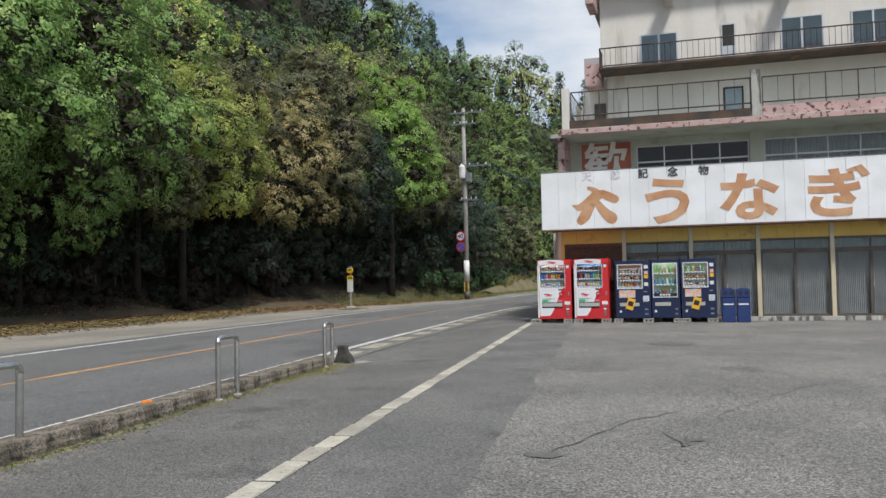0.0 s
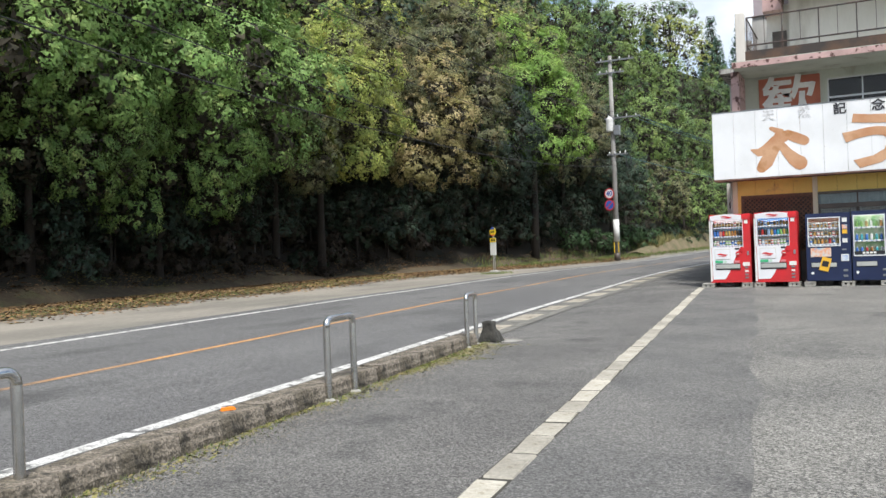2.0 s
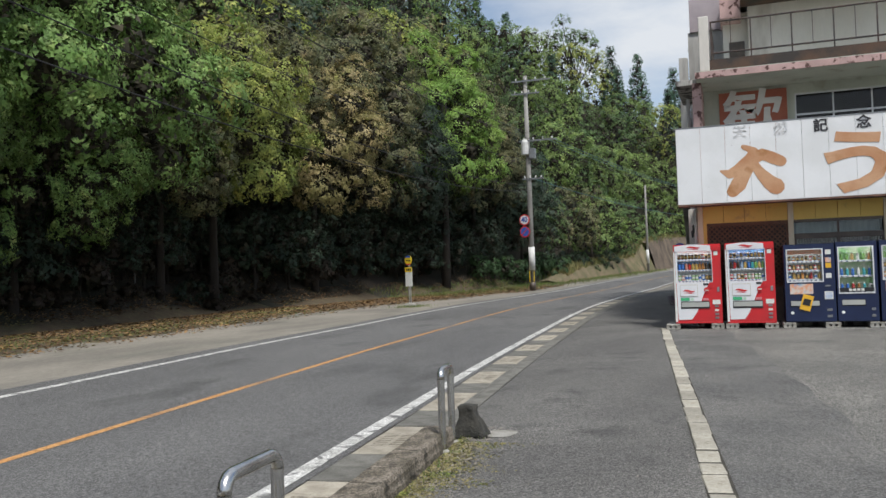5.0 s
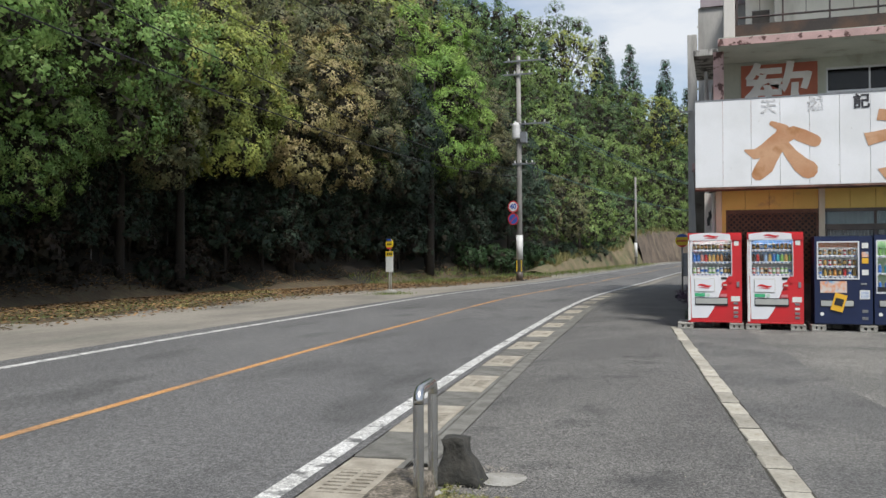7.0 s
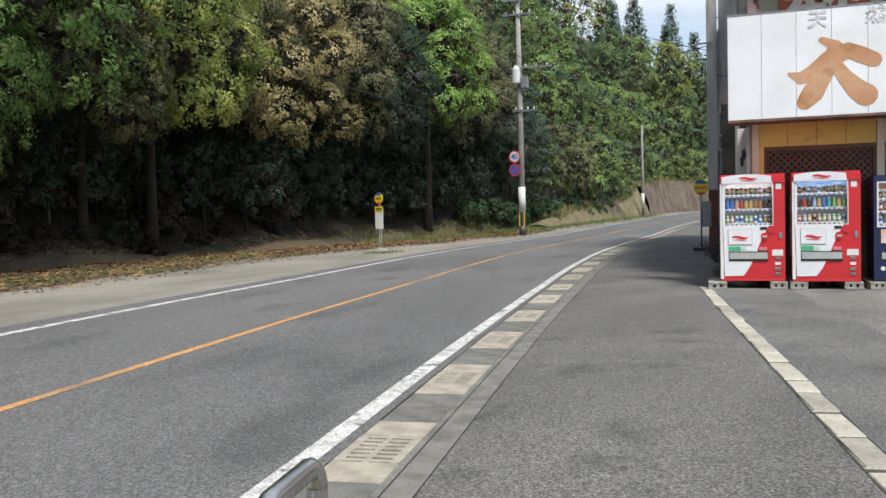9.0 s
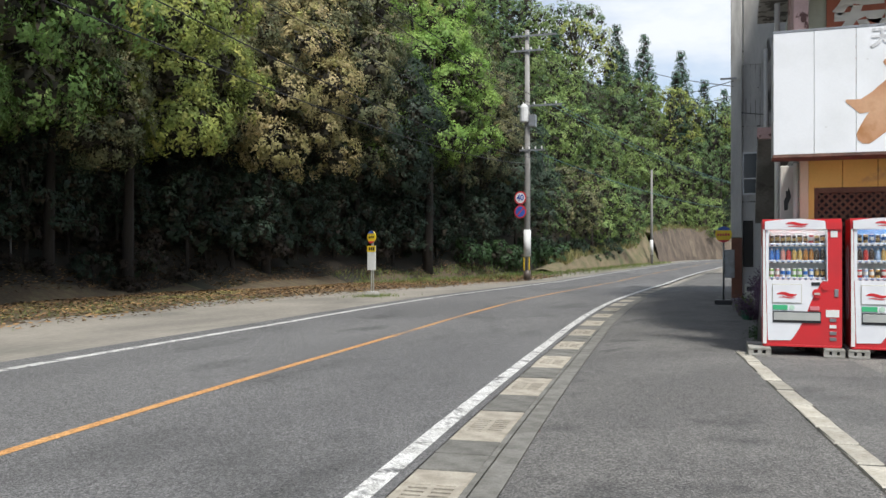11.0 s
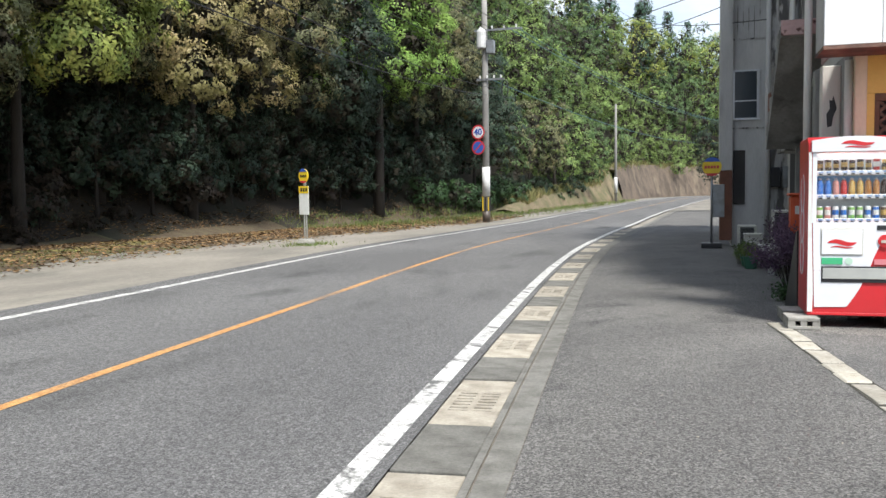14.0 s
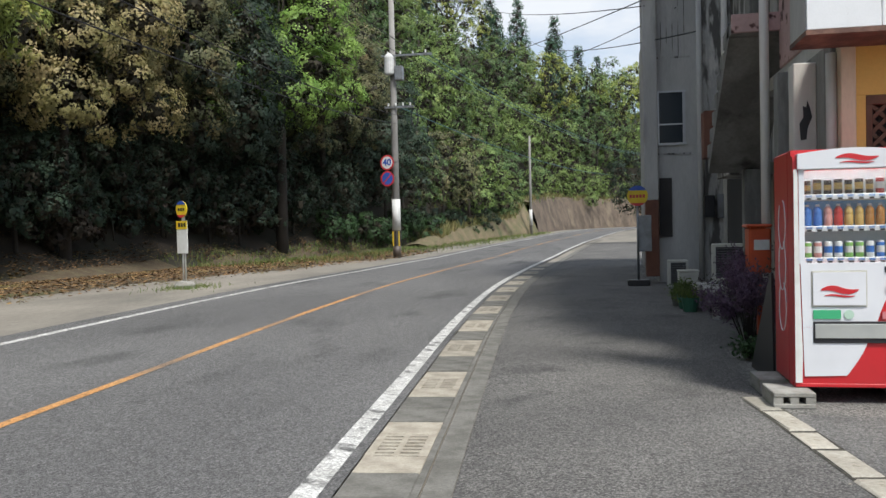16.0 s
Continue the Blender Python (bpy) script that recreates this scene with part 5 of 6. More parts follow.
# gutter with concrete covers, kerb before the entrance
gut = empty("gutter", pose(0, 0, 0), "concrete roadside gutter with pale grated covers", "gutter", kind="structure")


def cover_mesh(L, grated, material):
    w = 0.42
    b = bmesh.new()
    if grated:
        bx(0, w, 0.005, 0.36, -0.06, 0, 0.005, b)
        bx(0, w, L - 0.36, L - 0.005, -0.06, 0, 0.005, b)
        for a, c in ((0, 0.06), (0.19, 0.23), (w - 0.06, w)):
            bx(a, c, 0.365, L - 0.365, -0.06, -0.001, 0, b)
        n = 7
        for i in range(n):
            y_ = 0.365 + (L - 0.73) * (i + 0.5) / n
            bx(0.061, w - 0.061, y_ - 0.024, y_ + 0.024, -0.06, -0.002, 0, b)
    else:
        bx(0, w, 0.005, L - 0.005, -0.06, 0, 0.005, b)
    me = bpy.data.meshes.new("cover")
    b.to_mesh(me)
    b.free()
    me.materials.append(material)
    return me


pale, plain, grey = cover_mesh(1.33, True, CONC_PALE), cover_mesh(1.33, False, CONC_PALE), cover_mesh(0.465, False, CONC_GREY)
rng = random.Random(8)
k = -13
while k < 14:
    ys = -4.13 + 2.28 * k
    for y_, me in ((ys, pale), (ys + 1.34, grey), (ys + 1.81, grey)):
        if y_ < 24:
            ax = math.degrees(math.atan2(edge(y_) - edge(y_ + 1), 1))
            shared("cover", me, pose(edge(y_) + 0.062, y_, road_z(0, y_) - 0.002 + rng.uniform(-0.004, 0.004), rng.uniform(-0.3, 0.3), 0, ax), gut)
    k += 1
for a, b_, lift, m_, nm in ((-0.0, -0.058, -0.001, ASPHALT_ROAD, "road_margin"), (-0.488, -0.535, -0.003, CONC_GREY, "frame_edge"), (-0.537, -0.55, -0.02, DARK_IN, "joint"), (-0.55, -0.722, 0.004, CONC_GREY, "edging")):
    strip(nm, a, b_, 1, lift, m_, "", parent=gut, y0=-60 if nm != "edging" else -12.3, y1=60)

kerb = empty("kerb", pose(0, 0, 0), "worn mossy concrete kerb blocks dividing road and forecourt", "kerb", kind="structure")
rng = random.Random(4)
kerb_meshes = []
for i in range(4):
    b = bmesh.new()
    bmesh.ops.create_cube(b, size=1)
    bmesh.ops.subdivide_edges(b, edges=b.edges[:], cuts=7, use_grid_fill=True)
    for v in b.verts:
        v.co = Vector((0.14 + v.co.x * 0.28, 0.5 + v.co.y * 1.0, -0.12 + (v.co.z + 0.5) * 0.27))
        if 0.02 < v.co.y < 0.98:
            v.co += noise.noise_vector(v.co * 9 + Vector((i * 9, 0, 0))) * 0.004 + noise.noise_vector(v.co * 32) * 0.006
        if v.co.z > 0.07:
            v.co.x = 0.14 + (v.co.x - 0.14) * (0.93 if v.co.z < 0.12 else 0.82)
    me = bpy.data.meshes.new("kerb_block")
    b.to_mesh(me)
    b.free()
    me.materials.append(KERB_MAT)
    kerb_meshes.append(me)
y = -13.0
while y > -34:
    y -= 1.0 if abs(y + 16.5) > 0.6 else 1.12
    shared("kerb_block", rng.choice(kerb_meshes), pose(edge(y) + 0.7, y, rng.uniform(-0.003, 0.002), 0, 0, math.degrees(math.atan2(edge(y) - edge(y + 1), 1))), kerb)


def scatter(name, n, place, size, material, label, category, seed, upright=False):
    """Many small leaves or blades as one object."""
    rg = np.random.RandomState(seed)
    V, F = [], []
    for i in range(n):
        p, s = place(rg)
        s *= size * rg.uniform(0.6, 1.3)
        a = rg.uniform(0, 2 * math.pi)
        d = np.array((math.cos(a), math.sin(a), 0.0))
        o = np.array((-d[1], d[0], 0.0))
        k = len(V)
        if upright:
            tip = np.array(p) + np.array((rg.uniform(-0.5, 0.5) * s, rg.uniform(-0.5, 0.5) * s, s))
            V += [tuple(np.array(p) - o * s * 0.09), tuple(np.array(p) + o * s * 0.09), tuple(tip)]
            F.append((k, k + 1, k + 2))
        else:
            z = np.array((0, 0, 1.0))
            V += [tuple(np.array(p) - d * s), tuple(np.array(p) + o * s * 0.5 + z * s * rg.uniform(0.05, 0.5)), tuple(np.array(p) + d * s + z * s * rg.uniform(0, 0.5)), tuple(np.array(p) - o * s * 0.5)]
            F.append((k, k + 1, k + 2, k + 3))
    me = bpy.data.meshes.new(name)
    me.from_pydata(V, [], F)
    me.materials.append(material)
    me.update()
    return tagged(new(name, me), label, category, kind="stuff")


def litter_at(rg):
    y = rg.uniform(-22, 40)
    foot = float(np.interp(y, FOOT_Y, FOOT_U))
    u = max(7.3, foot - 6.6 + 9.2 * rg.beta(1.9, 1.3))
    return (edge(y) - u, y, land(u, y) + 0.004), 1.0


scatter("fallen_leaves", 46000, litter_at, 0.062, LITTER, "carpet of dry brown fallen leaves below the trees", "leaf litter", 1)


def weeds_at(rg):
    y = rg.uniform(-21, -12.3)
    k = rg.rand()
    if k < 0.6:
        return (edge(y) + 0.99 + abs(rg.normal(0, 0.09)), y, 0.0), 0.6
    return (edge(y) + 0.64 + rg.normal(0, 0.02), y, road_z(0, y) - 0.01), 0.5


def moss_at(rg):
    k = rg.randint(0, 22)
    y = -20.6 + 0.37 * k + rg.normal(0, 0.13)
    w = 0.03 + 0.1 * abs(math.sin(k * 2.7)) ** 3
    return (edge(y) + 0.985 + abs(rg.normal(0, w)), y, 0.001), rg.uniform(0.5, 1.1)


scatter("kerb_moss", 2600, moss_at, 0.022, MOSS, "yellow-green moss cushions along the kerb foot", "moss", 23)


def moss_end_at(rg):
    y = rg.uniform(-15.6, -12.9)
    w = 0.12 + 0.3 * max(0.0, (y + 15.6) / 2.7)
    return (edge(y) + 0.985 + abs(rg.normal(0, w)) * (0.4 + abs(noise.noise(Vector((y * 2.2, 0, 3))))), y, 0.001), rg.uniform(0.5, 1.0)


scatter("kerb_end_moss", 5200, moss_end_at, 0.018, MOSS, "flat moss patch on the apron at the kerb end", "moss", 29)
scatter("kerb_weeds", 2200, weeds_at, 0.05, LEAF_GRASS, "small weeds and moss along the kerb foot", "weeds", 2, True)


def grass_at(rg):
    k = rg.rand()
    if k < 0.09:
        a, r = rg.uniform(0, 6.28), rg.normal(0, 0.7)
        y = 12.2 + r * math.sin(a)
        u = edge(12.2) + 11.3 + r * 0.6 * math.cos(a)
    else:
        y = rg.uniform(24, 80)
        foot = float(np.interp(y, FOOT_Y, FOOT_U))
        u = foot - abs(rg.normal(0, 2.2)) + 1.0
        if u < 6.2:
            u = 6.2 + rg.rand()
    return (edge(y) - u, y, land(u, y) - 0.01), 0.45 if k < 0.09 else 1.0


def sparse_grass_at(rg):
    y = rg.uniform(-20, 10)
    foot = float(np.interp(y, FOOT_Y, FOOT_U))
    u = max(8.0, foot - 3.6 + rg.normal(0, 0.9))
    return (edge(y) - u, y, land(u, y) - 0.008), rg.uniform(0.5, 1.0)


scatter("sparse_grass", 12000, sparse_grass_at, 0.07, LEAF_GRASS, "thin yellow-green grass between the fallen leaves", "grass", 31, True)
scatter("verge_grass", 9000, grass_at, 0.2, LEAF_GRASS, "patchy roadside grass on the far verge", "grass", 3, True)


def gravel_at(rg):
    y = rg.uniform(-28, 18)
    x = edge(y) + 0.9 + rg.beta(1, 2) * (7 if y < 0 else 3)
    return (x, y, 0.003 + (lot_z(x, y) if y > 0.3 else 0)), 1.0


def kerb_grit_at(rg):
    y = rg.uniform(-24, -12.2)
    return (edge(y) + 1.0 + abs(rg.normal(0, 0.2)), y, 0.002), rg.uniform(0.6, 1.2)


scatter("kerb_grit", 11000, kerb_grit_at, 0.011, SAND, "band of pale grit washed up along the kerb", "grit", 12)
scatter("loose_grit", 900, gravel_at, 0.009, CONC_PALE, "scattered pale grit on the asphalt", "grit", 4)
PATCHES = ((4.29, -8.47, 0.36), (3.61, -19.4, 0.12), (4.7, -18.6, 0.07))
CRACKS = ((((3.52, -19.59), (3.67, -19.14), (3.92, -18.48), (4.09, -17.72), (4.35, -17.45), (4.6, -17.0)), 0.014),
          (((4.86, -17.49), (5.11, -16.75), (5.26, -16.45), (5.87, -14.97), (6.6, -14.2)), 0.013),
          (((4.46, -18.25), (4.61, -18.89), (4.71, -18.54)), 0.018),
          (((2.1, -12.0), (2.72, -16.2), (3.0, -18.9), (3.27, -20.6), (3.55, -23.0)), 0.008),
          (((5.2, -16.4), (5.0, -15.2), (5.5, -13.6), (5.3, -11.6)), 0.007),
          (((2.3, -13.0), (3.4, -12.6), (4.6, -12.9), (5.5, -13.6)), 0.006))
for i, (x, y, r) in enumerate(PATCHES):
    pts = []
    for j in range(36):
        a = 2 * math.pi * j / 36
        e = Vector((math.cos(a) * 1.4, math.sin(a) * 1.4, i * 3.0))
        k = r * (1 + 0.45 * noise.noise(e) + 0.22 * noise.noise(e * 3.7))
        pts.append((x + 1.35 * k * math.cos(a), y + 0.8 * k * math.sin(a)))
    b = bmesh.new()
    b.faces.new([b.verts.new((p[0], p[1], 0.0095)) for p in pts])
    structure("asphalt_patch", b, ASPHALT_PATCH, "dark repaired patch in the car park asphalt", "pavement")
rng = random.Random(11)


def crack(stops, wide, fine=7):
    """A ragged open joint that wanders from stop to stop."""
    b = bmesh.new()
    prev = None
    for (xa, ya), (xb, yb) in zip(stops, stops[1:]):
        p, q = Vector((xa, ya, 0)), Vector((xb, yb, 0))
        n = max(4, int((q - p).length * fine))
        side = Vector((-(q - p).y, (q - p).x, 0)).normalized()
        for i in range(n):
            c = p.lerp(q, i / n) + side * rng.uniform(-0.035, 0.035) + Vector((0, 0, 0.0085))
            w = side * wide * rng.uniform(0.25, 1.2)
            e = (b.verts.new(c + w), b.verts.new(c - w))
            if prev:
                b.faces.new((prev[0], prev[1], e[1], e[0]))
            prev = e
    return structure("asphalt_crack", b, ASPHALT_PATCH, "thin wandering crack in the car park asphalt", "pavement")


for stops, wide in CRACKS:
    crack(stops, wide)

b = bmesh.new()
b.faces.new([b.verts.new((-0.68 + 0.14 * (1 + 0.1 * math.sin(3 * a)) * math.cos(a), -12.52 + 0.19 * (1 + 0.1 * math.cos(2 * a)) * math.sin(a), 0.004)) for a in (2 * math.pi * j / 24 for j in range(24))])
structure("concrete_patch", b, BLOCK, "pale round concrete patch beside the stump", "pavement")

# ---- poles, signs, cables ----
PX, PY = -10.95, 31.95
pz = land(edge(PY) - PX, PY)
pole = empty("utility_pole", pose(PX, PY, pz), "tall grey concrete utility pole with transformer and crossarms", "utility pole")
part("shaft", tube([(0, 0, -0.2), (0, 0, 6), (-0.03, 0, 13.6)], 0.19, 14, r1=0.12), POLE_CONC, pole, smooth=True)
part("sleeve", tube([(0, 0, 1.3), (0, 0, 2.75)], 0.2, 14), POLE_WHITE, pole, "pale plastic sleeve", True)
part("base_band", tube([(0, 0, 0.05), (0, 0, 0.55)], 0.2, 14), FRAME_DARK, pole, smooth=True)
for i in range(8):
    a = 2 * math.pi * i / 8
    part("base_stripe", bx(0.2 * math.cos(a) - 0.02, 0.2 * math.cos(a) + 0.02, 0.2 * math.sin(a) - 0.02, 0.2 * math.sin(a) + 0.02, 0.56, 1.25), SIGN_YELLOW if i % 2 else PLASTIC_BLACK, pole)
part("transformer", lathe([(0.2, 0), (0.23, 0.05), (0.23, 0.8), (0.18, 0.9), (0.06, 1.0)], 14, at=(-0.12, -0.28, 8.55)), POLE_WHITE, pole, "pale transformer can")
part("transformer_box", bx(0.12, 0.5, -0.3, 0.1, 8.3, 8.95, 0.02), STEEL_DARK, pole)
for z, a, b_ in ((9.4, -0.5, 1.9), (12.4, -0.9, 0.9), (13.2, -0.9, 1.6), (7.0, -0.4, 1.0)):
    part("crossarm", bx(a, b_, -0.2, -0.12, z, z + 0.09), STEEL_DARK, pole)
    for i in range(4):
        xx = a + (b_ - a) * (i + 0.5) / 4
        part("insulator", lathe([(0.02, 0), (0.05, 0.03), (0.035, 0.08), (0.05, 0.1), (0.02, 0.16)], 8, at=(xx, -0.16, z + 0.09)), POLE_WHITE, pole)
cl = bmesh.new()
for i in range(3):
    tube([(1.0 + 0.16 * math.cos(t * 0.33), -0.1 + 0.05 * i, 6.55 + 0.42 * math.sin(t * 0.33)) for t in range(20)], 0.018, 5, cl, False)
part("cable_coil", cl, CABLE, pole)
tagged(pole, "tall grey concrete utility pole with transformer and crossarms", "utility pole")


def round_sign(x, y, z, ring, inner, text=None, slash=False, label=""):
    s = empty("road_sign", pose(x, y, z, 0, 0, -14), label, "road sign", "signs on the pole")
    part("rim", disc(0.36, 0, 0.012, (0, 0, 0), 28), ring, s)
    face = part("face", disc(0.285, -0.006, 0, (0, -0.001, 0), 28), inner, s)
    if text:
        lettering("digits", text, 0.44, pose(0, -0.012, 0.0, 90), SIGN_BLUE, face, 0.012, 0.003)
    if slash:
        b = bx(-0.03, 0.03, -0.012, -0.0075, -0.28, 0.28)
        bmesh.ops.rotate(b, cent=(0, 0, 0), matrix=Matrix.Rotation(radians(45), 3, 'Y'), verts=b.verts[:])
        part("slash", b, SIGN_RED, face)
    part("clamp", bx(0.05, 0.5, 0.013, 0.05, -0.03, 0.03), STEEL_DARK, s)
    return s


round_sign(PX - 0.33, PY - 0.25, pz + 4.47, SIGN_RED, WHITE_PLAIN, "40", label="round red-rimmed speed limit sign on the pole")
round_sign(PX - 0.33, PY - 0.25, pz + 3.72, SIGN_RED, SIGN_BLUE, None, True, "round blue and red no-parking sign on the pole")


def catenary(p, q, sag, n=22):
    p, q = Vector(p), Vector(q)
    return [p.lerp(q, i / n) - Vector((0, 0, sag * 4 * (i / n) * (1 - i / n))) for i in range(n + 1)]


def cable(p, q, sag, r, material=None):
    o = link("overhead_cable", tube(catenary(p, q, sag), r, 5), material or CABLE)
    return tagged(o, "thin dark overhead cable", "cable", "overhead cables", "")


# cables run along the road both ways
for z, dx, r, x1, z1 in ((6.3, 0.1, 0.024, -10.0, 5.3), (6.6, 0.5, 0.022, -9.6, 6.0), (9.5, 1.2, 0.024, -9.4, 8.3), (9.5, 0.4, 0.024, -10.2, 8.4), (12.5, 0.5, 0.022, -10.0, 11.2), (12.5, -0.5, 0.022, -11.0, 11.2), (13.3, 1.2, 0.02, -9.2, 12.0), (8.2, 0.0, 0.02, -10.4, 7.2)):
    cable((PX + dx, PY - 0.16, pz + z), (x1, -14.0, z1 + 0.5), 0.9 if z < 8 else 0.7, r * 0.62)
fz = land(edge(74) + 8.0, 74)
for z, dx, r, m_ in ((7.05, 0.3, 0.03, CABLE_TEAL), (9.5, 1.2, 0.026, CABLE_TEAL), (9.5, 1.6, 0.026, CABLE_TEAL), (9.5, 0.4, 0.02, None), (12.5, 0.5, 0.018, None), (12.5, -0.5, 0.018, None), (13.3, 1.2, 0.016, None)):
    cable((PX + dx, PY - 0.16, pz + z), (4.0 + dx, 100, 1.5 + z * 0.9), 1.4, r * 0.75, m_)
far = empty("far_pole", pose(-8.2, 75, land(edge(75) + 8.2, 75)), "distant slim grey pole with a pale sleeve", "utility pole")
part("shaft", tube([(0, 0, -0.2), (0, 0, 9.5)], 0.15, 10, r1=0.1), POLE_CONC, far, smooth=True)
part("sleeve", tube([(0, 0, 0.9), (0, 0, 2.4)], 0.17, 10), POLE_WHITE, far, smooth=True)
for k, (p, q) in enumerate((((-0.4, 13.05, 6.35), (-11.5, 60, 19.3)), ((0.3, 13.2, 6.3), (-6.5, 60, 14.6)), ((-0.4, 13.05, 6.5), (-16, 60, 14.0)), ((0.35, 9.35, 4.9), (-6.6, 60, 15.9)))):
    cable(p, q, 0.5, 0.013)
br = link("cable_bracket", bx(-0.75, -0.3, 13.0, 13.06, 6.55, 6.6), STEEL_DARK)
tagged(br, "small steel cable bracket on the grey pier", "bracket")


def bus_stop(x, y, z, label, tall, second):
    s = empty("bus_stop_sign", pose(x, y, z, 0, 0, 0 if second else -24), label, "bus stop sign", "bus stops")
    part("base", lathe([(0.26, 0), (0.26, 0.06), (0.2, 0.14), (0.08, 0.16)], 14) if not second else bx(-0.24, 0.24, -0.2, 0.2, 0, 0.13, 0.02), BLOCK if not second else PLASTIC_BLACK, s)
    if second:
        part("post", tube([(0, 0, 0.12), (0, 0, tall)], 0.028, 10), STEEL_DARK, s, smooth=True)
        head = part("head", disc(0.225, -0.012, 0.012, (0, -0.03, tall), 28), SIGN_YELLOW, s)
        up_ = [(0.225 * math.cos(a), tall + 0.225 * math.sin(a)) for a in (radians(32) + radians(116) * i / 14 for i in range(15))]
        part("head_top", plate(up_, -0.05, 0.007), SIGN_BLUE, head)
        dn = [(0.225 * math.cos(a), tall + 0.225 * math.sin(a)) for a in (radians(225) + radians(90) * i / 14 for i in range(15))]
        part("head_foot", plate(dn, -0.05, 0.007), SIGN_RED, head)
        b = bmesh.new()
        for i in range(5):
            bx(-0.17 + 0.07 * i, -0.12 + 0.07 * i, -0.05, -0.043, tall - 0.045, tall + 0.025, 0, b)
        part("lettering_bars", b, SIGN_RED, s)
        part("timetable", bx(-0.02, 0.3, 0.03, 0.06, 0.75, 1.55, 0.01), STEEL_DARK, s)
    else:
        for dx in (-0.05, 0.05):
            part("post", tube([(dx, 0, 0.1), (dx * 0.6, 0, tall - 0.15)], 0.02, 8), POLE_WHITE, s, smooth=True)
        part("board", bx(-0.2, 0.2, -0.05, -0.03, 0.83, 1.62, 0.008), PAPER, s)
        part("board_head", bx(-0.2, 0.2, -0.056, -0.0505, 1.42, 1.62), SIGN_YELLOW, s)
        b = bmesh.new()
        for i in range(3):
            bx(-0.12 + 0.1 * i, -0.05 + 0.1 * i, -0.06, -0.0565, 1.47, 1.57, 0, b)
        part("lettering_bars", b, PLASTIC_BLACK, s)
        head = part("head", disc(0.2, -0.012, 0.012, (0, -0.04, tall), 24), SIGN_YELLOW, s)
        up_ = [(0.2 * math.cos(a), tall + 0.2 * math.sin(a)) for a in (radians(35) + radians(110) * i / 12 for i in range(13))]
        part("head_top", plate(up_, -0.06, 0.007), SIGN_BLUE, head)
        dn = [(0.2 * math.cos(a), tall + 0.2 * math.sin(a)) for a in (radians(222) + radians(96) * i / 12 for i in range(13))]
        part("head_foot", plate(dn, -0.06, 0.007), SIGN_RED, head)
        b = bmesh.new()
        for i in range(3):
            bx(-0.12 + 0.09 * i, -0.06 + 0.09 * i, -0.06, -0.0525, tall - 0.04, tall + 0.03, 0, b)
        part("head_bars", b, PLASTIC_BLACK, head)
    return s


bus_stop(-11.4, 12.2, land(edge(12.2) + 11.4, 12.2), "bus stop sign with yellow head and white timetable board", 1.9, False)
bus_stop(-0.65, 12.4, lot_z(0, 12.4), "bus stop sign with round yellow and blue head on the apron", 1.98, True)

# ---- things beside the flank wall ----
mb = empty("mailbox", pose(0.26, 3.0, lot_z(0, 3.0)), "orange-red post box on a stand beside the wall", "mailbox")
part("box", bx(-0.12, 0.11, -0.14, 0.14, 0.82, 1.32, 0.02), MAIL_RED, mb)
part("hood", bx(-0.15, 0.12, -0.16, 0.15, 1.321, 1.36, 0.015), MAIL_RED, mb)
part("slot_plate", bx(-0.07, 0.09, -0.148, -0.1401, 1.08, 1.19), PAPER, mb)
part("stand", bx(-0.02, 0.09, -0.06, 0.06, 0.0, 0.82, 0.01), MAIL_RED, mb)


def ac_unit(x, y, w, d, h, rz, z=0.0):
    m = empty("air_conditioner", pose(x, y, lot_z(0, y) + z, 0, 0, rz), "old outdoor air conditioner unit with a dark grille", "air conditioner", "outdoor units")
    part("casing", bx(0, w, 0, d, 0.05, h, 0.012), AC_WHITE, m)
    part("grille", bx(0.05, w - 0.05, -0.006, -0.0005, 0.1, h - 0.05), PLASTIC_BLACK, m)
    b = bmesh.new()
    for i in range(12):
        zz = 0.12 + (h - 0.2) * i / 11
        bx(0.05, w - 0.05, -0.014, -0.0065, zz, zz + 0.008, 0, b)
    part("grille_bars", b, STEEL_DARK, m)
    for a in (0.06, w - 0.12):
        part("foot", bx(a, a + 0.06, 0.02, d - 0.02, 0, 0.049), STEEL_DARK, m)
    return m


ac_unit(-0.1, 11.2, 0.4, 0.3, 0.6, 0)
ac_unit(0.25, 6.9, 0.72, 0.32, 0.62, -4, 0.42)
tb = empty("stone_bench", pose(0.1, 5.6, lot_z(0, 5.6)), "weathered dark wooden shelf against the wall", "shelf")
part("top", bx(-0.05, 0.8, 0, 1.9, 0.36, 0.42, 0.01), CONC_STAIN, tb)
for a, c in ((0.0, 0.05), (0.0, 1.75), (0.65, 0.05), (0.65, 1.75)):
    part("leg", bx(a, a + 0.1, c, c + 0.1, 0, 0.36), CONC_STAIN, tb)
cr = empty("white_crate", pose(-0.1, 8.7, lot_z(0, 8.7)), "pale plastic crate beside the wall", "crate")
part("body", bx(0, 0.34, 0, 0.34, 0, 0.5, 0.015), AC_WHITE, cr)
part("rim", bx(-0.012, 0.352, -0.012, 0.352, 0.5, 0.53, 0.006), AC_WHITE, cr)
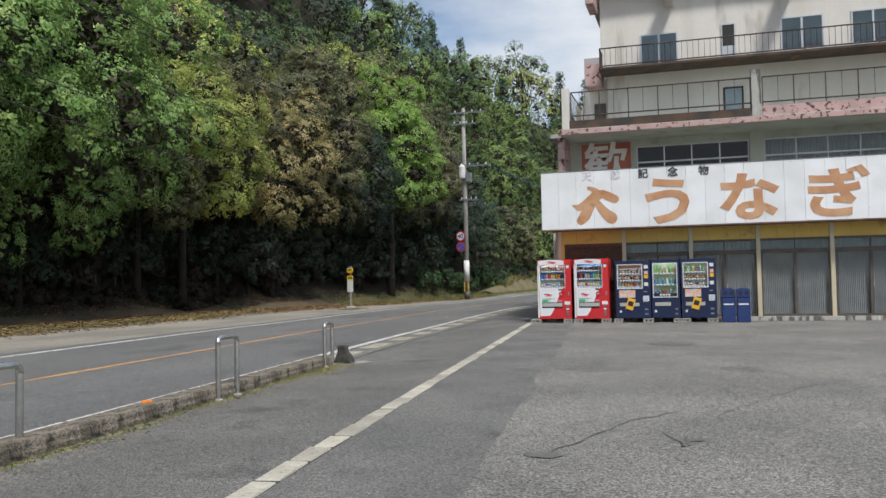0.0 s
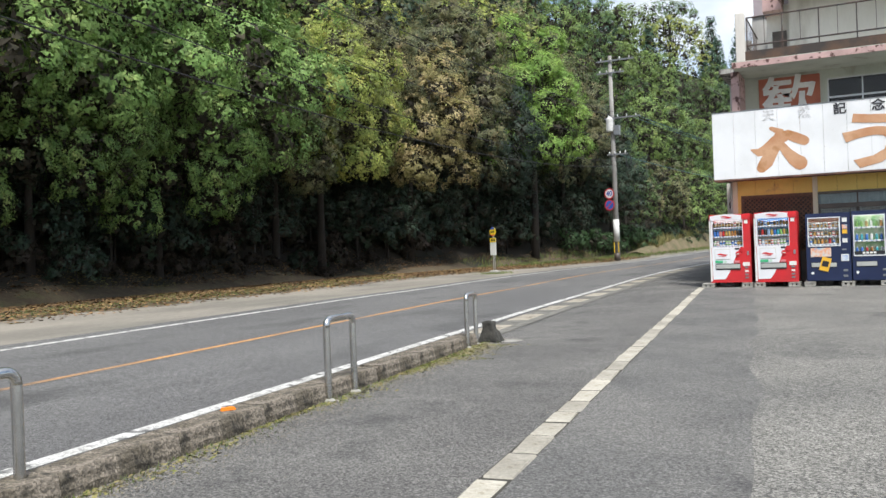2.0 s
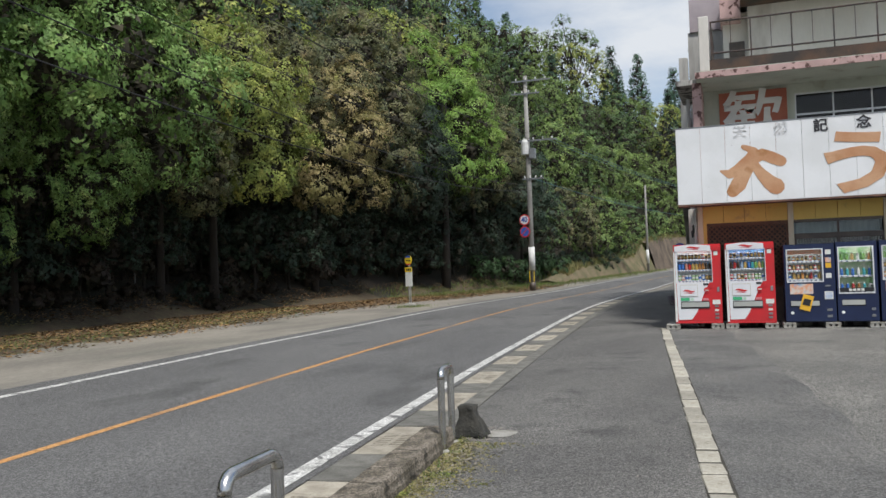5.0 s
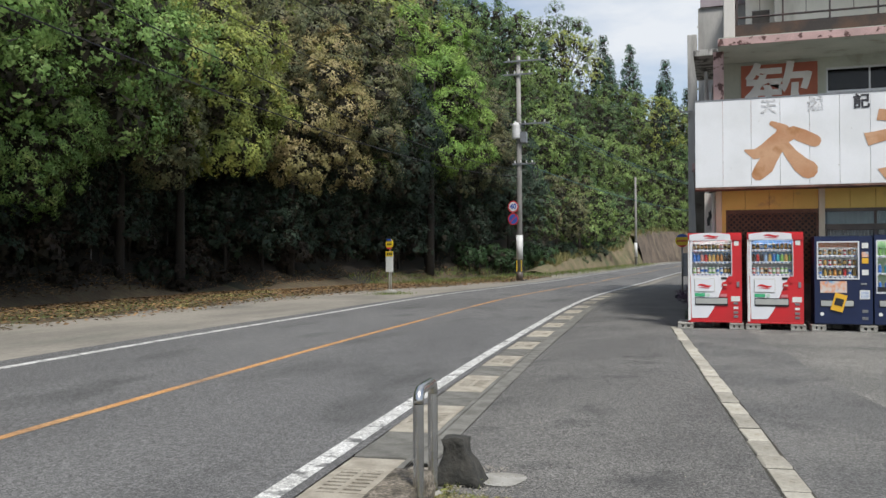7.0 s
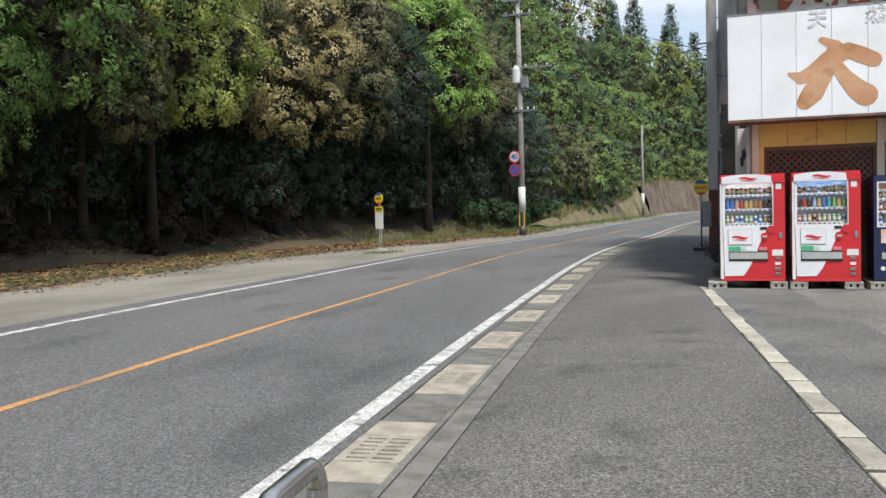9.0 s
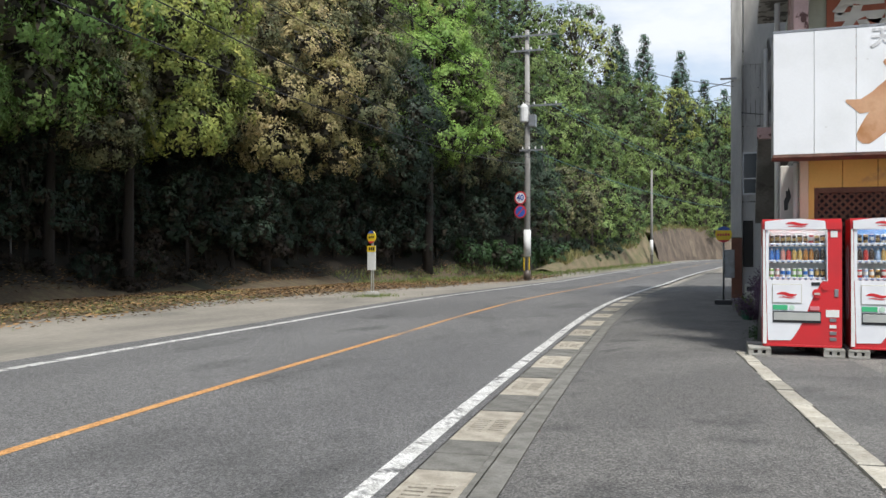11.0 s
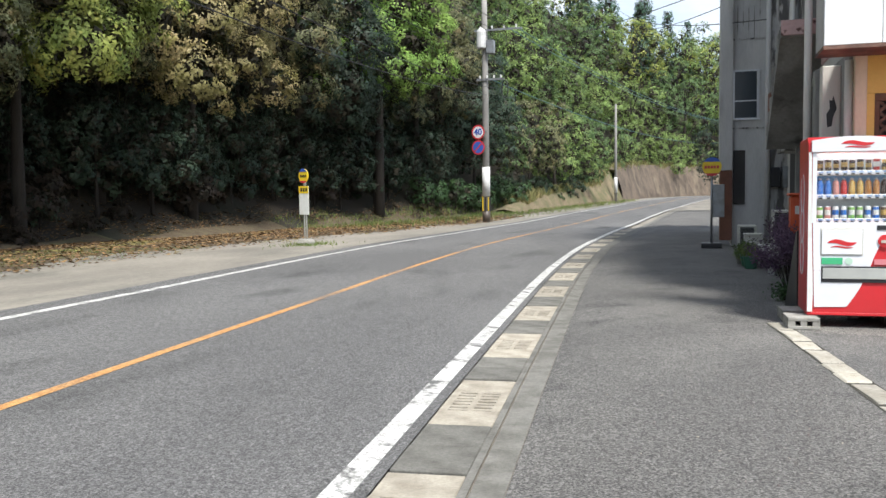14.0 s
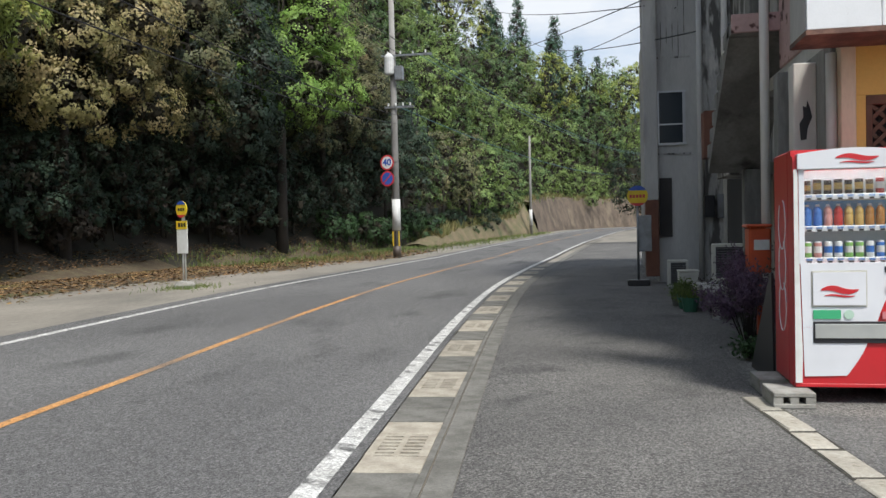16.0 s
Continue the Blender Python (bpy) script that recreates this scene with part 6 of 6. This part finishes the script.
for i, (x, y, m_) in enumerate(((-0.12, 7.3, POT), (-0.18, 7.8, CONC_GREY), (-0.1, 6.8, POT))):
    p = empty("flower_pot", pose(x, y, lot_z(0, y)), "small plant pot with green shoots", "plant pot", "pots by the wall")
    part("pot", lathe([(0.1, 0), (0.14, 0.2), (0.15, 0.22), (0.12, 0.2)], 14), m_, p)
    b = bmesh.new()
    rg = random.Random(i)
    for j in range(60):
        a, r = rg.uniform(0, 6.28), rg.uniform(0, 0.12)
        q = Vector((r * math.cos(a), r * math.sin(a), 0.2))
        t = q + Vector((rg.uniform(-0.12, 0.12), rg.uniform(-0.12, 0.12), rg.uniform(0.06, 0.22)))
        b.faces.new([b.verts.new(c) for c in (q, q + Vector((0.015, 0.01, 0)), t)])
    part("shoots", b, LEAF_GRASS, p)
for x, z, w, h, m_ in ((0.9, 1.55, 0.2, 0.35, PLASTIC_BLACK), ):
    e = empty("meter_box", pose(0.93, 10.2, z), "dark electricity meter box on the wall", "meter")
    part("box", bx(-0.16, 0, -0.12, 0.14, 0, 0.42, 0.01), PLASTIC_BLACK, e)
    part("dial", bx(-0.175, -0.161, -0.06, 0.08, 0.2, 0.34), STEEL_DARK, e)
mb2 = empty("meter_box", pose(0.1, 9.39, 1.5), "dark meter boxes on the stained pier", "meter")
part("box", bx(0.32, 0.5, -0.12, 0, 0, 0.4, 0.01), PLASTIC_BLACK, mb2)
part("box", bx(0.55, 0.8, -0.12, 0, -0.02, 0.42, 0.01), STEEL_DARK, mb2)
st2 = plate([(0.5 * a, 0.5 * b) for a, b in ((0, 0), (0.1, 0.02), (0.12, 0.22), (0.2, 0.42), (0.16, 0.6), (0.12, 0.72), (0.1, 0.6), (0.04, 0.62), (0.05, 0.42), (-0.02, 0.3))], 0, 0.003)
mk = link("peeled_patch", st2, PLASTIC_BLACK)
mk.matrix_basis = pose(0.36, 1.396, 2.12)
tagged(mk, "dark peeled patch on the pale side wall", "wall mark")


def twig_bush(name, cx, cy, z, rx, ry, h, n, material, label, seed, size=0.03):
    rg = np.random.RandomState(seed)
    root = empty(name, pose(cx, cy, z), label, "bush")
    b = bmesh.new()
    tips = []
    for i in range(46):
        a, r = rg.uniform(0, 6.28), rg.uniform(0.2, 1)
        t = Vector((rx * r * math.cos(a), ry * r * math.sin(a), h * (1.05 - 0.6 * r * r) * rg.uniform(0.75, 1.1)))
        m = Vector((t.x * 0.4, t.y * 0.4, t.z * 0.6))
        tube([(t.x * 0.15, t.y * 0.15, 0), m, t], 0.006, 4, b, False, 0.002)
        tips.append((m, t))
    part("stems", b, BARK, root)
    V, F = [], []
    for i in range(n):
        m, t = tips[rg.randint(len(tips))]
        k = rg.uniform(0.0, 1.08)
        p = m.lerp(t, k) + Vector(rg.normal(0, 0.05, 3))
        d = Vector(rg.normal(0, 1, 3)).normalized() * size
        o = d.cross(Vector(rg.normal(0, 1, 3))).normalized() * size * 0.45
        q = len(V)
        V += [p - d, p + o, p + d, p - o]
        F.append((q, q + 1, q + 2, q + 3))
    me = bpy.data.meshes.new("foliage")
    me.from_pydata([tuple(v) for v in V], [], F)
    me.materials.append(material)
    o = new("foliage", me)
    o.parent = root
    return root


twig_bush("flowering_bush", 0.22, 3.4, 0.03, 0.62, 1.8, 1.0, 9000, LEAF_PURPLE, "sprawling bush of small purple flowers against the wall", 3, 0.022)
twig_bush("green_weed", 0.02, 2.2, 0.02, 0.16, 0.25, 0.18, 400, LEAF_BUSH, "small green weed at the foot of the wall", 5, 0.03)
twig_bush("green_weed", -0.12, 7.4, 0.09, 0.25, 0.6, 0.35, 900, LEAF_GRASS, "small green weed among the pots", 6, 0.03)
bd = link("leaning_board", plate([(0, 0), (0.9, 0), (0.9, 0.02), (0.1, 0.95), (0.05, 0.95)], 0, 0.02), PLASTIC_BLACK)
bd.matrix_basis = pose(0.02, 0.85, 0.0, 0, 0, 92)
tagged(bd, "dark board leaning behind the vending machine", "board")

# earth bank, then a retaining wall at the bend
def wall_w(y):
    return float(np.interp(y, (46, 70, 78, 100, 130), (9.4, 8.6, 7.6, 7.6, 7.8)))


def bank_h(y):
    return float(np.interp(y, (46, 56, 74, 80, 90, 130), (0.1, 1.1, 1.7, 3.3, 3.9, 3.6)))


def bank(name, y0, y1, material, label, lean):
    rows = []
    n = int((y1 - y0) / 1.2)
    for i in range(n + 1):
        y = y0 + (y1 - y0) * i / n
        w = wall_w(y)
        x, zz = edge(y) - w, land(w, y)
        h = bank_h(y) * (1 + 0.05 * noise.noise(Vector((0, y * 0.35, 0))))
        row = []
        for k in (-0.1, 0.0, 0.15, 0.3, 0.45, 0.6, 0.75, 0.9, 1.0):
            r = 0.16 * noise.noise(Vector((k * h * 1.1, y * 0.7, 5)))
            row.append((x - lean * max(k, 0) * h + r, y, zz + k * h))
        row += [(x - lean * h - 0.7, y, zz + h + 0.15), (x - lean * h - 2.2, y, zz + h * 0.5)]
        rows.append(row)
    return tagged(grid(name, rows, material), label, "wall", kind="structure")


BANK = mat("bare_earth_bank", (0.2, 0.155, 0.095), 0.95, vary=(0.13, 0.12, 0.06), scale=0.7, grain=0.4, gscale=9, bump=0.9, bscale=9, vary2=(0.08, 0.09, 0.04), scale2=0.5)
RETAIN = mat("stained_retaining_wall", (0.15, 0.115, 0.085), 0.95, vary=(0.09, 0.07, 0.052), scale=0.9, grain=0.35, gscale=9, bump=0.9, bscale=10, vary2=(0.21, 0.17, 0.12), scale2=0.6, stretch=(1, 1, 0.6))
bank("bank_roadside", 46, 79.5, BANK, "low bare earth bank with dry grass beside the road", 0.55)
bank("wall_retaining", 79.4, 130, RETAIN, "stained brown retaining wall along the bend", 0.3)


def bank_top_at(rg):
    y = rg.uniform(50, 124)
    w = wall_w(y) + (0.55 if y < 79.5 else 0.3) * bank_h(y) + rg.uniform(-0.1, 1.6)
    return (edge(y) - w, y, land(wall_w(y), y) + bank_h(y) * rg.uniform(0.86, 1.02)), rg.uniform(0.6, 1.4)


scatter("bank_grass", 9000, bank_top_at, 0.5, LEAF_STRAW, "pale dry grass hanging over the bank and wall top", "grass", 41, True)

# ---- trees ----
def lobes_round(rg, h, R, base, n):
    """Billows set evenly over an uneven egg-shaped crown, open at its underside."""
    c = []
    zc, hh = (h + base) / 2, (h - base) / 2
    for i in range(n):
        z = 1 - 1.74 * (i + 0.5) / n
        a = i * 2.39996 + rg.uniform(-0.25, 0.25)
        q = math.sqrt(max(0, 1 - z * z))
        d = np.array((q * math.cos(a), q * math.sin(a), z))
        k = rg.uniform(0.62, 0.94) * (1 + 0.22 * noise.noise(Vector(d * 1.6 + R)))
        c.append((R * k * d[0], R * k * d[1], zc + hh * k * z, R * rg.uniform(0.19, 0.31)))
    return np.array(c)


def lobes_cone(rg, h, R, base, n):
    c = []
    for i in range(n):
        k = i / n
        zc = base + (h - base) * k
        a = i * 2.4
        r = R * (1 - k) * 0.7
        c.append((r * math.cos(a), r * math.sin(a), zc, R * (0.16 + 0.34 * (1 - k))))
    return np.array(c)


def crown_mesh(name, rg, lobes, count, size, material, middle, tuft, per, inner):
    """Small leaves in tufts over the outsides of the billows, coarse leaves within coloured near-black as crown shade;
    each leaf takes the lie of its billow.
    """
    nt = max(20, count // per)
    w = lobes[:, 3] ** 2
    pick = rg.choice(len(lobes), nt * 4, p=w / w.sum())
    d = rg.normal(0, 1, (nt * 4, 3))
    d /= np.linalg.norm(d, axis=1)[:, None]
    out = lobes[pick, :3] - middle
    out /= np.linalg.norm(out, axis=1)[:, None] + 1e-6
    squash = np.array((1, 1, 0.85))
    C = lobes[pick, :3] + d * (lobes[pick, 3] * rg.uniform(0.84, 1.08, nt * 4))[:, None] * squash
    deep = np.zeros(len(C))
    for L in lobes:
        deep += np.linalg.norm((C - L[:3]) / squash, axis=1) / L[3] < 0.72
    keep = np.where((deep == 0) & ((d * out).sum(1) > -0.35) & (d[:, 2] > -0.75))[0][:nt]
    C, d, out = C[keep], d[keep], out[keep]
    nt = len(C)
    axis = d * 0.85 + np.array((0, 0, 0.4)) + rg.normal(0, 0.15, (nt, 3))
    axis /= np.linalg.norm(axis, axis=1)[:, None]
    off = rg.normal(0, 1, (nt, per, 3))
    off /= np.linalg.norm(off, axis=2)[:, :, None]
    side = (off * axis[:, None]).sum(2)
    off = off + axis[:, None] * np.where(side < 0, -1.6 * side, 0)[:, :, None]
    rad = (tuft * rg.uniform(0.6, 1.35, nt))[:, None, None] * rg.uniform(0.5, 1.05, (nt, per, 1))
    P = (C[:, None] + off * rad).reshape(-1, 3)
    lie = (off * 0.55 + (d * 0.75 + out * 0.3)[:, None]).reshape(-1, 3)
    lie[:, 2] += 0.25
    s = size * rg.uniform(0.6, 1.35, nt * per)
    # coarse inner leaves, darkened by colour so gaps between tufts look shaded
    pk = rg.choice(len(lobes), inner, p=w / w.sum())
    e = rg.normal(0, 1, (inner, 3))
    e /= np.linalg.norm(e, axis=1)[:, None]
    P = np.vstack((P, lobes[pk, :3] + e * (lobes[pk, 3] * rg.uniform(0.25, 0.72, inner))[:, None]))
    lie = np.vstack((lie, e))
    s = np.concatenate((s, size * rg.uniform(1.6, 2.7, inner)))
    n = len(P)
    lie /= np.linalg.norm(lie, axis=1)[:, None]
    nrm = lie + rg.normal(0, 0.3, (n, 3))
    nrm /= np.linalg.norm(nrm, axis=1)[:, None]
    t = np.cross(nrm, rg.normal(0, 1, (n, 3)))
    t /= np.linalg.norm(t, axis=1)[:, None]
    o = np.cross(nrm, t)
    s = s[:, None]
    V = np.empty((n, 3, 3))
    V[:, 0] = P - t * s
    V[:, 1] = P + t * s * 0.6 - o * s * 0.55
    V[:, 2] = P + t * s * 0.6 + o * s * 0.55
    turned = (np.cross(V[:, 1] - V[:, 0], V[:, 2] - V[:, 0]) * lie).sum(1) < 0
    V[turned] = V[turned][:, ::-1]
    me = bpy.data.meshes.new(name)
    me.vertices.add(n * 3)
    me.vertices.foreach_set("co", V.reshape(-1))
    me.loops.add(n * 3)
    me.loops.foreach_set("vertex_index", np.arange(n * 3, dtype=np.int32))
    me.polygons.add(n)
    me.polygons.foreach_set("loop_start", np.arange(0, n * 3, 3, dtype=np.int32))
    me.polygons.foreach_set("use_smooth", [True] * n)
    me.materials.append(material)
    me.materials.append(CROWN_SHADE)
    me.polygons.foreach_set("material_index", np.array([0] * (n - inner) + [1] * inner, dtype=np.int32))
    me.update()
    me.validate()
    me.normals_split_custom_set_from_vertices(np.repeat(lie, 3, axis=0).tolist())
    return me


def make_tree(name, seed, h, R, base, n, count, size, material, label, cone=False, limbs=9):
    rg = np.random.RandomState(seed)
    root = empty(name, pose(0, 0, -200), label, "tree", "hillside trees")
    L = (lobes_cone if cone else lobes_round)(rg, h, R, base, n)
    b = bmesh.new()
    lean = rg.normal(0, 0.25, 2)
    top = (lean[0], lean[1], h * 0.8)
    tube([(0, 0, -1.2), (lean[0] * 0.2, lean[1] * 0.2, h * 0.25), (lean[0] * 0.6, lean[1] * 0.4, h * 0.5), top], 0.02 * h, 8, b, True, 0.03)
    for i in range(min(limbs, len(L))):
        c = L[i, :3]
        z0 = max(base * 0.5, c[2] * 0.55)
        tube([(lean[0] * z0 / h, lean[1] * z0 / h, z0), (c[0] * 0.5, c[1] * 0.5, (z0 + c[2]) / 2 + 0.3), tuple(c)], 0.008 * h, 5, b, False, 0.02)
    part("trunk", b, BARK, root, smooth=True)
    near = size < 0.1
    me = crown_mesh("crown", rg, L, count, size, material, np.array((0, 0, base + (h - base) * 0.4)), size * (4.6 if near else 3.0), 36 if near else 16, count // (10 if near else 9))
    o = new("crown", me)
    o.parent = root
    return root


NEAR = [make_tree("broadleaf_tree", 10 + i, h, R, base, n, cnt, size, m_, lab) for i, (h, R, base, n, cnt, size, m_, lab) in enumerate((
    (14.5, 6.6, 1.9, 56, 62000, 0.085, LEAF_CAMPHOR, "large evergreen tree with glossy mid-green foliage"),
    (11.0, 4.0, 3.4, 38, 40000, 0.072, LEAF_YELLOW, "tree with yellow-green fresh spring foliage"),
    (14.5, 4.5, 2.4, 48, 48000, 0.074, LEAF_BROWN, "tree with olive-brown spring foliage"),
    (15.0, 3.7, 3.6, 38, 40000, 0.075, LEAF_LIME, "slender tree with bright lime-green foliage"),
    (12.0, 4.8, 1.6, 46, 42000, 0.075, LEAF_DARK, "dark evergreen tree with dense foliage"),
    (12.5, 4.2, 3.0, 42, 42000, 0.072, LEAF_TAN, "tree flowering in tan and yellow-green"),
    (15.5, 6.4, 2.0, 56, 62000, 0.085, LEAF_CAMPHOR, "tall evergreen tree with lobed green crown")))]
FAR = [make_tree("broadleaf_tree", 40 + i, h, R, base, n, cnt, size, m_, lab) for i, (h, R, base, n, cnt, size, m_, lab) in enumerate((
    (12.0, 4.8, 1.0, 32, 6600, 0.13, LEAF_BROWN, "hillside tree with olive-brown foliage"),
    (12.5, 5.0, 1.0, 32, 6600, 0.13, LEAF_YELLOW, "hillside tree with yellow-green foliage"),
    (12.0, 5.0, 1.0, 32, 6600, 0.13, LEAF_HILL, "hillside tree with mid-green foliage"),
    (11.5, 4.6, 1.0, 30, 6200, 0.13, LEAF_DARK, "dark hillside evergreen tree"),
    (11.0, 4.4, 1.0, 30, 6200, 0.13, LEAF_SOFT, "hillside tree with soft light green foliage")))]
CEDAR = make_tree("cedar_tree", 70, 15.0, 3.0, 1.0, 44, 6500, 0.17, LEAF_CEDAR, "tall dark conical cedar on the ridge", True, 0)
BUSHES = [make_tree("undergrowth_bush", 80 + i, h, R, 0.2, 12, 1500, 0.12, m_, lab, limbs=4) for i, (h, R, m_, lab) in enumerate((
    (2.4, 1.7, LEAF_BUSH, "leafy green undergrowth bush at the forest edge"), (1.8, 1.5, LEAF_DRY, "dry brown brush at the forest edge"), (3.2, 2.0, LEAF_DARK, "evergreen undergrowth bush coloured dark as forest shade")))]
for o in NEAR + FAR + [CEDAR] + BUSHES:
    if o in BUSHES:
        o["category"], o["group"] = "bush", "forest undergrowth"

first_use = {}


def plant(proto, x, y, z, scale, rz):
    """Stand the prototype itself first, then copies."""
    m = pose(x, y, z, 0, 0, rz)
    if proto.name not in first_use:
        first_use[proto.name] = True
        proto.scale = (scale,) * 3
        proto.matrix_basis = m @ Matrix.Diagonal((scale, scale, scale, 1))
        return proto
    o = copy_thing(proto, m)
    o.matrix_basis = m @ Matrix.Diagonal((scale, scale, scale, 1))
    return o


def plant_u(proto, d, y, scale, rz, sink=0.0):
    u = float(np.interp(y, FOOT_Y, FOOT_U)) + d
    return plant(proto, edge(y) - u, y, land(u, y) - sink, scale, rz)


rng = random.Random(21)
# front row, species in the order in which they stand along the road
for y, d, k, s in ((-17, 2.4, 0, 1.0), (-13.0, 2.0, 4, 1.0), (-8.6, 2.2, 0, 1.0), (-3.4, 2.4, 6, 1.0), (1.6, 2.0, 0, 1.0), (-5.6, 1.2, 6, 0.58), (0.2, 1.2, 6, 0.6),
                   (7.6, 1.0, 2, 0.74), (6.8, 5.0, 2, 1.0), (11.0, 0.8, 1, 1.1), (13.6, 4.0, 1, 1.05), (16.0, 2.4, 2, 0.92),
                   (19.4, 1.2, 5, 1.0), (24.2, 2.4, 2, 1.1), (28.4, 2.4, 4, 1.0), (32.8, 0.9, 3, 1.1), (39.4, 2.4, 2, 0.9), (43.5, 2.4, 4, 0.9)):
    plant_u(NEAR[k], d, y, s, rng.uniform(0, 360), 0.2)
for y, d, k, s in ((-14, 7, 3, 1.05), (-9, 7.5, 2, 1.1), (-4, 7, 1, 1.1), (1, 7, 0, 1.15), (6, 7.0, 1, 1.1), (10, 7, 0, 1.05), (14, 7, 0, 1.1), (18, 6.5, 1, 1.1), (22.5, 7, 3, 1.15), (27, 7, 0, 1.1), (31, 7, 3, 1.1), (35.5, 7, 1, 1.1), (40, 7, 0, 1.15)):
    plant_u(FAR[k], d, y, s, rng.uniform(0, 360), 0.3)
for d in (14, 21.5, 30, 41):
    y = -16 + rng.uniform(0, 3)
    while y < 150:
        if not (d > 28 and y < 8) and not (d > 38 and y > 110):
            k = rng.choice((0, 1, 2, 2, 3, 0)) if y < 50 else rng.choice((2, 4, 4, 2, 1))
            proto = CEDAR if (d > 19 and y > 52 and rng.random() < 0.55) else FAR[k]
            plant_u(proto, d + rng.uniform(-1.8, 1.8), y, rng.uniform(0.85, 1.2) * (0.72 if proto is CEDAR else 1.0), rng.uniform(0, 360), 0.4)
        y += rng.uniform(6.0, 8.2)
for d in (1.8, 7.0):
    y = 46.0
    while y < 150:
        k = rng.choice((2, 3, 2, 0, 3)) if y < 60 else rng.choice((2, 4, 4, 2))
        plant_u(FAR[k], d + rng.uniform(-0.6, 1.2), y, rng.uniform(0.5, 0.8) if d < 3 else rng.uniform(0.75, 1.0), rng.uniform(0, 360), 0.3)
        y += rng.uniform(4.6, 6.4)
# trees that close the view round the bend
for x, y, s in ((1.5, 48, 0.58), (8.0, 58, 0.7), (14, 66, 0.8), (22, 75, 0.9), (33, 84, 0.9), (45, 110, 1.0), (22, 130, 1.0), (33, 140, 1.1), (12, 142, 1.0), (2, 138, 1.0)):
    plant(FAR[3 if y < 50 else rng.choice((2, 3, 2))], x, y, rise(y) - 0.1, s, rng.uniform(0, 360))
# undergrowth along the foot of the slope
y = -18.0
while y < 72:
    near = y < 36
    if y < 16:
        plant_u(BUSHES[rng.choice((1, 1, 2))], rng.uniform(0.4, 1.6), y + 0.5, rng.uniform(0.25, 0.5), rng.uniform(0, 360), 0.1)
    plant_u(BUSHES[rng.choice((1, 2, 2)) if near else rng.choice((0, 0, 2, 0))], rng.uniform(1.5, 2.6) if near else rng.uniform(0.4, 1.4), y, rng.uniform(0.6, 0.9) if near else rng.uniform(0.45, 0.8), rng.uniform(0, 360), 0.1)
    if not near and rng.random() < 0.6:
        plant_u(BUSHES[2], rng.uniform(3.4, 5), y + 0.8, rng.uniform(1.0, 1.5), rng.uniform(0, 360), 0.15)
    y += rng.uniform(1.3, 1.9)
# small evergreens in shade-dark colour fill the unlit space under the tall crowns
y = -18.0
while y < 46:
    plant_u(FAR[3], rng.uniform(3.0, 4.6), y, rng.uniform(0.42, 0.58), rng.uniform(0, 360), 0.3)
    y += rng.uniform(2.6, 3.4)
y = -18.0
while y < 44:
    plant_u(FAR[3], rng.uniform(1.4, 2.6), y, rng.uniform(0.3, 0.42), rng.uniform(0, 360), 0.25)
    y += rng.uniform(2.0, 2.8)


tp = link("thin_post", tube([(-20.35, 6.4, land(edge(6.4) + 20.35, 6.4) - 0.2), (-20.4, 6.4, 4.0)], 0.028, 8), STEEL_DARK, smooth=True)
tagged(tp, "thin grey post at the dark forest edge", "post")


def bare_tree(x, y, z, seed):
    rg = random.Random(seed)
    root = empty("bare_twigged_tree", pose(x, y, z), "tree with pale bare twigs and sparse yellow-green leaves", "tree")
    b = bmesh.new()
    tips = []

    def grow(p, d, r, depth):
        q = p
        pts = [p]
        for i in range(4):
            d = (d + Vector((rg.uniform(-0.3, 0.3), rg.uniform(-0.3, 0.3), rg.uniform(-0.12, 0.2)))).normalized()
            q = q + d * (0.5 if depth else 0.9) * (0.8 ** (3 - depth) if depth < 3 else 1)
            pts.append(q)
            if depth > 0 and i > 0:
                for _ in range(2):
                    e = (d + Vector((rg.uniform(-0.9, 0.9), rg.uniform(-0.9, 0.9), rg.uniform(-0.5, 0.6)))).normalized()
                    grow(q, e, r * 0.55, depth - 1)
        tube(pts, r, 5, b, False, r * 0.5)
        if depth < 2:
            tips.extend(pts[1:])
    grow(Vector((0, 0, 0)), Vector((0.5, 0, 0.85)).normalized(), 0.06, 3)
    part("branches", b, BARE, root)
    rn = np.random.RandomState(seed)
    V, F = [], []
    for t in tips:
        for _ in range(5):
            p = t + Vector(rn.normal(0, 0.14, 3))
            d = Vector(rn.normal(0, 1, 3)).normalized() * 0.07
            o = d.cross(Vector(rn.normal(0, 1, 3))).normalized() * 0.03
            q = len(V)
            V += [tuple(p - d), tuple(p + o), tuple(p + d), tuple(p - o)]
            F.append((q, q + 1, q + 2, q + 3))
    me = bpy.data.meshes.new("leaves")
    me.from_pydata(V, [], F)
    me.materials.append(LEAF_YELLOW)
    o = new("leaves", me)
    o.parent = root
    return root


bare_tree(-17.2, -10.4, 3.4, 4)

for i in range(14):
    y = 60 + i * 4.2
    w = wall_w(y) + 0.4 * bank_h(y) + 1.6
    plant(BUSHES[(0, 1, 0)[i % 3]], edge(y) - w, y, land(wall_w(y), y) + bank_h(y) * 0.75, 0.6, 40 * i)
